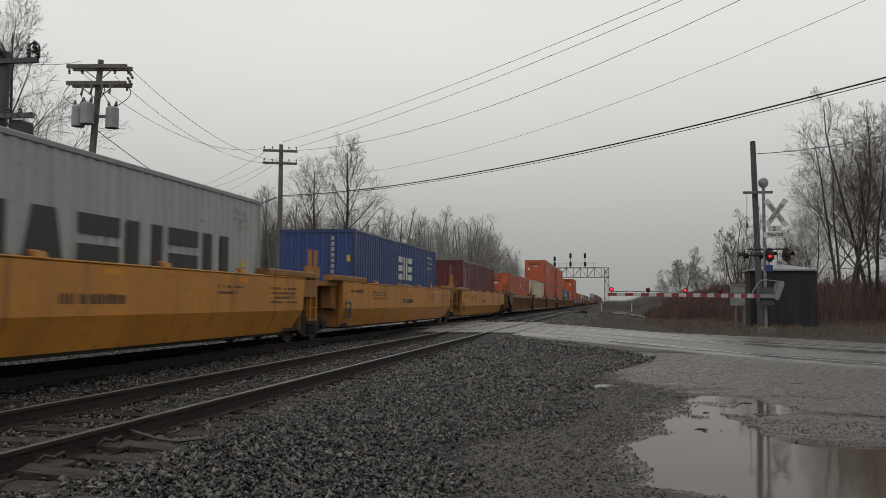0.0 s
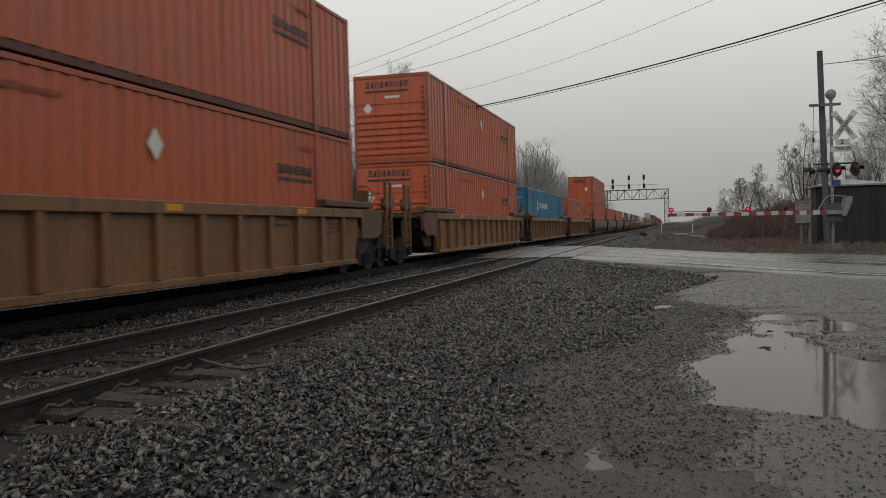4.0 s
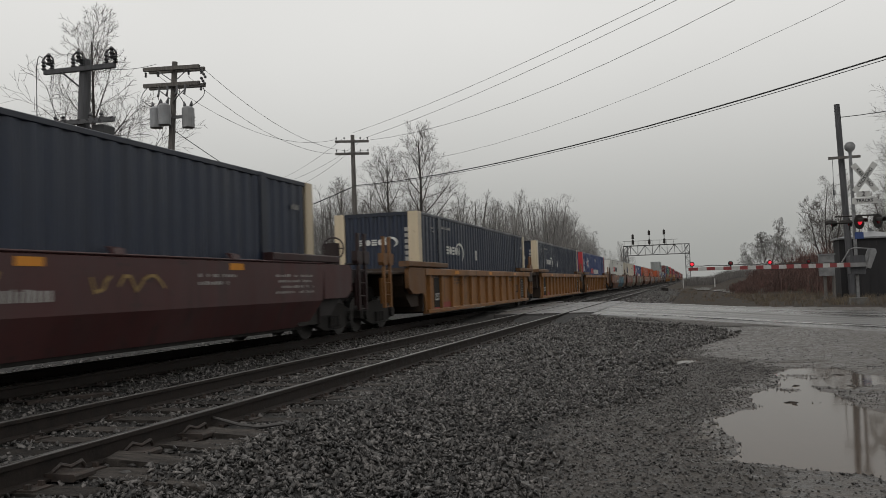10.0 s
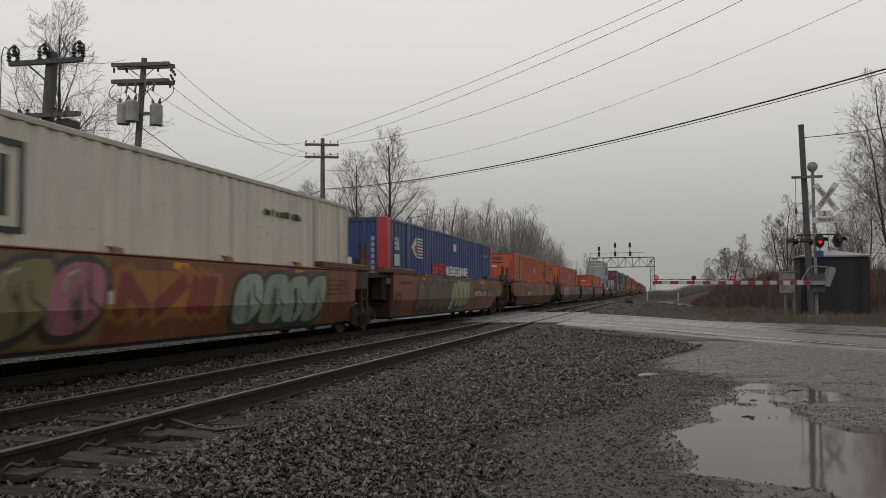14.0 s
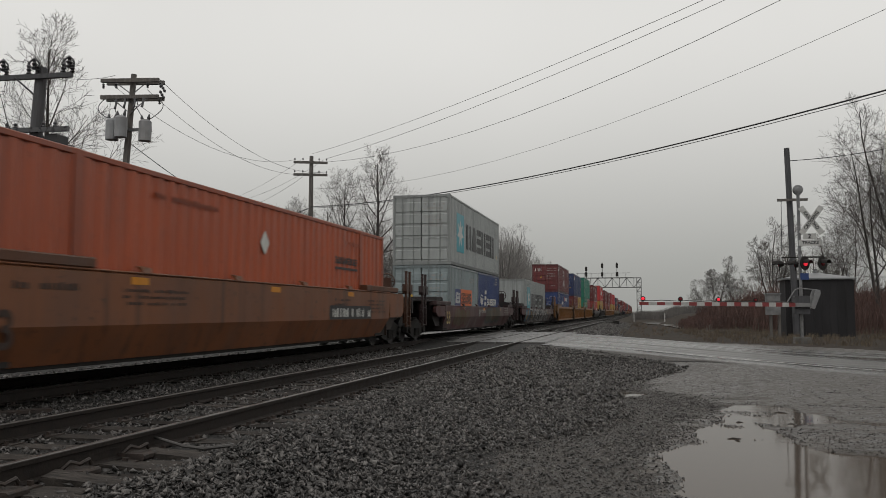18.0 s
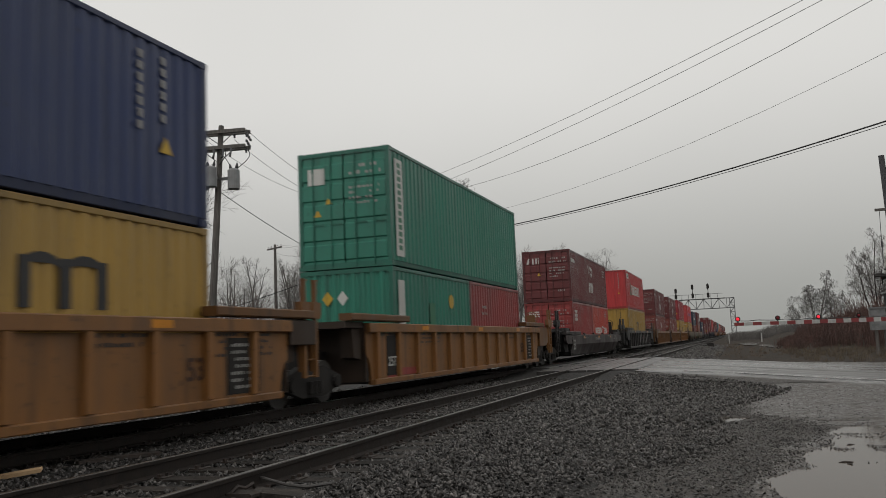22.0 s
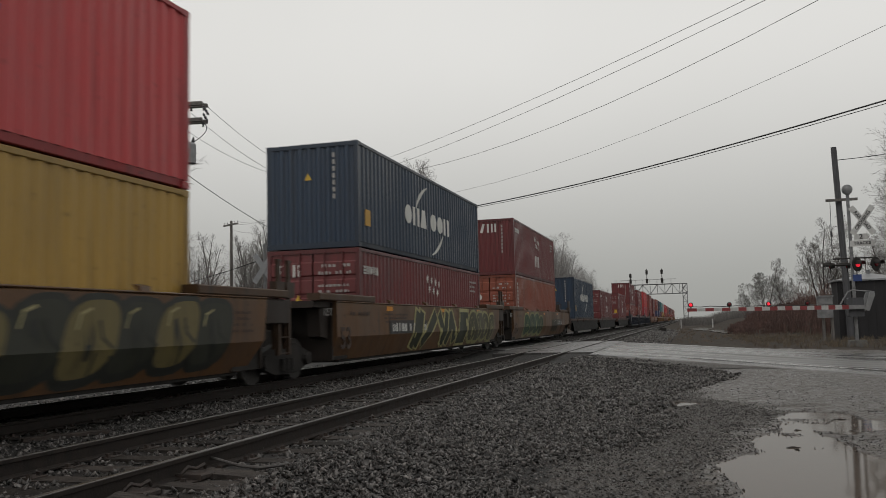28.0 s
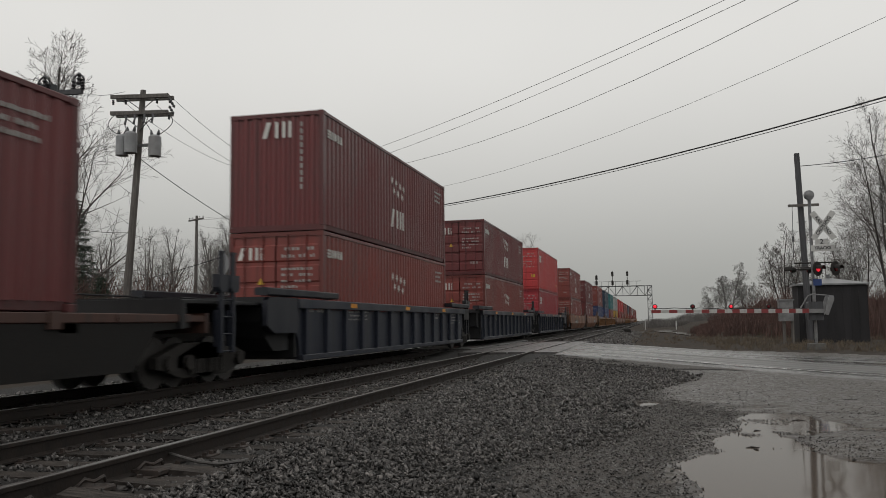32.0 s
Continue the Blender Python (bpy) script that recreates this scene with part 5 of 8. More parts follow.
def end_fold(w, h, ribs, mat, out):
    """The closed end: upright folds, or level pressed ribs."""
    s = Shape()
    x0, x1 = -w / 2 + 0.10, w / 2 - 0.10
    if ribs:
        prof = [(0.02, 0.14)]
        for i in range(7):
            z = 0.25 + i * 0.215
            prof += [(0.02, z), (-0.02, z + 0.03), (-0.02, z + 0.11), (0.02, z + 0.14)]
        prof += [(0.02, h - 0.98), (0.0, h - 0.96), (0.0, h - 0.16), (0.02, h - 0.14), (0.02, h - 0.10), (0.06, h - 0.10), (0.06, 0.14)]
        s.prism_x(prof[::-1], x0, x1)
    else:
        pts, x = [], x0
        while x < x1:
            for a, d in ((0, 0), (0.32, 0), (0.5, 1), (0.82, 1)):
                if x + a * 0.25 < x1:
                    pts.append((x + a * 0.25, d))
            x += 0.25
        pts.append((x1, 0))
        for px, d in pts:
            s.v += [(px, 0.01 + 0.04 * d, 0.14), (px, 0.01 + 0.04 * d, h - 0.10)]
        for i in range(len(pts) - 1):
            s.f.append((2 * i, 2 * i + 2, 2 * i + 3, 2 * i + 1))
    return s.mesh("end_wall", mat)


def door_leaf(w, h, mat):
    s = Shape()
    lw = w / 2 - 0.11
    prof, n = [(0.03, 0.13)], 5
    for i in range(n):
        z, d = 0.20 + i * (h - 0.42) / n, (h - 0.42) / n
        prof += [(0.03, z), (0.002, z + 0.03), (0.002, z + d - 0.11), (0.03, z + d - 0.08)]
    prof += [(0.03, h - 0.09), (0.06, h - 0.09), (0.06, 0.13)]
    s.prism_x(prof[::-1], 0.01, lw - 0.01)
    return s.mesh("door", mat)


def container_frame(length, w, h, mat, posts):
    s = Shape()
    for sx in (-1, 1):
        a, b = sorted((sx * w / 2, sx * (w / 2 - 0.10)))
        s.slab(a, b, 0, length, h - 0.09, h)
        for y in (0, length - 0.12):
            s.box(a, b, y, y + 0.12, 0.12, h - 0.08)
        for y in posts:
            s.box(a, b + (0.012 if sx > 0 else 0), y, y + 0.22, 0.12, h - 0.06)
    for y in (0, length - 0.10):
        s.box(-w / 2 + 0.1, w / 2 - 0.1, y, y + 0.10, 0.0, 0.14)
        s.box(-w / 2 + 0.1, w / 2 - 0.1, y, y + 0.10, h - 0.10, h)
    y = 0.6
    while y < length - 0.3:
        s.box(-w / 2 + 0.1, w / 2 - 0.1, y, y + 0.06, 0.03, 0.14)
        y += 0.9
    s.box(-w / 2 + 0.1, w / 2 - 0.1, 0.1, length - 0.1, 0.14, 0.17)
    return s.mesh("frame", mat)


def bottom_rail(length, w, sx, mat):
    """The long lower side rail, set back from the wall above it."""
    a, b = sorted((sx * (w / 2 - 0.13), sx * (w / 2 - 0.035)))
    return Shape().slab(a, b, 0.16, length - 0.16, 0.012, 0.15).mesh("bottom_rail", mat)


def casting(mat):
    return Shape().slab(-0.166, 0.006, 0, 0.18, 0, 0.118).mesh("corner_casting", mat)


def roof_sheet(length, w, h, mat):
    s = Shape()
    y = 0.1
    while y < length - 0.15:
        s.prism_x([(y, h - 0.04), (y + 0.05, h - 0.015), (y + 0.25, h - 0.015), (y + 0.30, h - 0.04)], -w / 2 + 0.1, w / 2 - 0.1)
        y += 0.40
    s.box(-w / 2 + 0.09, w / 2 - 0.09, 0.09, length - 0.09, h - 0.06, h - 0.038)
    return s.mesh("roof", mat)


def rect(u0, u1, v0, v1):
    return [(u0, v0), (u1, v0), (u1, v1), (u0, v1)]


def blocks(u0, v0, u1, v1, n, lean=0.0, seed=0, gap=0.22, kinds=""):
    """A row of n plain solid shapes that fills the rectangle, where a worn trade mark stands.
    kinds: t tapered, p two pillars, b level bars, o oval, i one pillar, s slanted; else by chance."""
    rng = random.Random(seed * 77 + n)
    out, w, h, last = [], (u1 - u0) / n, v1 - v0, ""
    for i in range(n):
        a, b = u0 + i * w, u0 + (i + 1 - gap) * w
        kind = kinds[i % len(kinds)] if kinds else rng.choice([q for q in "tpbo" if q != last])
        last = kind
        c, t = (a + b) / 2, (b - a) * 0.33
        if kind == "t":
            shapes = [[(a, v0), (b, v0), (c + 0.7 * t, v1), (c - 0.7 * t, v1)]]
        elif kind == "p":
            shapes = [rect(a, a + t, v0, v1), rect(b - t, b, v0, v1)]
        elif kind == "b":
            shapes = [rect(a, b, v0, v0 + 0.25 * h), rect(a, b, v0 + 0.375 * h, v0 + 0.625 * h), rect(a, b, v1 - 0.25 * h, v1)]
        elif kind == "i":
            shapes = [rect(c - 0.55 * t, c + 0.55 * t, v0, v1)]
        elif kind == "s":
            shapes = [[(a, v0), (c, v0), (b, v1), (c, v1)]]
        else:
            shapes = [[(c + (b - a) / 2 * math.cos(2 * math.pi * j / 14), (v0 + v1) / 2 + h / 2 * math.sin(2 * math.pi * j / 14)) for j in range(14)]]
        out += [[(u + lean * (v - v0), v) for u, v in q] for q in shapes]
    return out


def bars(u0, v0, u1, v1, n, seed=0):
    """Lines of small unreadable writing."""
    rng = random.Random(seed + 5)
    h = (v1 - v0) / (2 * n - 1)
    out = []
    for i in range(n):
        z, u = v0 + 2 * i * h, u0
        while u < u1 - 0.02:
            w = rng.uniform(0.04, 0.09)
            if rng.random() < 0.8:
                out.append(rect(u, min(u1, u + w), z, z + h * rng.uniform(0.7, 1.0)))
            u += w + rng.uniform(0.02, 0.05)
    return out


def column(u, v0, v1, w=0.13):
    out, v = [], v0
    while v < v1 - 0.05:
        out.append(rect(u, u + w, v, v + 0.115))
        v += 0.17
    return out


def star(u, v, r):
    p = [(u + (r if i % 2 == 0 else r * 0.42) * math.sin(math.pi * i / 7), v + (r if i % 2 == 0 else r * 0.42) * math.cos(math.pi * i / 7)) for i in range(14)]
    return [[(u, v), p[i], p[(i + 1) % 14]] for i in range(14)]


def arc(u, v, r, a0, a1, w):
    out = []
    for i in range(7):
        a, b = radians(a0 + (a1 - a0) * i / 7), radians(a0 + (a1 - a0) * (i + 1) / 7)
        wa, wb = w * math.sin(math.pi * i / 7) + 0.02, w * math.sin(math.pi * (i + 1) / 7) + 0.02
        out.append([(u + r * math.cos(a), v + 0.62 * r * math.sin(a)), (u + r * math.cos(b), v + 0.62 * r * math.sin(b)),
                    (u + (r - wb) * math.cos(b), v + 0.62 * (r - wb) * math.sin(b)), (u + (r - wa) * math.cos(a), v + 0.62 * (r - wa) * math.sin(a))])
    return out


def disc(u, v, r, n=14):
    return [[(u + r * math.cos(2 * math.pi * i / n), v + r * math.sin(2 * math.pi * i / n)) for i in range(n)]]


def diamond(u, v, r):
    return [[(u, v - r), (u + r * 0.8, v), (u, v + r), (u - r * 0.8, v)]]


def triangle(u, v, r):
    return [[(u - r, v), (u + r, v), (u, v + 1.7 * r)]]


def logo_stars(h, front=True):
    """Side and near end marks of the plain maroon boxes with seven stars."""
    st = []
    for i, (a, b) in enumerate(((0, 0.45), (0.42, 0.42), (0.84, 0.36), (1.22, 0.30), (0.2, 0.08), (0.62, 0.02), (1.04, -0.04))):
        st += star(5.55 + a, 1.72 + b * 0.8, 0.13)
    side = [(CHALK, st + blocks(5.4, 0.66, 6.8, 1.22, 3, gap=0.14, kinds="sip")), (CHALK, blocks(0.3, h - 0.62, 1.35, h - 0.42, 5, seed=3)),
            (FADED, bars(10.7, h - 0.75, 11.6, h - 0.35, 3, 4))]
    if front:
        end = [(CHALK, blocks(-0.38, h - 0.62, 0.42, h - 0.22, 3, gap=0.1, kinds="sip")), (FADED, column(0.62, 1.0, h - 0.25, 0.07))]
    else:
        end = [(CHALK, blocks(-1.0, h - 0.66, -0.3, h - 0.36, 3, gap=0.1, kinds="sip")), (FADED, bars(0.15, h - 0.62, 1.0, h - 0.36, 2, 7)),
               (FADED, bars(0.15, h - 1.35, 0.95, h - 0.85, 4, 8)), (FADED, bars(0.55, 0.5, 1.0, 0.62, 1, 9)), (GOLD, triangle(-0.38, h - 1.25, 0.09))]
    return side, end


def shade(c, k):
    return tuple(min(1.0, a * k) for a in c)


def livery(name, length, h):
    """Marks on the near side (u along, v up) and on the near end (x, z)."""
    side, end = [], []
    D = [(FADED, bars(0.15, h - 0.62, 1.0, h - 0.36, 2, 17)), (FADED, bars(0.15, h - 1.35, 0.95, h - 0.9, 4, 18)), (GOLD, triangle(-0.4, h - 1.3, 0.09))]
    if name == "star_grey":
        side = [((0.05, 0.30, 0.37), [rect(1.3, 2.8, 0.62, 2.28)]), (CHALK, star(2.05, 1.45, 0.66)), (INK, blocks(3.4, 0.86, 10.7, 1.98, 6, gap=0.16, kinds="ptbpbp")),
                (FADED, bars(10.9, 2.0, 11.6, 2.4, 3, 1)), (GOLD, triangle(11.3, 0.9, 0.12))]
        end = [(FADED, bars(0.15, h - 0.6, 1.0, h - 0.35, 2, 3)), (FADED, bars(0.15, h - 1.3, 0.9, h - 0.9, 4, 4))]
    elif name == "star_low":
        side = [((0.05, 0.30, 0.37), [rect(1.2, 2.7, 0.82, 2.4)]), (CHALK, star(1.95, 1.62, 0.62)), (INK, blocks(3.1, 0.78, 10.8, 1.98, 6, gap=0.16, kinds="ptbpbp")),
                (FADED, bars(10.9, 2.2, 11.6, 2.6, 3, 1)), (GOLD, triangle(11.3, 1.4, 0.12))]
    elif name == "navy_small":
        side = [(CHALK, blocks(5.4, 1.5, 7.7, 2.35, 3, seed=5)), (FADED, bars(5.6, 1.28, 7.5, 1.36, 1, 2)), (FADED, bars(10.3, 2.05, 11.4, 2.6, 3, 3)), (GOLD, triangle(11.2, 1.3, 0.15))]
        end = [(FADED, column(0.45, 1.2, 2.7, 0.09)), (GOLD, [rect(0.95, 1.05, 1.9, 2.1)])]
    elif name == "plain_maroon":
        side = [(FADED, column(0.55, 1.3, 2.5, 0.24))]
        end = [(FADED, column(0.5, 0.8, 2.6, 0.06))]
    elif name == "orange":
        side = [(INK, blocks(12.1, 1.90, 13.8, 2.08, 9, lean=0.1, seed=21)), (INK, [rect(12.1, 13.8, 1.76, 1.82)]), (shade(ORANGE, 0.7), bars(12.9, 2.42, 14.0, 2.54, 1, 5)),
                (CHALK, diamond(8.0, 2.08, 0.25)), (shade(ORANGE, 0.55), bars(4.0, 2.48, 6.0, 2.58, 1, 6))]
        end = [(INK, blocks(-0.86, h - 0.42, 0.62, h - 0.22, 9, lean=0.1, seed=21)), (INK, [rect(-0.9, 0.6, h - 0.58, h - 0.51)]), (CHALK, [rect(-0.2, 0.3, h - 0.78, h - 0.70)]),
               (CHALK, diamond(-0.8, 0.62 * h, 0.2)), (shade(ORANGE, 0.4), column(1.05, 1.0, 2.5, 0.1))]
    elif name == "orange_old":
        side = [(INK, blocks(12.1, 1.95, 13.6, 2.09, 9, lean=0.1, seed=21)), (INK, [rect(12.1, 13.6, 1.82, 1.9), rect(12.1, 13.6, 1.72, 1.77)]), (CHALK, diamond(1.35, 1.7, 0.24)),
                (shade(ORANGE, 0.5), column(3.4, 1.0, 2.3, 0.12) + column(4.1, 0.6, 2.2, 0.12))]
        end = [(INK, blocks(-0.7, h - 0.5, 0.55, h - 0.3, 9, lean=0.1, seed=21)), (INK, [rect(-0.7, 0.55, h - 0.62, h - 0.55)]), (CHALK, diamond(0.55, 0.55 * h, 0.24)),
               (shade(ORANGE, 0.35), column(1.05, 0.6, 2.6, 0.1))]
    elif name == "cream":
        side = [((0.35, 0.33, 0.27), bars(1.9, 2.55, 3.0, 2.72, 1, 2)), ((0.42, 0.41, 0.38), disc(1.9, 2.05, 0.16)), ((0.40, 0.38, 0.30), bars(13.0, 2.5, 14.4, 2.62, 1, 3))]
        end = [((0.35, 0.33, 0.27), column(0.9, 0.8, 2.4, 0.1))]
    elif name == "sky":
        side = [(CHALK, disc(3.55, 2.2, 0.11) + disc(3.55, 1.68, 0.11) + disc(3.38, 2.05, 0.10) + disc(3.74, 2.05, 0.10) + disc(3.38, 1.82, 0.10) + disc(3.74, 1.82, 0.10)),
                (CHALK, blocks(4.1, 1.80, 4.75, 2.12, 2, seed=3)), (CHALK, blocks(5.1, 1.82, 7.7, 2.12, 8, seed=4, gap=0.16)), (FADED, bars(0.6, 2.4, 1.3, 2.52, 1, 2)),
                (shade(SKYBLUE, 0.6), bars(7.5, 2.55, 8.8, 2.63, 1, 5))]
        end = [(FADED, bars(0.2, 2.3, 1.1, 2.42, 1, 3))]
    elif name == "black":
        side = [(CHALK, blocks(2.95, 1.72, 4.6, 1.98, 5, seed=8, gap=0.16)), (CHALK, arc(4.55, 1.82, 0.52, -60, 150, 0.14)), (CHALK, [rect(6.7, 6.9, 1.6, 1.95)]),
                (FADED, bars(1.3, 2.35, 1.55, 2.5, 2, 1)), (FADED, bars(2.4, 2.5, 3.4, 2.6, 1, 2)), (FADED, bars(15.2, 2.3, 15.5, 2.42, 1, 4))]
        end = [(CHALK, blocks(-0.55, 1.95, 0.45, 2.12, 5, seed=8, gap=0.16)), (CHALK, arc(0.42, 2.03, 0.26, -60, 150, 0.08)), (FADED, column(0.88, 1.3, 2.5, 0.13))]
    elif name == "redpost":
        side = [(CHALK, blocks(0.75, 1.98, 1.22, 2.36, 2, seed=6)), (CHALK, [rect(0.7, 1.22, 1.5, 1.85)]), (CHALK, [[(2.5, 2.15), (3.1, 2.5), (3.1, 1.8)]]),
                (CHALK, [rect(3.2, 3.85, 1.82 + 0.1 * i, 1.87 + 0.1 * i) for i in range(7)]), (BLOOD, disc(2.98, 2.1, 0.13)),
                (BLOOD, blocks(5.1, 1.34, 7.0, 1.74, 5, seed=31, gap=0.14)), (CHALK, blocks(7.1, 1.32, 10.8, 1.68, 10, seed=32, gap=0.14)), (CHALK, [rect(8.3, 8.75, 2.28, 2.55)]),
                (FADED, bars(14.2, 2.3, 15.0, 2.4, 1, 2))]
        end = [(CHALK, blocks(-0.4, 1.85, 0.1, 2.25, 2, seed=6)), (FADED, column(0.8, 1.2, 2.4, 0.1)), (CHALK, [rect(-0.45, 0.2, 1.5, 1.75)])]
    elif name == "white":
        side = [(BLOOD, blocks(2.9, 1.64, 4.42, 2.14, 3, gap=0.12, kinds="tpo")), (INK, blocks(4.55, 1.68, 7.3, 2.12, 9, gap=0.16, kinds="iooibioib")), (INK, bars(6.9, 2.5, 8.9, 2.6, 1, 2)),
                (INK, bars(1.4, 2.5, 1.7, 2.62, 1, 3)), (INK, bars(12.9, 2.4, 13.9, 2.52, 1, 4)), (BLOOD, [rect(2.0, 2.3, 2.72, 2.86)])]
        end = [(INK, blocks(-0.9, h - 0.62, 0.35, h - 0.44, 9, seed=42, gap=0.18)), (BLOOD, blocks(-1.05, h - 0.62, -0.75, h - 0.44, 2, seed=4)), ((0.35, 0.34, 0.3), column(1.08, 0.6, 2.5, 0.09))]
    elif name == "framed":
        side = [(INK, [rect(2.9, 4.9, 2.48, 2.56), rect(2.9, 4.9, 1.42, 1.50), rect(2.9, 3.0, 1.5, 2.5), rect(4.8, 4.9, 1.5, 2.5)]), (INK, blocks(3.1, 1.62, 4.7, 2.36, 3, seed=51, gap=0.16)),
                ((0.05, 0.08, 0.2), disc(3.9, 2.0, 0.2)), (INK, bars(11.5, 2.25, 13.3, 2.4, 1, 2))]
        end = [(INK, [rect(-0.2, 0.7, 2.3, 2.36), rect(-0.2, 0.7, 1.6, 1.66)]), (INK, blocks(-0.1, 1.72, 0.6, 2.24, 3, seed=51)), (INK, column(0.95, 0.9, 2.2, 0.1))]
    elif name in ("stars", "stars_door"):
        side, end = logo_stars(h, name == "stars")
    elif name == "stars_yellow":
        side, end = logo_stars(h, False)
        end.append((GOLD, [rect(0.72, 1.05, 0.62, 1.02)]))
    elif name == "blocked20":
        side = [((0.02, 0.04, 0.15), [rect(0.95, 2.1, 0.9, 1.65)]), ((0.62, 0.14, 0.04), [rect(2.1, 4.55, 0.9, 1.66)]), (CHALK, blocks(1.05, 1.05, 2.0, 1.5, 3, seed=61)),
                (INK, blocks(2.25, 1.05, 4.4, 1.5, 8, seed=62)), (FADED, bars(3.9, 2.0, 5.2, 2.2, 2, 3))]
        end = D
    elif name == "script20":
        side = [(CHALK, arc(0.95, 1.28, 0.42, 0, 360, 0.05)), (CHALK, disc(0.95, 1.2, 0.2)), (CHALK, blocks(1.6, 1.0, 2.2, 1.75, 1, lean=0.2, seed=71)), (CHALK, blocks(2.3, 1.0, 5.0, 1.35, 7, lean=0.25, seed=72)),
                (FADED, bars(4.6, 2.1, 5.4, 2.45, 3, 4))]
    elif name == "letter20":
        side = [(BLOOD, blocks(0.5, 1.8, 1.5, 2.22, 2, seed=81, gap=0.1)), (CHALK, blocks(1.55, 1.8, 3.7, 2.15, 5, seed=82, gap=0.12)), (FADED, bars(4.8, 2.0, 5.6, 2.3, 2, 5))]
    elif name == "letter20_end":
        side = [(CHALK, blocks(3.8, 1.45, 5.4, 1.75, 5, seed=83)), (FADED, bars(0.4, 2.1, 1.4, 2.4, 2, 5))]
        end = D
    elif name == "slant_mark":
        side = [(CHALK, blocks(0.65, h - 0.78, 1.85, h - 0.42, 3, lean=0.15, seed=91, gap=0.1)), (BLOOD, [rect(0.9, 1.9, h - 0.36, h - 0.3)]), (FADED, column(10.6, 1.2, 2.3, 0.08) + column(11.1, 1.4, 2.3, 0.08)), (GOLD, triangle(11.2, 0.95, 0.14))]
        end = D + [(CHALK, blocks(-0.9, h - 0.55, -0.4, h - 0.38, 3, seed=91)), (GOLD, triangle(0.8, 0.9, 0.1))]
    elif name == "m_yellow":
        side = [(INK, arc(5.72, 1.75, 0.34, 0, 180, 0.2) + arc(6.45, 1.75, 0.34, 0, 180, 0.2) + [rect(5.38, 5.56, 1.3, 1.9), rect(6.0, 6.18, 1.3, 1.9), rect(6.62, 6.80, 1.3, 1.9)]),
                (INK, disc(5.5, 1.2, 0.07) + disc(5.9, 1.12, 0.07) + disc(6.3, 1.12, 0.07) + disc(6.7, 1.2, 0.07)), ((0.12, 0.08, 0.02), column(0.55, 1.2, 2.3, 0.12)), (GOLD, [rect(10.9, 11.3, 0.7, 0.9)])]
        end = [((0.12, 0.08, 0.02), column(0.6, 0.8, 2.6, 0.06)), ((0.6, 0.33, 0.02), [rect(-0.95, -0.5, 1.9, 2.1)])]
    elif name == "m_yellow_door":
        side = livery("m_yellow", length, h)[0]
        end = [(INK, blocks(-0.95, 1.95, -0.55, 2.25, 2, seed=3)), (FADED, bars(0.15, 1.2, 1.0, 2.0, 4, 9)), (CHALK, [rect(-0.95, -0.4, 2.45, 2.55), rect(0.2, 0.9, 2.45, 2.55)])]
    elif name == "m20":
        side = [(INK, arc(2.8, 1.75, 0.34, 0, 180, 0.2) + arc(3.5, 1.75, 0.34, 0, 180, 0.2) + [rect(2.46, 2.64, 1.3, 1.9), rect(3.08, 3.26, 1.3, 1.9), rect(3.7, 3.88, 1.3, 1.9)])]
    elif name == "green":
        side = [(CHALK, [rect(0.35, 0.85, 0.25, h - 0.25)]), (LEAF, column(0.5, 0.4, h - 0.4, 0.22))]
        end = D + [(CHALK, [rect(-0.95, -0.5, h - 0.8, h - 0.4)]), (GOLD, triangle(-0.7, 1.3, 0.1))]
    elif name == "green20":
        side = [(CHALK, [rect(0.35, 0.75, 0.9, h - 0.3)]), (LEAF, [rect(2.5, 2.9, 1.2, 1.8)]), (GOLD, disc(4.3, 1.9, 0.2))]
        end = [(GOLD, diamond(-0.5, 1.9, 0.18)), (CHALK, diamond(-0.1, 1.9, 0.18))]
    elif name == "block_mark20":
        side = [(CHALK, blocks(0.6, h - 0.95, 1.35, h - 0.4, 3, seed=99, gap=0.12))]
        end = [(CHALK, blocks(-1.0, h - 0.7, -0.45, h - 0.42, 3, seed=99, gap=0.12))] + D[:2]
    elif name == "block_mark":
        side = [(CHALK, blocks(0.6, h - 0.95, 1.62, h - 0.5, 3, seed=99, gap=0.12)), (FADED, column(10.6, 1.0, 2.6, 0.1) + column(11.1, 1.2, 2.6, 0.1)), (GOLD, [rect(10.6, 11.2, 0.55, 0.7)])]
        end = [(CHALK, blocks(-1.0, h - 0.9, -0.5, h - 0.7, 3, seed=99))] + D + [(GOLD, [rect(0.7, 0.95, 0.85, 1.05)])]
    elif name == "red20":
        side = [(CHALK, blocks(0.8, 1.0, 3.1, 1.35, 7, seed=101, gap=0.14)), (CHALK, arc(3.6, 1.2, 0.4, 20, 200, 0.1)), (CHALK, blocks(4.1, 1.0, 5.2, 1.35, 3, seed=102)), (FADED, bars(4.6, 2.0, 5.4, 2.3, 3, 2))]
    elif name == "plain20":
        side = [(FADED, bars(1.2, 1.6, 1.8, 1.9, 2, 2))]
        end = D[:2]
    elif name == "tri_red":
        side = [(LEAF, [[(2.3, 1.1), (3.1, 1.05), (2.85, 2.0)]]), (CHALK, blocks(3.4, 1.14, 9.2, 1.9, 7, gap=0.16, kinds="ptpbpti")), (CHALK, [rect(0.5, 1.7, 2.28, 2.68)]), (LEAF, blocks(0.65, 2.4, 1.55, 2.58, 3, seed=3)), (FADED, bars(10.9, 2.2, 11.5, 2.5, 2, 3))]
        end = [(LEAF, triangle(-0.5, h - 0.62, 0.14)), (FADED, column(0.6, 1.5, 2.6, 0.06)), (GOLD, triangle(0.62, 1.1, 0.08))]
    elif name == "blue_on_red":
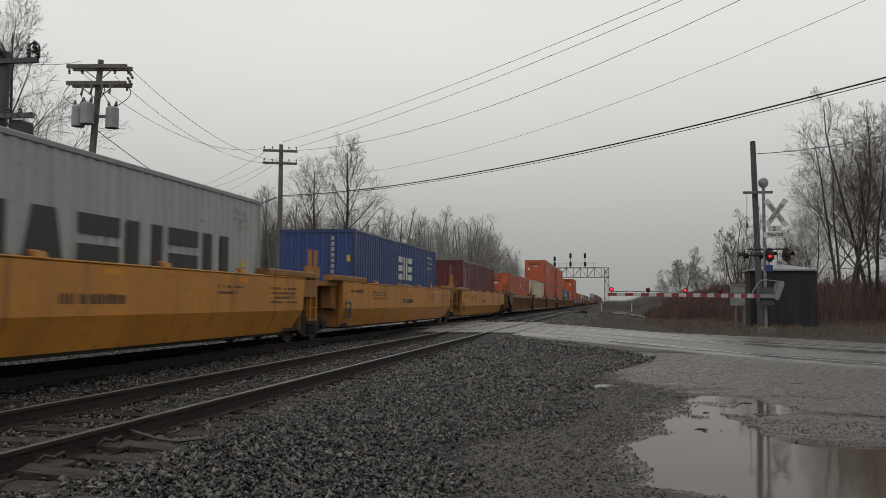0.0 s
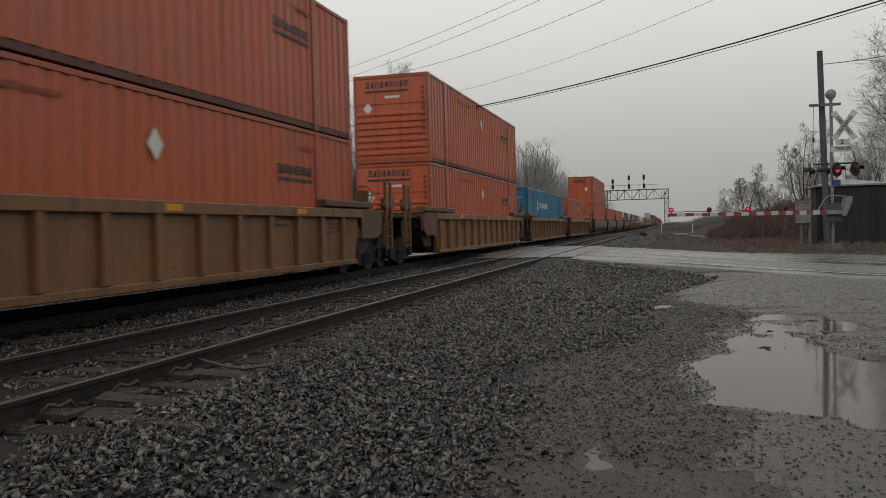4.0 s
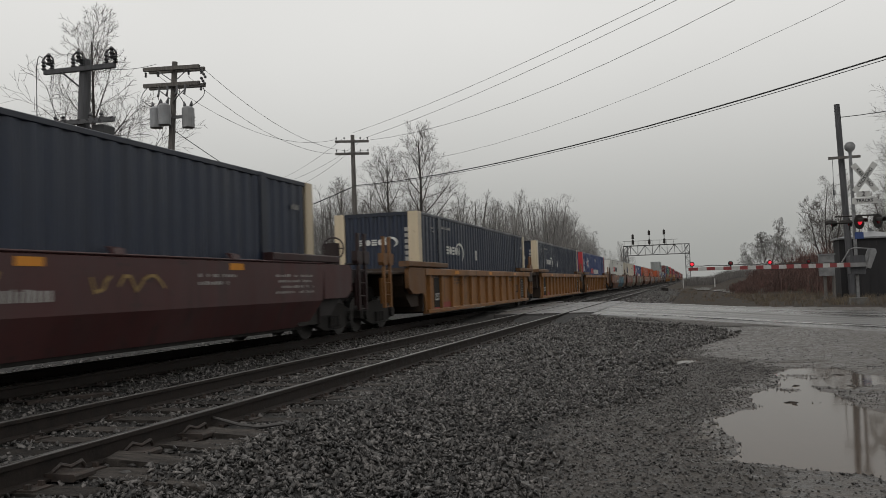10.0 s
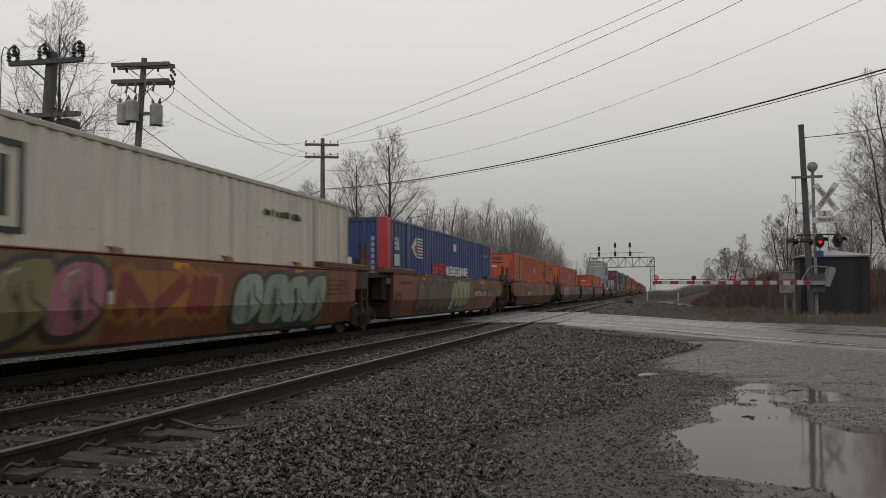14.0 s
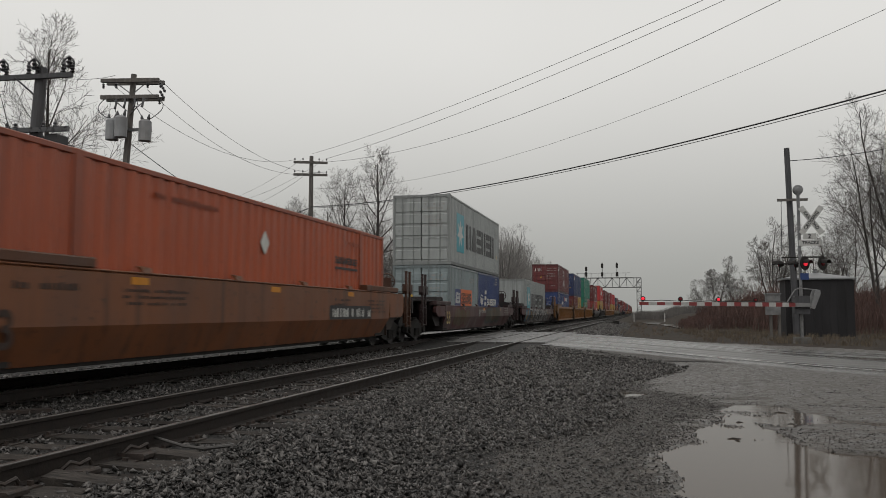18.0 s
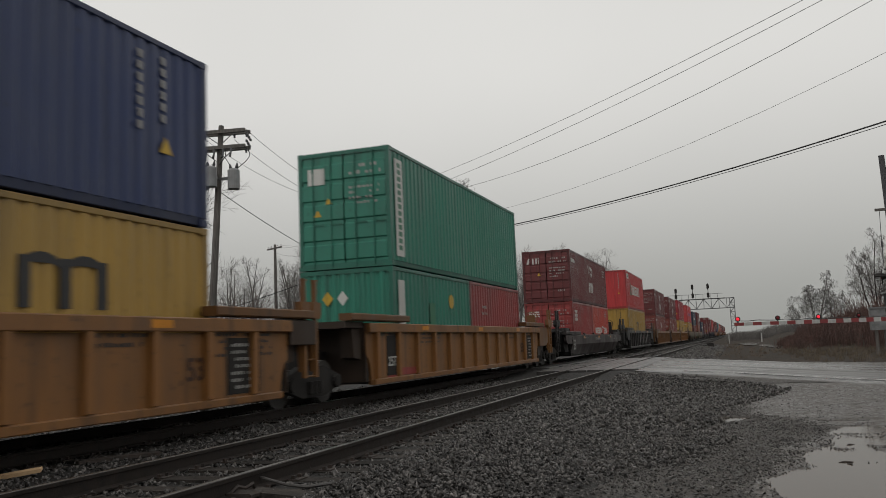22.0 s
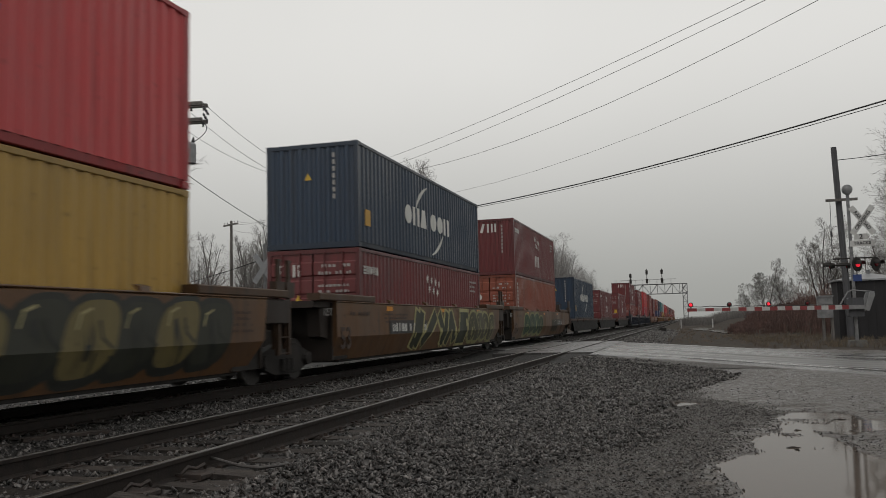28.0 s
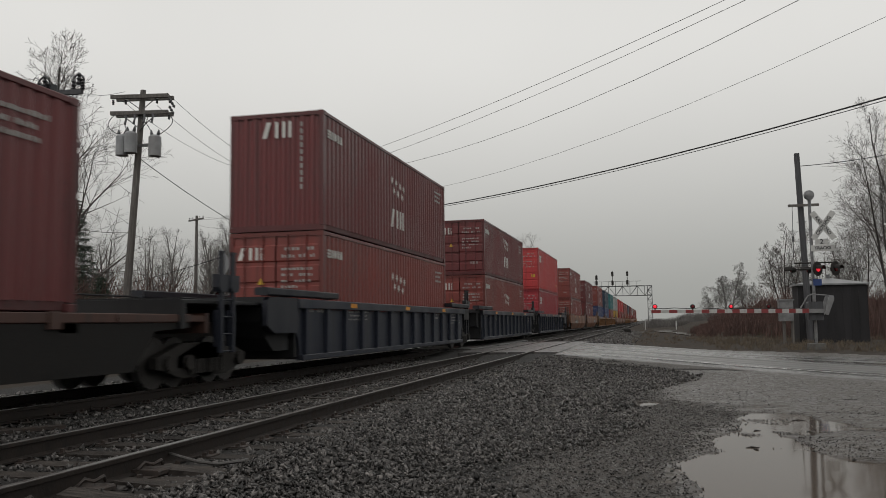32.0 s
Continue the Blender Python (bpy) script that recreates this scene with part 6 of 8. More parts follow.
        side = [((0.02, 0.045, 0.17), blocks(4.0, 1.12, 8.3, 1.62, 4, lean=0.25, gap=0.12, kinds="ppib"))]
        end = D + [(GOLD, [rect(-0.95, -0.6, 1.45, 1.6)]), (CHALK, [rect(-0.9, -0.3, h - 0.6, h - 0.5)])]
    elif name == "arcs":
        side = [(CHALK, blocks(3.55, h - 1.62, 5.7, h - 1.08, 3, gap=0.16, kinds="opt")), (CHALK, blocks(6.0, h - 1.62, 8.2, h - 1.08, 3, gap=0.16, kinds="oop")), (CHALK, arc(6.1, h - 1.3, 1.6, 105, 170, 0.16)),
                (CHALK, arc(5.8, h - 1.4, 1.6, -80, -15, 0.16)), ((0.55, 0.30, 0.02), [rect(0.45, 0.8, 0.55, 0.95)])]
        end = [(FADED, column(0.55, 1.2, h - 0.25, 0.07)), (GOLD, triangle(-0.1, h - 0.9, 0.1))]
    elif name == "rust":
        side = [(FADED, column(0.45, 0.9, h - 0.3, 0.24))]
        end = [(CHALK, disc(-0.5, 1.9, 0.14))] + D[:2]
    return side, end


def marks_mesh(polys, mat, side_x=None, end_y=None):
    """Thin plates that stand a few millimetres proud of a side or an end."""
    s = Shape()
    for p in polys:
        i, k = len(s.v), len(p)
        if side_x is not None:
            s.v += [(side_x - 0.006, u, w) for u, w in p] + [(side_x + 0.004, u, w) for u, w in p]
        else:
            s.v += [(u, end_y + 0.006, w) for u, w in p] + [(u, end_y - 0.004, w) for u, w in p]
        s.f += [tuple(range(i + k, i + 2 * k))] + [(i + a, i + (a + 1) % k, i + k + (a + 1) % k, i + k + a) for a in range(k)]
    return s.mesh("marking", mat)


WORDS = {ORANGE: "orange", CREAM: "cream", SKYBLUE: "bright blue", NAVYBLACK: "blue-black", ROYAL: "royal blue", WHITE: "white", MAROON: "maroon", GREY: "pale grey",
         GREYBLUE: "grey-blue", NAVY: "navy blue", GREEN: "green", RED: "red", YELLOW: "mustard yellow", CRIMSON: "crimson", RUST: "rust orange", SLATE: "dark slate blue",
         TEAL: "teal", SCARLET: "scarlet", OXIDE: "oxide red"}


def container(name, colour, length=12.19, h=2.896, end="front", posts=None):
    """A steel box; its origin is the middle of the bottom of the end that leads."""
    w = 2.59 if length > 13 else 2.44
    m, dark = paint(colour), paint(shade(colour, 0.68))
    mpost = paint(posts) if posts else m
    feet = {6.06: "twenty-foot", 12.19: "forty-foot", 16.15: "fifty-three-foot"}[length]
    c = thing("shipping_container", label=f"{WORDS[colour]} corrugated steel {feet} container riding a rail car", category="container", group="containers on the train")
    inner = [1.98, length - 2.2] if length > 13 else []
    pitch, depth = (0.36, 0.034) if length > 13 else (0.277, 0.036)
    key = (length, h, colour)
    part("frame", shared(("frame", key, posts), lambda: container_frame(length, w, h, dark, inner)), None, c)
    # lower rails coloured darker: rust, plus the shadow in the seam between boxes
    grimy = paint(shade(colour, 0.22 if length > 13 else 0.5), 0.6, 0.7)
    for sx in (-1, 1):
        part("bottom_rail", shared(("rail", key, sx), lambda: bottom_rail(length, w, sx, grimy)), None, c)
    cm = shared(("cast", colour), lambda: casting(dark))
    for y in [-0.004, length - 0.176] + ([q + 0.02 for q in inner] if inner else []):
        for z in (-0.006, h - 0.112):
            part("corner_casting", cm, None, c, at=(w / 2, y, z))
            if y < 1:
                o = part("corner_casting", cm, None, c, at=(-w / 2, y + 0.18, z))
                o.rotation_euler.z = math.pi
    part("roof", shared(("roof", key), lambda: roof_sheet(length, w, h, m)), None, c)
    part("side_panel", shared(("right", key), lambda: corrugated(length - 0.24, 0.14, h - 0.08, w / 2 - 0.012, 1, pitch, depth, m)), None, c, at=(0, 0.12, 0))
    part("side_panel", shared(("left", key), lambda: corrugated(length - 0.24, 0.14, h - 0.08, -w / 2 + 0.012, -1, pitch, depth, m)), None, c, at=(0, 0.12, 0))
    if posts:
        for y in (0.0, length - 0.3):
            for sx in (-1, 1):
                a, b = sorted((sx * (w / 2 + 0.008), sx * (w / 2 - 0.30)))
                part("corner_post", shared(("post", posts, sx, y > 1), lambda: Shape().slab(a, b, y - 0.008, y + 0.308, 0.0, h + 0.004).mesh("corner_post", mpost)), None, c, f"{'red' if posts[0] > 2 * posts[1] else 'cream'} painted corner post")
    if end == "doors":
        for sx in (-1, 1):
            d = part("door", shared(("door", key), lambda: door_leaf(w, h, m)), None, c)
            d.location = (-w / 2 + 0.10, 0, 0) if sx < 0 else (0.01, 0, 0)
            for bx in (0.30, 0.78):
                part("lock_rod", shared(("rod", h, colour), lambda: Shape().tube([(0, -0.012, 0.06), (0, -0.012, h - 0.06)], 0.017, 6).box(-0.03, 0.03, -0.025, 0.01, 0.5, 0.58)
                                        .box(-0.03, 0.03, -0.025, 0.01, h - 0.5, h - 0.42).box(-0.02, 0.30, -0.035, -0.02, 1.08, 1.11).mesh("lock_rod", dark)), None, d, at=(bx, 0, 0))
        part("end_wall", shared(("back", key), lambda: end_fold(w, h, False, m, 1)), None, c, at=(0, length - 0.06, 0))
    else:
        part("end_wall", shared(("front", key, end), lambda: end_fold(w, h, end == "ribs", m, -1)), None, c)
        part("end_wall", shared(("back", key), lambda: end_fold(w, h, False, m, 1)), None, c, at=(0, length - 0.06, 0))
    side, face = livery(name, length, h)
    for i, (col, polys) in enumerate(side):
        part("marking", shared(("side", name, length, h, i), lambda: marks_mesh(polys, paint(col, 0.5, 0.2), side_x=w / 2 - 0.008)), None, c, "painted marking on the long side", at=(0.002 * i, 0, 0), kind="stuff")
    for i, (col, polys) in enumerate(face):
        part("marking", shared(("face", name, length, h, i), lambda: marks_mesh(polys, paint(col, 0.5, 0.2), end_y=0.0 if end != "front" else 0.008)), None, c, "painted marking on the end", at=(0, -0.002 * i, 0), kind="stuff")
    return c


# ---- the train: cars ----
HALF, TOP, BREAK, SILL = 1.50, 1.58, 0.83, 0.33


def wheel_mesh():
    s = Shape()
    s.tube([(-0.07, 0, 0), (0.07, 0, 0)], 0.42, 20)
    s.tube([(0.07, 0, 0), (0.075, 0, 0)], 0.34, 16)
    s.tube([(0.06, 0, 0), (0.13, 0, 0)], 0.11, 10)
    me = s.mesh("wheel", M_WHEEL)
    me.materials.append(M_TREAD)
    for q in range(20):
        me.polygons[q].material_index = 1
    return me


def truck(parent, y):
    """A two-axle truck: cast side frames, wheels, springs."""
    def frame_mesh():
        s = Shape()
        for sx in (-1, 1):
            a, b = sorted((sx * 0.93, sx * 1.08))
            s.prism_x([(-1.18, 0.34), (-0.95, 0.30), (-0.45, 0.16), (0.45, 0.16), (0.95, 0.30), (1.18, 0.34), (1.18, 0.52), (0.85, 0.62), (0.45, 0.74), (-0.45, 0.74), (-0.85, 0.62), (-1.18, 0.52)], a, b)
            for yy in (-0.18, 0.0, 0.18):
                s.tube([(sx * 1.10, yy, 0.22), (sx * 1.10, yy, 0.46)], 0.065, 8)
            for yy in (-0.89, 0.89):
                s.tube([(sx * 0.95, yy, 0.42), (sx * 1.16, yy, 0.42)], 0.13, 10)
        s.box(-1.0, 1.0, -0.22, 0.22, 0.42, 0.68)
        return s.mesh("side_frame", M_BLACK)
    t = part("truck", shared("truck", frame_mesh), None, parent, "black cast steel wheel truck", at=(0, y, 0))
    for yy in (-0.89, 0.89):
        for sx in (-0.76, 0.76):
            o = part("wheel", shared("wheel", wheel_mesh), None, t, at=(sx, yy, 0.422))
            o.rotation_euler.z = 0 if sx > 0 else math.pi
        part("axle", shared("axle", lambda: Shape().tube([(-0.8, 0, 0), (0.8, 0, 0)], 0.085, 8).mesh("axle", M_BLACK)), None, t, at=(0, yy, 0.422))
    return t


def on_side(u, z):
    """A point on the outer skin of a smooth-sided car."""
    return HALF + 0.006 if z >= BREAK else HALF + 0.006 - (BREAK - z) * 0.2 / (BREAK - SILL)


def skin_marks(polys, mat, name="marking", flat=None):
    """Paint on the car's side: polygons in u, z, split where the side bends."""
    s = Shape()

    def half(p, up):
        out = []
        for i, (a, b) in enumerate(zip(p, p[1:] + p[:1])):
            ia, ib = (a[1] >= BREAK) == up, (b[1] >= BREAK) == up
            if ia:
                out.append(a)
            if ia != ib:
                f = (BREAK - a[1]) / (b[1] - a[1])
                out.append((a[0] + (b[0] - a[0]) * f, BREAK))
        return out
    for k, p in enumerate(polys):
        lift = 0.0007 * (k % 5)
        for q in ([p] if flat is not None else [half(p, True), half(p, False)]):
            if len(q) > 2:
                s.quad(*[((flat if flat is not None else on_side(u, z)) + lift, u, z) for u, z in q])
    return s.mesh(name, mat)


def stroke(points, w):
    """A polyline of width w as four-cornered pieces, with its joints covered."""
    out = []
    for (a, b), (c, d) in zip(points, points[1:]):
        ln = math.hypot(c - a, d - b) + 1e-6
        ex, ez = (c - a) / ln * w * 0.35, (d - b) / ln * w * 0.35
        nx, nz = -(d - b) / ln * w / 2, (c - a) / ln * w / 2
        out.append([(a - ex + nx, b - ez + nz), (a - ex - nx, b - ez - nz), (c + ex - nx, d + ez - nz), (c + ex + nx, d + ez + nz)])
    return out


BARS = ((0.08, 0, 0.08, 1), (0.5, 0, 0.5, 1), (0.85, 0, 0.85, 1), (0.08, 0.94, 0.85, 0.94), (0.08, 0.06, 0.85, 0.06), (0.08, 0.52, 0.8, 0.52), (0.85, 0.98, 0.12, 0.04), (0.12, 0.98, 0.85, 0.04))
COMBOS = ((0, 2), (0, 1, 2), (7, 2), (0, 6), (3, 4, 5), (1, 2), (0, 7), (6,))


def scrawl(u0, u1, z0, z1, n, seed, style, top):
    """Layers of abstract spray paint: outline, fill, second fill, inner lines, accents. style: bubble, pillar or thin."""
    rng = random.Random(seed)
    w, h = (u1 - u0) / n, z1 - z0
    line, fill, second, detail, accent, last = [], [], [], [], [], -1
    for i in range(n):
        c = u0 + (i + 0.5) * w
        if style == "bubble":
            m, pw = (z0 + z1) / 2 + rng.uniform(-0.05, 0.05) * h, rng.uniform(0.55, 0.75)
            bumps = [rng.uniform(0.86, 1.14) for _ in range(6)]
            ring = []
            for k in range(24):
                a = 2 * math.pi * k / 24
                f = bumps[k // 4] * (1 - (k % 4) / 4) + bumps[(k // 4 + 1) % 6] * (k % 4) / 4
                ca, sa = math.cos(a), math.sin(a)
                ring.append((f * math.copysign(abs(ca) ** pw, ca), f * math.copysign(abs(sa) ** pw, sa)))
            at = lambda k, grow=0.0: [(c + x * (w * 0.52 * k + grow) + 0.12 * y * h, m + y * (h * 0.43 * k + grow)) for x, y in ring]
            line.append(at(1.0, 0.085))
            (second if i % 2 else fill).append(at(1.0))
            hole = [(c + 0.10 * w * x - 0.04 * w, m + rng.choice((0.12, -0.14)) * h + 0.09 * h * y) for x, y in ring[::2]]
            detail.append(hole)
            accent += stroke([(c - 0.30 * w, m + 0.12 * h), (c - 0.22 * w, m + 0.28 * h), (c - 0.02 * w, m + 0.34 * h)], 0.035)
            detail += stroke([(c + 0.05 * w, m - 0.46 * h), (c + 0.08 * w, m - 0.16 * h)], 0.05) + stroke([(c + 0.42 * w, m - 0.1 * h), (c + 0.2 * w, m + 0.02 * h), (c + 0.16 * w, m + 0.2 * h)], 0.045)
            shade_side = [(c + x * w * 0.5 + 0.12 * y * h, m + y * h * 0.42) for x, y in ring[13:23]]
            detail += stroke(shade_side, 0.05)
        elif style == "pillar":
            g = rng.choice([q for q in range(len(COMBOS)) if q != last])
            last = g
            t = min(w * 0.30, 0.36)
            for b in COMBOS[g]:
                x0, y0, x1, y1 = BARS[b]
                pts = [(u0 + (i + 0.06 + 0.80 * x) * w + 0.22 * h * (y - 0.5), z0 + t * 0.55 + (h - t * 1.1) * y) for x, y in ((x0, y0), (x1, y1))]
                fill += stroke(pts, t)
                line += stroke(pts, t + 0.24)
            if rng.random() < 0.6:
                q, r = (c + rng.uniform(-0.3, 0.3) * w, z0 + rng.uniform(0.25, 0.75) * h), rng.uniform(0.06, 0.12)
                accent.append([(q[0] + r * math.cos(a), q[1] + 1.4 * r * math.sin(a)) for a in np.linspace(0, 6.28, 13)[:-1]])
        else:
            pts, x, y = [], c - 0.4 * w, z0 + rng.uniform(0.2, 0.8) * h
            for k in range(5):
                pts.append((x, y))
                x, y = x + w * rng.uniform(0.08, 0.3), z0 + rng.uniform(0.05, 0.95) * h
            fill += stroke(pts, 0.045)
    keep = lambda polys: [[(u, min(max(z, SILL + 0.01), top - 0.005)) for u, z in p] for p in polys]
    return [keep(q) for q in (line, fill, second, detail, accent)]


def well_car(kind, colour, trucks, extras=(), place=2, label=""):
    """An articulated well unit centred on y = 0. kind: smooth or ribbed sides."""
    m = paint(colour, 0.5, 0.5 if colour == C_YELLOW else 0.8)
    words = label or {C_YELLOW: "bright yellow", C_BROWN: "weathered brown-orange", C_MAROON: "dark maroon", C_AMBER: "dirty amber yellow", C_DARK: "dark grey", C_SOOT: "soot-blackened maroon", C_OCHRE: "dirty ochre yellow", C_BLUE: "black and blue", C_MUD: "muddy ochre"}[colour]
    c = thing("well_car", label=f"{words} {kind}-sided double-stack well car on rails", category="rail car", group="cars of the train")
    L, R = -8.14, 8.14
    plain = extras in (SCRAWLS["swirl"], SCRAWLS["bold"])
    # some cars have lower sides than the rest
    top = 1.26 if plain or colour == C_SOOT else TOP
    key = (kind, colour, top)

    def smooth_side(sx):
        s = Shape()
        prof = [(HALF - 0.2, SILL), (HALF, BREAK), (HALF, top - 0.02), (HALF - 0.02, top), (HALF - 0.10, top), (HALF - 0.10, BREAK), (HALF - 0.26, SILL + 0.02)]
        n = len(prof)
        i = len(s.v)
        for (x, z) in prof:
            cut = 0.0 if z > 1.0 else 0.05 * (1.0 - (z - SILL) / (1.0 - SILL))
            s.v.append((sx * x, L + cut, z))
        for (x, z) in prof:
            cut = 0.0 if z > 1.0 else 0.5 * (1.0 - (z - SILL) / (1.0 - SILL))
            s.v.append((sx * x, R - cut, z))
        s.f += [(i + a, i + (a + 1) % n, i + n + (a + 1) % n, i + n + a) if sx < 0 else (i + a, i + n + a, i + n + (a + 1) % n, i + (a + 1) % n) for a in range(n)]
        s.f += [tuple(range(i, i + n)), tuple(range(i + 2 * n - 1, i + n - 1, -1))]
        a, b = sorted((sx * (HALF + 0.012), sx * (HALF - 0.20)))
        s.slab(a, b, L, R, top - 0.002, top + 0.03)
        return s.mesh("well_side", m)

    def ribbed_side(sx):
        s = Shape()
        a, b = sorted((sx * 1.40, sx * 1.34))
        s.box(a, b, L + 0.7, R - 0.7, 0.30, 1.36)
        s.prism_x([(L, 0.90), (L + 0.10, 0.84), (L + 0.19, 0.70), (L + 0.24, 0.52), (L + 0.26, 0.30), (L + 0.75, 0.30), (L + 0.75, 1.40), (L, 1.40)], a, b)
        s.prism_x([(R, 0.90), (R, 1.40), (R - 0.75, 1.40), (R - 0.75, 0.30), (R - 0.26, 0.30), (R - 0.24, 0.52), (R - 0.19, 0.70), (R - 0.10, 0.84)], a, b)
        a, b = sorted((sx * 1.51, sx * 1.34))
        s.slab(a, b, L, R, 1.37, 1.57, 0.015)
        a, b = sorted((sx * 1.47, sx * 1.30))
        s.slab(a, b, L + 0.30, R - 0.30, 0.26, 0.38, 0.015)
        return s.mesh("well_side", m)

    side = smooth_side if kind == "smooth" else ribbed_side
    part("well_side", shared(("side+", key), lambda: side(1)), None, c)
    part("well_side", shared(("side-", key), lambda: side(-1)), None, c)
    if kind == "ribbed":
        rib = shared(("rib", key), lambda: Shape().prism_y([(1.40, 0.37), (1.49, 0.40), (1.50, 1.38), (1.40, 1.38)], -0.07, 0.07).mesh("rib", m))
        y = L + 0.48
        while y < R - 0.4:
            part("rib", rib, None, c, at=(0, y, 0))
            y += 1.22
    else:
        lug = shared(("lug", key), lambda: Shape().prism_y([(1.46, top + 0.03), (1.52, top + 0.02), (1.50, top + 0.10), (1.38, top + 0.13)], -0.12, 0.12).mesh("guide_lug", m))
        for y in (-4.6, -1.6, 1.6, 4.6):
            part("guide_lug", lug, None, c, at=(0, y, 0))

    for sg, ya, yb in ((-1, -9.65 if place in (0, 1) else -9.02, -7.3 if plain else -5.85), (1, 7.3 if plain else 5.90, 8.92)):
        for sx in (-1, 1):
            xa, xb = sorted((sx * (HALF + 0.02), sx * 1.22))
            part("raised_edge", shared(("edge", key, ya, sx), lambda: Shape().slab(xa, xb, ya, yb, top + 0.03, top + 0.18, 0.02).mesh("raised_edge", paint(shade(colour, 0.52), 0.55, 0.6))), None, c)
    pmat = paint(tuple((0.5 if colour == C_YELLOW else 0.12) * q + 0.006 for q in colour), 0.65, 0.5)
    pieces = (("end_deck", lambda: Shape().slab(-1.36, 1.36, 0.05, 0.95, 1.46, 1.60)), ("draft_sill", lambda: Shape().slab(-0.45, 0.45, -0.2, 1.25, 0.66, 1.015, 0.03)),
              ("bulkhead", lambda: Shape().slab(-1.39, 1.39, 0.0, 0.05, 0.34, 1.575)), ("end_bracket", lambda: Shape().prism_x([(0.05, 0.8), (0.42, 0.86), (0.5, 1.45), (0.05, 1.50)], 1.0, 1.29)),
              ("end_bracket", lambda: Shape().prism_x([(0.05, 0.8), (0.42, 0.86), (0.5, 1.45), (0.05, 1.50)], -1.29, -1.0)), ("side_plate", lambda: Shape().slab(1.36, 1.47, 0.06, 0.98, 1.14, 1.58)),
              ("grab_iron", lambda: Shape().tube([(1.31, 0.1, 1.2), (1.36, 0.1, 1.2), (1.36, 0.48, 1.2), (1.31, 0.48, 1.2)], 0.014, 6)),
              ("brake_hose", lambda: Shape().tube([(0.35, 0.9, 0.95), (0.42, 1.3, 0.7), (0.3, 1.6, 0.62)], 0.03, 6)))
    for sg in (-1, 1):
        for j, (nm, build) in enumerate(pieces):
            me = shared((nm, j, key), lambda: build().mesh(nm, M_BLACK if nm in ("draft_sill", "brake_hose") else pmat))
            o = part(nm, me, None, c, at=(0, sg * 8.09, 0))
            o.rotation_euler.z = 0 if sg > 0 else math.pi

    def ladder(y, tone):
        """Two posts with bent tops, and four rungs between them."""
        post = shared(("ladder_post", tone), lambda: Shape().prism_x([(-0.045, 0.55), (0.045, 0.55), (0.045, 2.27), (0.10, 2.34), (-0.06, 2.34), (-0.045, 2.27)], 1.36, 1.43)
                      .prism_x([(-0.10, 1.62), (0.12, 1.62), (0.17, 1.70), (0.17, 1.92), (-0.15, 1.92), (-0.15, 1.70)], 1.30, 1.45).prism_x([(-0.06, 0.66), (0.06, 0.66), (0.14, 1.30), (-0.12, 1.30)], 1.30, 1.37).mesh("ladder_post", paint(tone, 0.55, 0.5)))
        rung = shared(("rung", tone), lambda: Shape().tube([(1.40, 0, 0), (1.40, 0.42, 0)], 0.014, 6).mesh("rung", paint(tone, 0.55, 0.5)))
        first = part("ladder_post", post, None, c, at=(0, y, 0))
        part("ladder_post", post, None, c, at=(0, y + 0.42, 0))
        for z in (0.58, 0.88, 1.18, 1.48):
            part("rung", rung, None, first, at=(0, 0, z))

    if place in (1, 2):
        ladder(8.75, shade(colour, 0.75 if colour in (C_YELLOW, C_OCHRE, C_AMBER) else 0.30))
    # added black plates: the arches read dark and the box's corners stay hidden
    for y in (-8.14, 7.19):
        part("guard_plate", shared("arch_fill", lambda: Shape().slab(1.312, 1.335, 0, 0.95, 0.34, 1.3, 0.004).mesh("guard_plate", M_BLACK)), None, c, at=(0, y, 0))

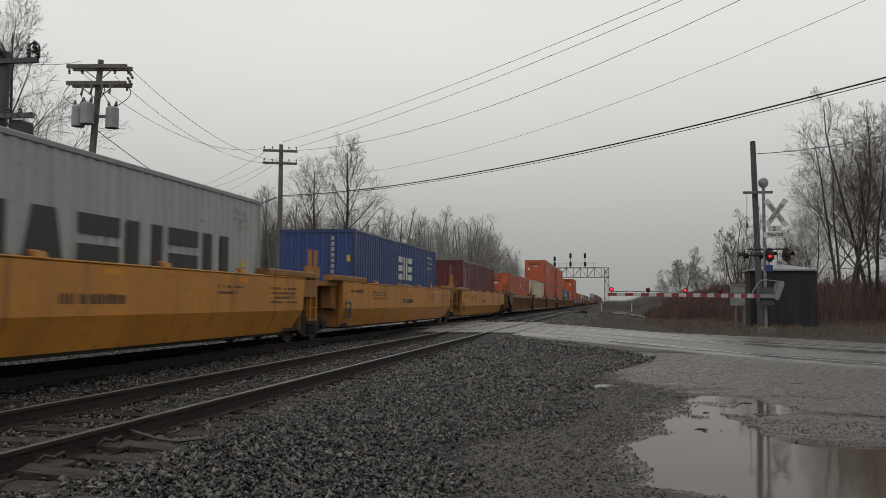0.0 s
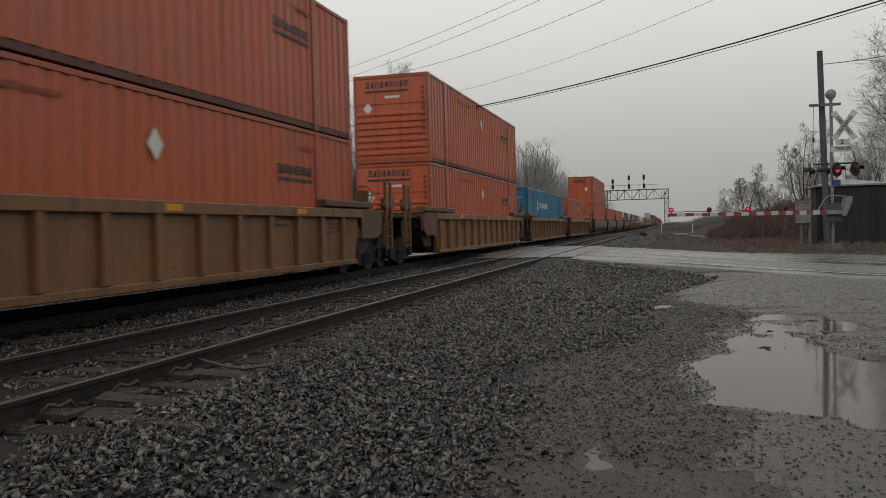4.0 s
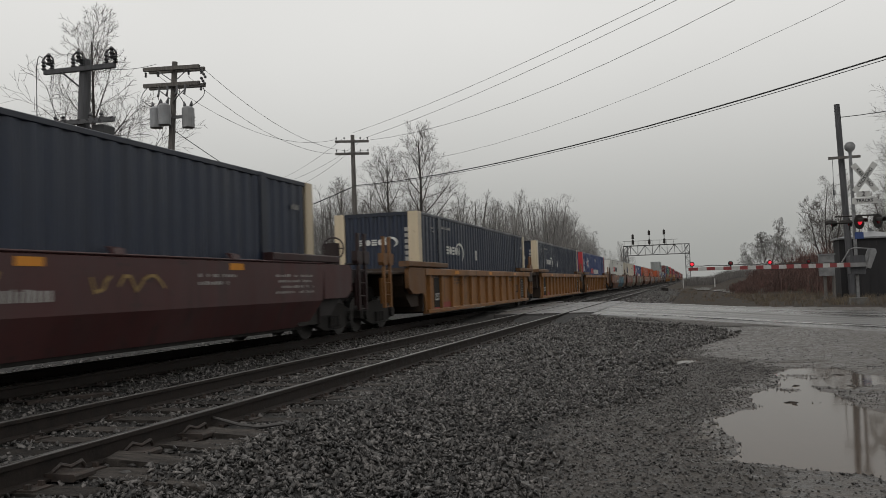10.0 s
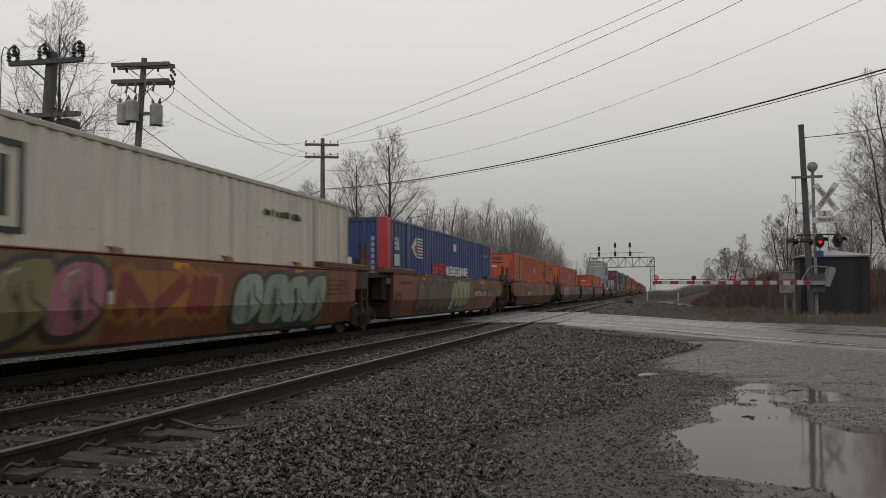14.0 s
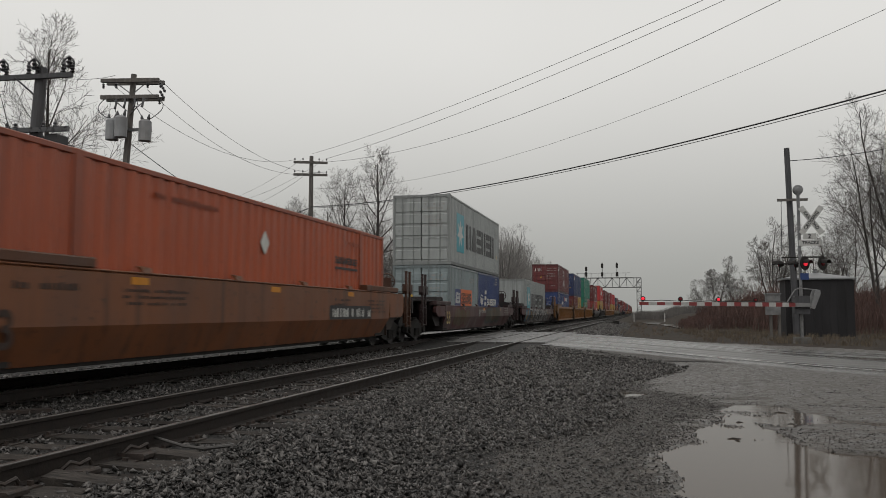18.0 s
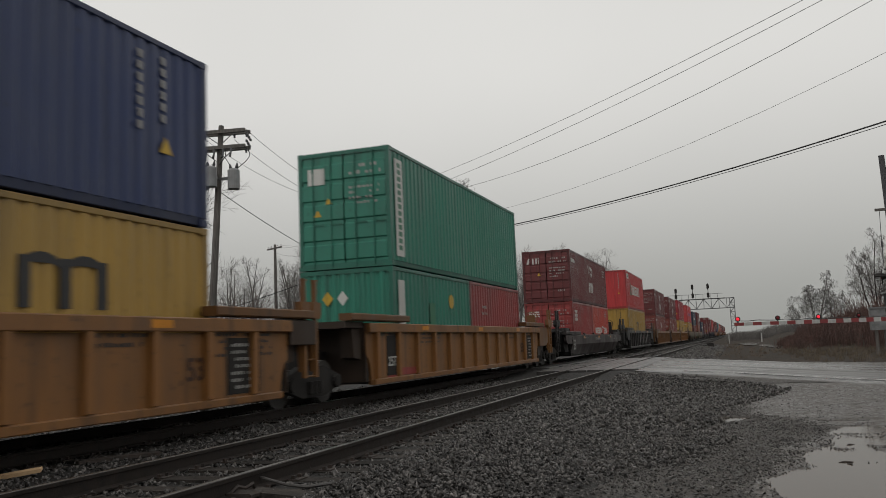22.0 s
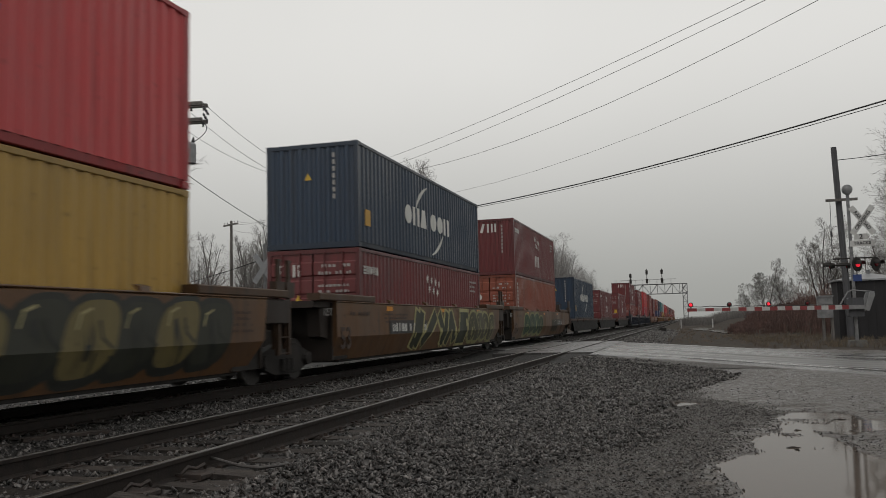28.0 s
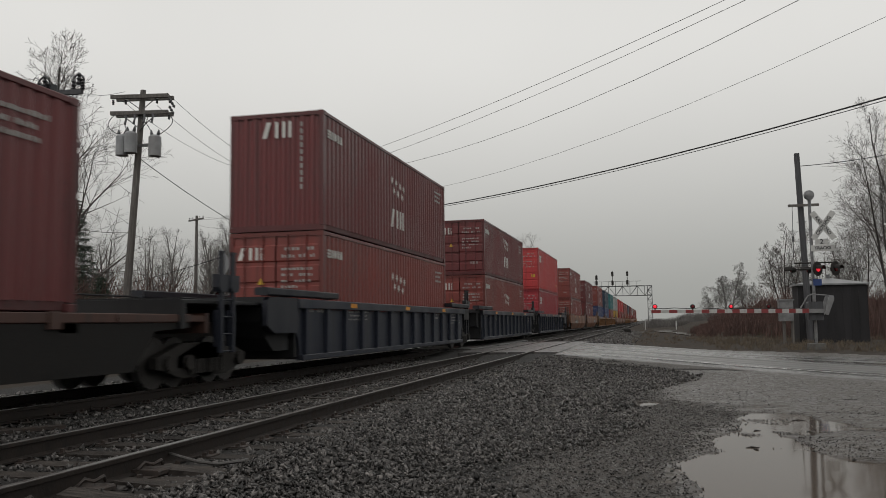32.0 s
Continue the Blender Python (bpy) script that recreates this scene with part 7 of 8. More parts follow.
    # the long end platforms of a set, over its outer trucks
    for sg, reach, there in ((-1, 12.5, place in (0, 1)), (1, 10.9, place in (0, 3))):
        if not there:
            continue
        edge_mat = paint(shade(colour, 0.6), 0.55, 0.7) if kind == "ribbed" else m
        bits = [("end_platform", pmat, lambda: Shape().slab(-1.3, 1.3, 8.2, reach - 0.1, 1.40, 1.47)),
                ("end_sill", M_BLACK, lambda: Shape().slab(-0.36, 0.36, 8.2, reach, 0.72, 1.1, 0.03)),
                ("end_beam", pmat, lambda: Shape().slab(-1.36, 1.36, reach - 0.14, reach, 0.98, 1.46)),
                ("end_side", edge_mat, lambda: Shape().prism_x([(8.15, 0.86), (9.3, 0.86), (9.62, 1.02), (9.62, top - 0.08), (9.5, top), (8.15, top)], 1.37, 1.49)),
                ("end_side", edge_mat, lambda: Shape().prism_x([(8.15, 0.86), (9.3, 0.86), (9.62, 1.02), (9.62, top - 0.08), (9.5, top), (8.15, top)], -1.49, -1.37)),
                ("body_bolster", pmat, lambda: Shape().prism_x([(8.2, 0.5), (8.9, 0.5), (9.3, 0.78), (9.5, 1.1), (9.5, 1.39), (8.2, 1.39)], -1.28, 1.28)),
                ("air_tank", pmat, lambda: Shape().tube([(0.5, 9.55, 1.2), (0.62, 9.6, 1.2), (1.1, 9.6, 1.2), (1.2, 9.55, 1.2)], [0.08, 0.14, 0.14, 0.08], 10)),
                ("brake_lever", pmat, lambda: Shape().tube([(1.1, 9.7, 1.32), (1.1, reach - 0.5, 1.22)], 0.028, 6)),
                ("side_rail", pmat, lambda: Shape().slab(1.22, 1.34, 9.6, reach - 0.15, 1.18, 1.46)),
                ("hand_rail", pmat, lambda: Shape().tube([(1.28, 9.7, 1.45), (1.28, 9.8, 1.62), (1.28, reach - 0.3, 1.62), (1.28, reach - 0.2, 1.45)], 0.022, 6)),
                ("crossover_step", pmat, lambda: Shape().slab(-1.25, 1.25, reach - 0.75, reach - 0.2, 1.475, 1.50)),
                ("brake_pipe", M_BLACK, lambda: Shape().tube([(1.05, 8.3, 1.0), (1.05, reach - 1.2, 1.0), (0.6, reach - 0.4, 0.8), (0.45, reach + 0.4, 0.62)], 0.03, 6)),
                ("coupler", M_BLACK, lambda: Shape().box(-0.12, 0.12, reach - 0.2, reach + 0.32, 0.72, 0.92).box(-0.2, 0.2, reach + 0.08, reach + 0.36, 0.66, 0.98))]
        for j, (nm, mt, build) in enumerate(bits):
            o = part(nm, shared((nm, j, key, reach), lambda: build().mesh(nm, mt)), None, c)
            o.rotation_euler.z = 0 if sg > 0 else math.pi
        bright = paint(shade(colour, 0.75 if kind == "ribbed" else 0.30), 0.55, 0.5)
        ladder(10.25 if sg > 0 else -11.28, shade(colour, 0.75 if kind == "ribbed" else 0.30))
        if sg > 0:
            wheel_ring = [(0.62 + 0.27 * math.cos(q), 10.62, 2.02 + 0.27 * math.sin(q)) for q in np.linspace(0, 2 * math.pi, 17)]
            part("brake_wheel", shared(("brake_wheel", key), lambda: Shape().tube(wheel_ring, 0.022, 6).tube([(0.35, 10.62, 2.02), (0.89, 10.62, 2.02)], 0.015, 5).tube([(0.62, 10.62, 1.75), (0.62, 10.62, 2.29)], 0.015, 5).mesh("brake_wheel", bright)), None, c, "round hand-brake wheel")
            part("brake_stand", shared(("brake_stand", key), lambda: Shape().slab(0.45, 0.80, 10.5, 10.6, 1.46, 2.15).mesh("brake_stand", bright)), None, c)

    def floor():
        return Shape().slab(-1.26, 1.26, -7.5, 7.5, 0.27, 0.347).mesh("well_floor", M_BLACK)
    part("well_floor", shared("floor", floor), None, c)
    for y in trucks:
        truck(c, y)

    # stencils
    ink = paint(INK if colour in (C_YELLOW, C_OCHRE, C_AMBER) else (0.035, 0.016, 0.010) if colour in (C_BROWN, C_MUD) else FADED, 0.5, 0.2)
    flat = None if kind == "smooth" else 1.408
    fits = lambda polys: [q for q in polys if max(z for _, z in q) < top - 0.01]
    st = bars(-5.2, 1.12, -3.4, 1.36, 3, 1) + bars(3.4, 1.18, 4.6, 1.36, 2, 3) + bars(6.0, 1.0, 7.6, 1.36, 4, 4) + bars(-7.4, 1.3, -6.2, 1.40, 1, 6)
    part("stencil", shared(("stencil", key), lambda: skin_marks(fits(st), ink, "stencil", flat)), None, c, "small unreadable stencilled lines", kind="stuff")
    if kind == "ribbed" and colour == C_OCHRE:
        part("mark_plate", shared(("plate25", key), lambda: Shape().box(1.40, 1.414, -7.05, -6.45, 0.42, 1.30).mesh("mark_plate", M_BLACK)), None, c)
        o = part("stencil", shared("t25", lambda: letters("25T", 0.30, paint(CHALK, 0.5, 0.1), bold=0.003)), None, c, "white stencilled 25T")
        o.matrix_local = Matrix.Translation((1.417, -6.75, 0.72)) @ Matrix(((0, 0, 1, 0), (1, 0, 0, 0), (0, 1, 0, 0), (0, 0, 0, 1)))
        o = part("stencil", shared("t53r", lambda: letters("53", 0.46, paint((0.05, 0.02, 0.012), 0.5, 0.2), bold=0.006)), None, c, "large dark stencilled 53")
        o.matrix_local = Matrix.Translation((1.412, 5.5, 0.82)) @ Matrix(((0, 0, 1, 0), (1, 0, 0, 0), (0, 1, 0, 0), (0, 0, 0, 1)))
        part("mark_plate", shared("plate_tail", lambda: Shape().box(1.40, 1.414, 6.30, 7.22, 0.42, 1.28).mesh("mark_plate", M_BLACK)), None, c)
        part("stencil", shared("plate_text", lambda: skin_marks(bars(6.4, 0.5, 7.1, 1.2, 7, 31), paint(FADED, 0.5, 0.2), "stencil", 1.417)), None, c, "small white unreadable lines on black", kind="stuff")
        part("marking", shared("redend", lambda: skin_marks([rect(-6.3, -5.2, 0.40, 0.56), rect(-7.05, -6.45, 0.32, 0.42)], paint(OXIDE, 0.5, 0.3), "marking", 1.412)), None, c)
    elif kind == "smooth":
        tail = 7.9 if place == 3 else 0.0
        o = part("stencil", shared(("t53", ink, colour == C_MAROON), lambda: letters("53", 0.66, paint((0.36, 0.27, 0.10), 0.5, 0.3) if colour == C_MAROON else ink, bold=0.01)), None, c, "large stencilled 53")
        a = math.atan2(0.2, BREAK - SILL)
        o.matrix_local = Matrix.Translation((on_side(0, 0.72), -7.66, 0.78)) @ Matrix(((0, 0, 1, 0), (1, 0, 0, 0), (0, 1, 0, 0), (0, 0, 0, 1))) @ Matrix.Rotation(0, 4, "X")
        o.location.x = HALF + 0.008
        part("number_board", shared(("board", ink, tail), lambda: skin_marks([rect(-4.8 + tail, -1.6 + tail, 0.84, 1.18)] if colour in (C_BROWN, C_MUD) else bars(-1.2, 1.0, 0.5, 1.16, 1, 9), M_INK if colour in (C_YELLOW, C_BROWN, C_MUD) else ink, "number_board")), None, c, kind="stuff")
        if colour in (C_BROWN, C_MUD):
            part("stencil", shared(("boardtext", tail), lambda: skin_marks([[(u + tail, z) for u, z in q] for q in bars(-4.7, 0.90, -1.7, 1.12, 1, 12)], paint(CHALK, 0.5, 0.2), "stencil", HALF + 0.010)), None, c, kind="stuff")
        if colour in (C_BROWN, C_MUD):
            o = part("stencil", shared("t125", lambda: letters("125T", 0.22, paint(FADED, 0.5, 0.2))), None, c, "white stencilled 125T")
            o.matrix_local = Matrix.Translation((1.476, -8.55, 1.36)) @ Matrix(((0, 0, 1, 0), (1, 0, 0, 0), (0, 1, 0, 0), (0, 0, 0, 1)))
        if colour == C_MAROON:
            o = part("stencil", shared("tb", lambda: letters("B", 0.42, paint(FADED, 0.5, 0.2), bold=0.012)), None, c, "large stencilled B")
            o.matrix_local = Matrix.Translation((HALF + 0.008, -1.16, 0.96)) @ Matrix(((0, 0, 1, 0), (1, 0, 0, 0), (0, 1, 0, 0), (0, 0, 0, 1)))
    part("reflector", shared(("reflect", kind, top), lambda: skin_marks([rect(y, y + 0.45, top - 0.16, top - 0.05) for y in (-5.0, -0.2, 4.4)], paint((0.62, 0.24, 0.01), 0.4, 0.2), "reflector", None if kind == "smooth" else 1.515)), None, c, "orange reflective strip", kind="stuff")
    for (u0, u1, z0, z1, n, seed, style, line, fill, second, accent, back) in extras:
        off = None if kind == "smooth" else 1.41
        if back:
            part("painted_scrawl", skin_marks([rect(u0 - 0.1, u1 + 0.1, z0, z1)] if z0 > BREAK else [rect(u0 - 0.1, u1 + 0.1, z0, BREAK - 0.002), rect(u0 - 0.1, u1 + 0.1, BREAK, min(z1, top - 0.01))], paint(back, 0.55, 0.5), "painted_scrawl", off), None, c)
        for j, (polys, tone) in enumerate(zip(scrawl(u0, u1, z0, min(z1, top - 0.01), n, seed, style, top), (line, fill, second or fill, line, accent or line))):
            if polys:
                o = part("painted_scrawl", skin_marks(polys, paint(tone, 0.55, 0.5), "painted_scrawl", off), None, c, "spray-painted abstract strokes", kind="stuff")
                o.location.x = 0.004 * (j + 1)
    return c


def spine_car(trucks):
    c = thing("spine_car", label="black deep-girder container flat car on rails", category="rail car", group="cars of the train")
    m, deck = M_GIRDER, paint((0.062, 0.026, 0.018), 0.6, 0.7)
    part("centre_sill", shared("spine", lambda: Shape().prism_y([(-0.3, 0.62), (0.3, 0.62), (0.36, 1.05), (-0.36, 1.05)], -9.4, 9.4).mesh("centre_sill", m)), None, c)
    for y in (-5.9, -3.0, 0.0, 3.0, 5.9):
        part("cross_arm", shared("arm", lambda: Shape().prism_x([(-0.18, 0.95), (0.18, 0.95), (0.22, 1.22), (-0.22, 1.22)], -1.28, 1.28).mesh("cross_arm", m)), None, c, at=(0, y, 0))
    for sx in (-1, 1):
        a, b = sorted((sx * 1.20, sx * 1.30))
        part("side_sill", shared(("sill", sx), lambda: Shape().slab(a, b, -8.9, 8.9, 1.08, 1.22).mesh("side_sill", deck)), None, c)
        part("side_girder", shared(("girder", sx), lambda: Shape().prism_x([(-7.9, 0.95), (-7.35, 0.36), (7.35, 0.36), (7.9, 0.95), (8.9, 1.0), (8.9, 1.075), (-8.9, 1.075), (-8.9, 1.0)], a + 0.01, b - 0.02).mesh("side_girder", m)), None, c, "deep black side girder")
    for sg in (-1, 1):
        for y in (-5.6, -1.9, 1.9, 5.6) if sg > 0 else ():
            part("stake_pocket", shared("pocket", lambda: Shape().slab(1.29, 1.325, -0.12, 0.12, 1.0, 1.23, 0.006).mesh("stake_pocket", deck)), None, c, at=(0, y, 0))
        o = part("end_deck", shared("deck", lambda: Shape().box(-1.32, 1.32, 0, 2.5, 1.10, 1.20).box(-1.34, 1.34, 2.4, 2.5, 0.9, 1.24).mesh("end_deck", deck)), None, c, "grimy dark end deck", at=(0, sg * 6.9, 0))
        o.rotation_euler.z = 0 if sg > 0 else math.pi
    for y in trucks:
        truck(c, y)
    part("brake_gear", shared("brake", lambda: Shape().tube([(0.7, -2.5, 0.75), (0.7, -1.2, 0.75)], 0.2, 10).box(0.4, 0.9, 0.8, 1.6, 0.55, 0.9).tube([(0.95, -8, 0.85), (0.95, 8, 0.85)], 0.03, 6).mesh("brake_gear", m)), None, c)
    return c


# ---- the train: what rides on what ----
SPEED = 25.152
HC, LOW = 2.896, 2.591
A40, B53, D20 = 12.19, 16.15, 6.06
O1, O2 = ("orange", ORANGE, B53, HC, "ribs"), ("orange_old", ORANGE, B53, HC, "front")
FADE = (0.20, 0.040, 0.032)
WORDS[FADE] = "faded brick red"
ZF, ZD = ("stars", MAROON, A40, HC, "front"), ("stars_door", FADE, A40, HC, "doors")
ZFL, ZDL = ("stars", MAROON, A40, LOW, "front"), ("stars_door", MAROON, A40, LOW, "doors")
BLK = ("black", NAVYBLACK, B53, HC, "front", CREAM)
RP = ("redpost", ROYAL, B53, HC, "front", (0.42, 0.03, 0.04))
YF, YD = ("m_yellow", YELLOW, A40, HC, "front"), ("m_yellow_door", YELLOW, A40, HC, "doors")
BLACKISH, BONE, KHAKI = (0.018, 0.018, 0.02), (0.36, 0.35, 0.28), (0.15, 0.12, 0.045)
# from, to, bottom, top, count, seed, style, outline, fill, second fill, accent, ground
SCRAWLS = {
    "outlined": [(0.3, 5.6, 0.36, 1.54, 4, 3, "bubble", BONE, (0.045, 0.035, 0.075), (0.02, 0.055, 0.052), (0.10, 0.10, 0.14), None), (5.6, 7.4, 0.6, 1.5, 3, 6, "bubble", (0.30, 0.29, 0.24), (0.05, 0.02, 0.02), None, None, None)],
    "cool": [(-1.6, 4.6, 0.35, 1.54, 6, 4, "bubble", (0.02, 0.04, 0.05), (0.06, 0.25, 0.33), (0.03, 0.11, 0.19), (0.45, 0.45, 0.36), (0.13, 0.10, 0.05)), (4.5, 5.9, 0.40, 1.50, 1, 9, "bubble", BONE, (0.03, 0.05, 0.04), None, None, None)],
    "mixed": [(-7.2, -1.9, 0.36, 1.54, 5, 5, "bubble", (0.05, 0.04, 0.03), (0.33, 0.13, 0.15), (0.20, 0.17, 0.07), (0.42, 0.40, 0.30), (0.17, 0.12, 0.05)), (1.8, 6.0, 0.34, 1.50, 4, 6, "bubble", (0.04, 0.055, 0.045), (0.27, 0.31, 0.24), (0.23, 0.28, 0.21), BONE, None), (-1.6, 1.2, 0.66, 1.38, 3, 25, "pillar", (0.30, 0.125, 0.025), (0.20, 0.035, 0.022), None, None, (0.30, 0.125, 0.025))],
    "rust": [(-5.6, -1.0, 0.36, 1.50, 6, 7, "bubble", (0.06, 0.05, 0.035), (0.17, 0.12, 0.06), (0.11, 0.10, 0.06), None, None), (-1.0, 2.0, 0.36, 1.54, 4, 8, "bubble", (0.02, 0.10, 0.08), (0.30, 0.34, 0.27), (0.34, 0.31, 0.14), BONE, None), (2.2, 6.6, 0.5, 1.4, 6, 28, "thin", BONE, (0.25, 0.21, 0.15), None, None, None)],
    "chrome": [(-7.2, -3.5, 0.36, 1.54, 3, 9, "bubble", BLACKISH, (0.34, 0.34, 0.35), (0.30, 0.30, 0.32), CHALK, None)],
    "hard": [(-6.2, 7.3, 0.36, 1.54, 11, 10, "pillar", (0.42, 0.40, 0.27), (0.035, 0.045, 0.075), None, AQUA, (0.075, 0.05, 0.04))],
    "swirl": [(-6.5, -3.5, 0.4, 1.5, 3, 11, "bubble", (0.10, 0.02, 0.02), (0.085, 0.062, 0.024), None, None, None), (0.6, 4.6, 0.5, 1.5, 3, 12, "bubble", (0.03, 0.045, 0.045), (0.070, 0.052, 0.028), (0.10, 0.06, 0.03), None, None)],
    "bold": [(-5.9, 5.9, 0.34, 1.55, 10, 13, "pillar", CHALK, BLACKISH, None, (0.45, 0.20, 0.02), (0.12, 0.09, 0.085)), (-7.9, -5.9, 0.4, 1.52, 3, 14, "bubble", (0.02, 0.05, 0.09), (0.05, 0.17, 0.26), (0.30, 0.12, 0.03), BONE, None)],
    "olive": [(-7.2, -2.4, 0.36, 1.53, 5, 15, "bubble", (0.020, 0.022, 0.018), KHAKI, (0.05, 0.045, 0.02), None, None), (0.2, 6.8, 0.36, 1.52, 7, 35, "bubble", (0.020, 0.022, 0.018), (0.03, 0.032, 0.022), KHAKI, (0.36, 0.32, 0.16), None)],
    "yellow": [(-3.2, 3.2, 0.36, 1.50, 5, 16, "pillar", (0.38, 0.35, 0.16), (0.028, 0.034, 0.020), None, None, None), (3.2, 7.0, 0.36, 1.50, 4, 36, "bubble", (0.30, 0.29, 0.13), (0.06, 0.055, 0.03), None, None, None)],
    "green": [(-5.7, -0.6, 0.36, 1.48, 4, 17, "bubble", (0.24, 0.25, 0.11), (0.012, 0.05, 0.022), (0.015, 0.042, 0.024), (0.10, 0.14, 0.05), None), (2.6, 4.6, 0.55, 1.1, 3, 37, "bubble", (0.05, 0.05, 0.03), (0.03, 0.03, 0.02), None, None, None)],
    "words": [(-1.5, 6.8, 0.55, 1.28, 9, 18, "pillar", (0.07, 0.05, 0.05), (0.40, 0.40, 0.40), None, (0.32, 0.10, 0.10), None)],
    "pink": [(3.0, 5.0, 0.5, 1.34, 2, 19, "bubble", (0.02, 0.12, 0.08), (0.33, 0.06, 0.14), None, None, None)],
    "tag": [(-7.4, -1.8, 0.36, 0.80, 8, 20, "thin", BONE, (0.17, 0.09, 0.06), None, None, None), (-3.6, -0.4, 1.02, 1.36, 6, 21, "thin", BONE, (0.30, 0.20, 0.07), None, None, None), (1.0, 2.6, 1.08, 1.34, 3, 22, "thin", BONE, (0.30, 0.20, 0.07), None, None, None)],
    "chalked": [(1.6, 5.2, 0.85, 1.50, 6, 23, "thin", BONE, (0.26, 0.24, 0.22), None, None, None)],
}
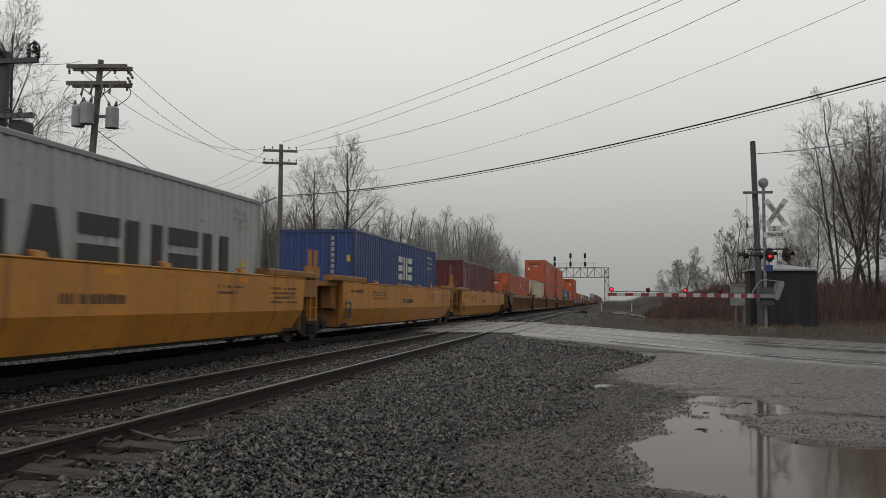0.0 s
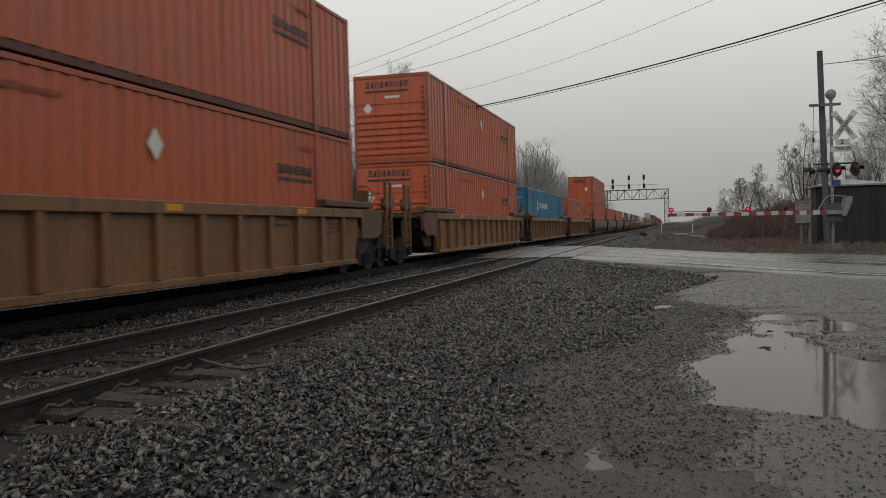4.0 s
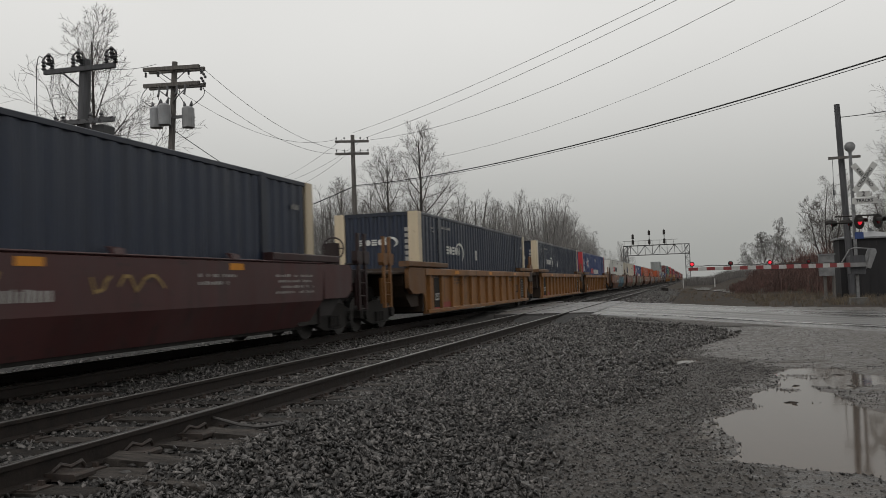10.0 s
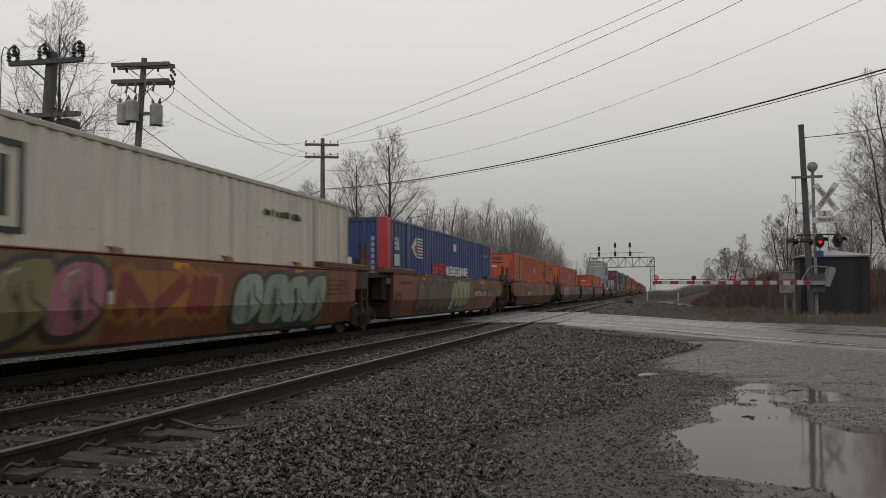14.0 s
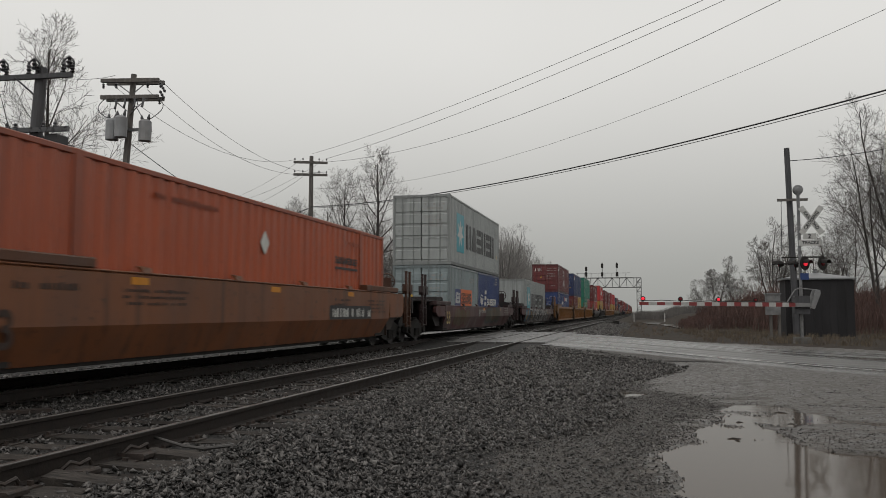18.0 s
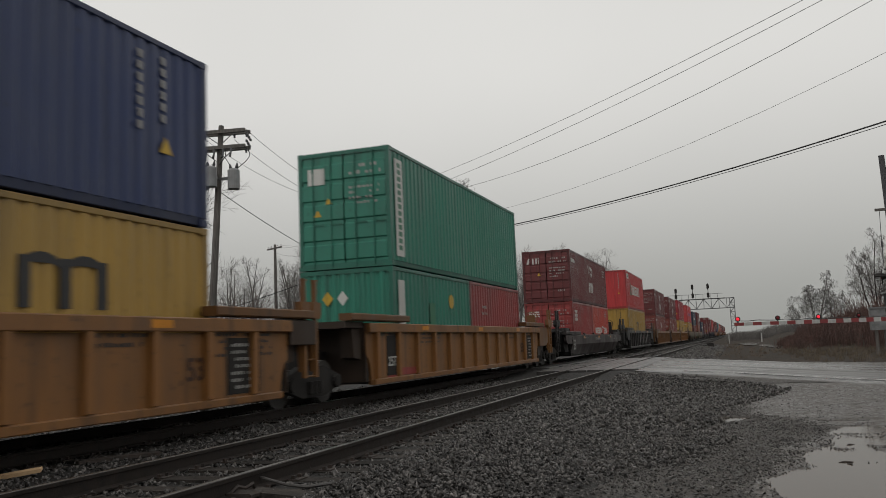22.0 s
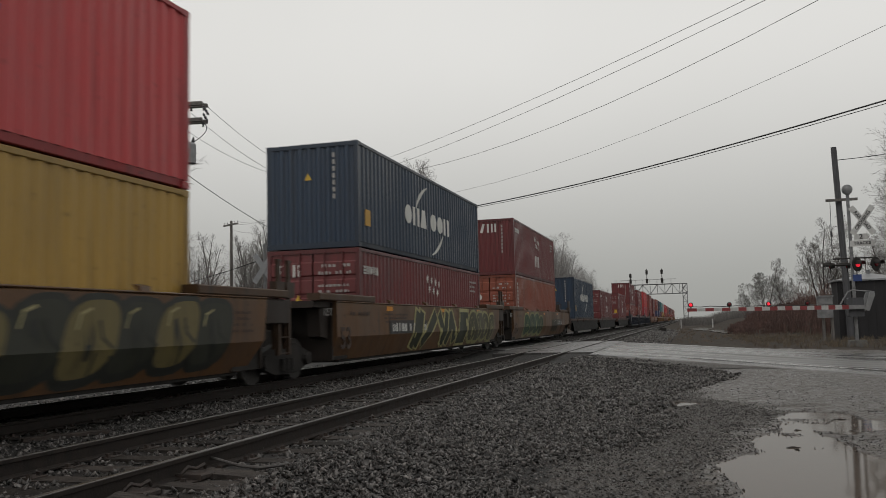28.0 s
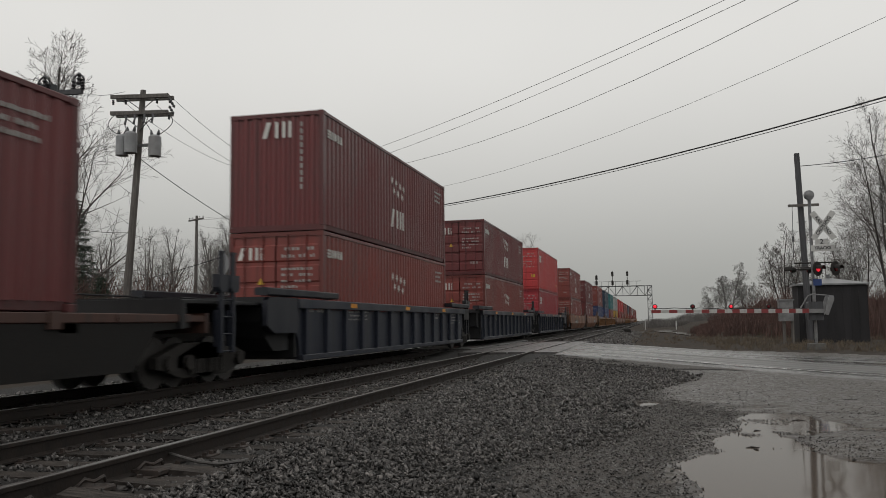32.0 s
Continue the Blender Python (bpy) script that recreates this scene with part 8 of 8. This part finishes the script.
# start of the first box along the train, car, its colour, boxes below, boxes above, extras; set: 1 first of a set, 2 middle, 3 last, 0 alone
TRAIN = [
    (5.12, "smooth", C_YELLOW, [("star_low", GREY, A40, HC, "front")], [], [], 1),
    (24.41, "smooth", C_YELLOW, [("navy_small", ROYAL, A40, HC, "front")], [], [], 2),
    (43.88, "smooth", C_YELLOW, [("plain_maroon", (0.115, 0.02, 0.024), A40, HC, "front")], [], [], 3),
    (65.17, "ribbed", C_AMBER, [O1], [], [], 1),
    (84.42, "ribbed", C_AMBER, [("cream", CREAM, B53, HC, "front")], [], [], 2),
    (103.73, "ribbed", C_AMBER, [O1], [O1], [], 3),
    (126.97, "ribbed", C_AMBER, [O1], [O1], [], 1),
    (146.71, "ribbed", C_AMBER, [("sky", SKYBLUE, B53, HC, "front")], [], "pink", 2),
    (166.05, "ribbed", C_AMBER, [O1], [], [], 3),
    (189.52, "smooth", C_MAROON, [O2], [O2], "chalked", 1),
    (208.62, "smooth", C_MAROON, [O2], [], [], 2),
    (227.85, "smooth", C_MAROON, [O1], [], "outlined", 3),
    (251.35, "smooth", C_MAROON, [BLK], [], "tag", 0),
    (274.59, "ribbed", C_OCHRE, [BLK], [], [], 1),
    (294.29, "ribbed", C_OCHRE, [BLK], [], [], 2),
    (313.41, "ribbed", C_OCHRE, [RP], [], [], 3),
    (336.73, "smooth", C_BROWN, [("white", WHITE, B53, HC, "ribs")], [], "cool", 1),
    (355.98, "smooth", C_BROWN, [("framed", (0.60, 0.55, 0.45), B53, HC, "front")], [], "mixed", 2),
    (375.37, "smooth", C_BROWN, [RP], [], "rust", 3),
    (398.26, "smooth", C_BROWN, [O1], [], [], 0),
    (421.9, "smooth", C_BROWN, [O1], [], "chrome", 1),
    (441.26, "smooth", C_BROWN, [], [], "hard", 2),
    (460.62, "smooth", C_BROWN, [O1], [], [], 3),
    (486.2, "smooth", C_MAROON, [("blocked20", GREYBLUE, D20, LOW, "doors"), ("script20", ROYAL, D20, LOW, "front")], [("star_grey", GREY, A40, HC, "doors")], "swirl", 0),
    (509.16, "smooth", C_MAROON, [("star_low", GREY, A40, HC, "front")], [], "bold", 0),
    (532.63, "ribbed", C_OCHRE, [("letter20_end", ROYAL, D20, LOW, "doors"), ("letter20", ROYAL, D20, LOW, "front")], [ZDL], [], 1),
    (552.0, "ribbed", C_OCHRE, [("plain20", MAROON, D20, LOW, "doors"), ("m20", YELLOW, D20, LOW, "front")], [("slant_mark", NAVY, A40, LOW, "doors")], [], 2),
    (571.57, "ribbed", C_OCHRE, [("green20", GREEN, D20, LOW, "front"), ("plain20", OXIDE, D20, LOW, "front")], [("green", GREEN, A40, HC, "doors")], [], 3),
    (594.82, "smooth", C_SOOT, [("block_mark20", OXIDE, D20, LOW, "doors"), ("red20", SCARLET, D20, LOW, "front")], [ZDL], [], 0),
    (617.95, "ribbed", C_DARK, [YF], [("tri_red", RED, A40, HC, "front")], "words", 0),
    (641.54, "ribbed", C_AMBER, [ZD], [ZDL], [], 1),
    (661.18, "ribbed", C_AMBER, [ZD], [ZDL], [], 2),
    (680.15, "ribbed", C_OCHRE, [YD], [("block_mark", CRIMSON, A40, HC, "doors")], [], 3),
    (703.63, "smooth", C_MUD, [YD], [("blue_on_red", (0.50, 0.05, 0.055), A40, HC, "doors")], "olive", 1),
    (723.02, "smooth", C_MUD, [ZDL], [("arcs", SLATE, A40, LOW, "front")], "yellow", 2),
    (742.2, "smooth", C_MUD, [("rust", RUST, A40, HC, "doors")], [ZFL], "green", 3),
    (763.3, "spine", C_DARK, [("arcs", SLATE, A40, HC, "front")], [], [], 1),
    (781.66, "spine", C_DARK, [ZDL], [], [], 2),
    (802.5, "spine", C_DARK, [("stars_yellow", MAROON, A40, HC, "doors")], [], [], 3),
    (823.5, "ribbed", C_BLUE, [ZD], [ZF], [], 1),
    (843.51, "ribbed", C_BLUE, [ZD], [ZDL], [], 2),
    (863.16, "ribbed", C_BLUE, [("block_mark", CRIMSON, A40, HC, "doors")], [("block_mark", RED, A40, HC, "doors")], [], 3),
    (886.72, "smooth", C_BROWN, [ZD], [ZD], [], 1),
    (906.1, "smooth", C_BROWN, [ZF], [ZDL], [], 3),
]
WORDS[(0.115, 0.02, 0.024)], WORDS[(0.60, 0.55, 0.45)], WORDS[(0.50, 0.05, 0.055)] = "dark maroon", "cream", "bright red"
s, far_rng = 906.1, random.Random(8)
for i, (a, b) in enumerate(((("plain20", NAVY), ZD), (("plain20", NAVY), ("plain20", SLATE)), (ZD, ("plain20", TEAL)), (("m_yellow", YELLOW), ("plain20", GREY)), (("plain20", OXIDE), ("block_mark", RED)), (ZD, ("block_mark", RED)),
                            (ZD, ZD), (("plain20", RUST), ZD), (ZD, ("plain20", SLATE)), (ZD, ("plain20", MAROON)), (("plain20", OXIDE), ZD), (ZD, ("plain20", GREY)), (ZD, ZD), (("plain20", OXIDE), ZD), (ZD, ZD), (ZD, ZD))):
    s += 23.4 if i % 3 == 0 else 19.4
    low, high = [q if len(q) > 2 else (*q, A40, HC, "front") for q in (a, b)]
    TRAIN.append((round(s, 2), "ribbed" if i % 6 < 3 else "smooth", C_AMBER if i % 6 < 3 else C_BROWN, [low], [high], [], (1, 2, 3)[i % 3]))

MOVING = []
for start, kind, colour, low, high, extra, place in TRAIN:
    length = low[0][2] if low else B53
    centre = start + (A40 if length < 13 else B53) / 2
    # a truck is shared at each joint inside a set; the ends of a set have their own
    trucks = {0: (-10.95, 9.45), 1: (-10.95, 9.68), 2: (9.68,), 3: (9.45,)}[place]
    car = spine_car(trucks) if kind == "spine" else well_car(kind, colour, trucks, SCRAWLS[extra] if extra else (), place)
    MOVING.append((car, centre, 0.0))
    z = 1.225 if kind == "spine" else 0.352
    y = start
    for spec in low:
        MOVING.append((container(*spec), y, z))
        y += spec[2] + 0.07
    if low:
        z += low[0][3] + 0.03
    for spec in high:
        MOVING.append((container(*spec), start, z))


# ---- motion: the whole train runs towards the camera at one speed ----
def motions():
    for ob, y, z in MOVING:
        walk(ob, [(0.0, pose(TRACK_TRAIN, y, z)), (32.0, pose(TRACK_TRAIN, y - SPEED * 32.0, z))])


motions()
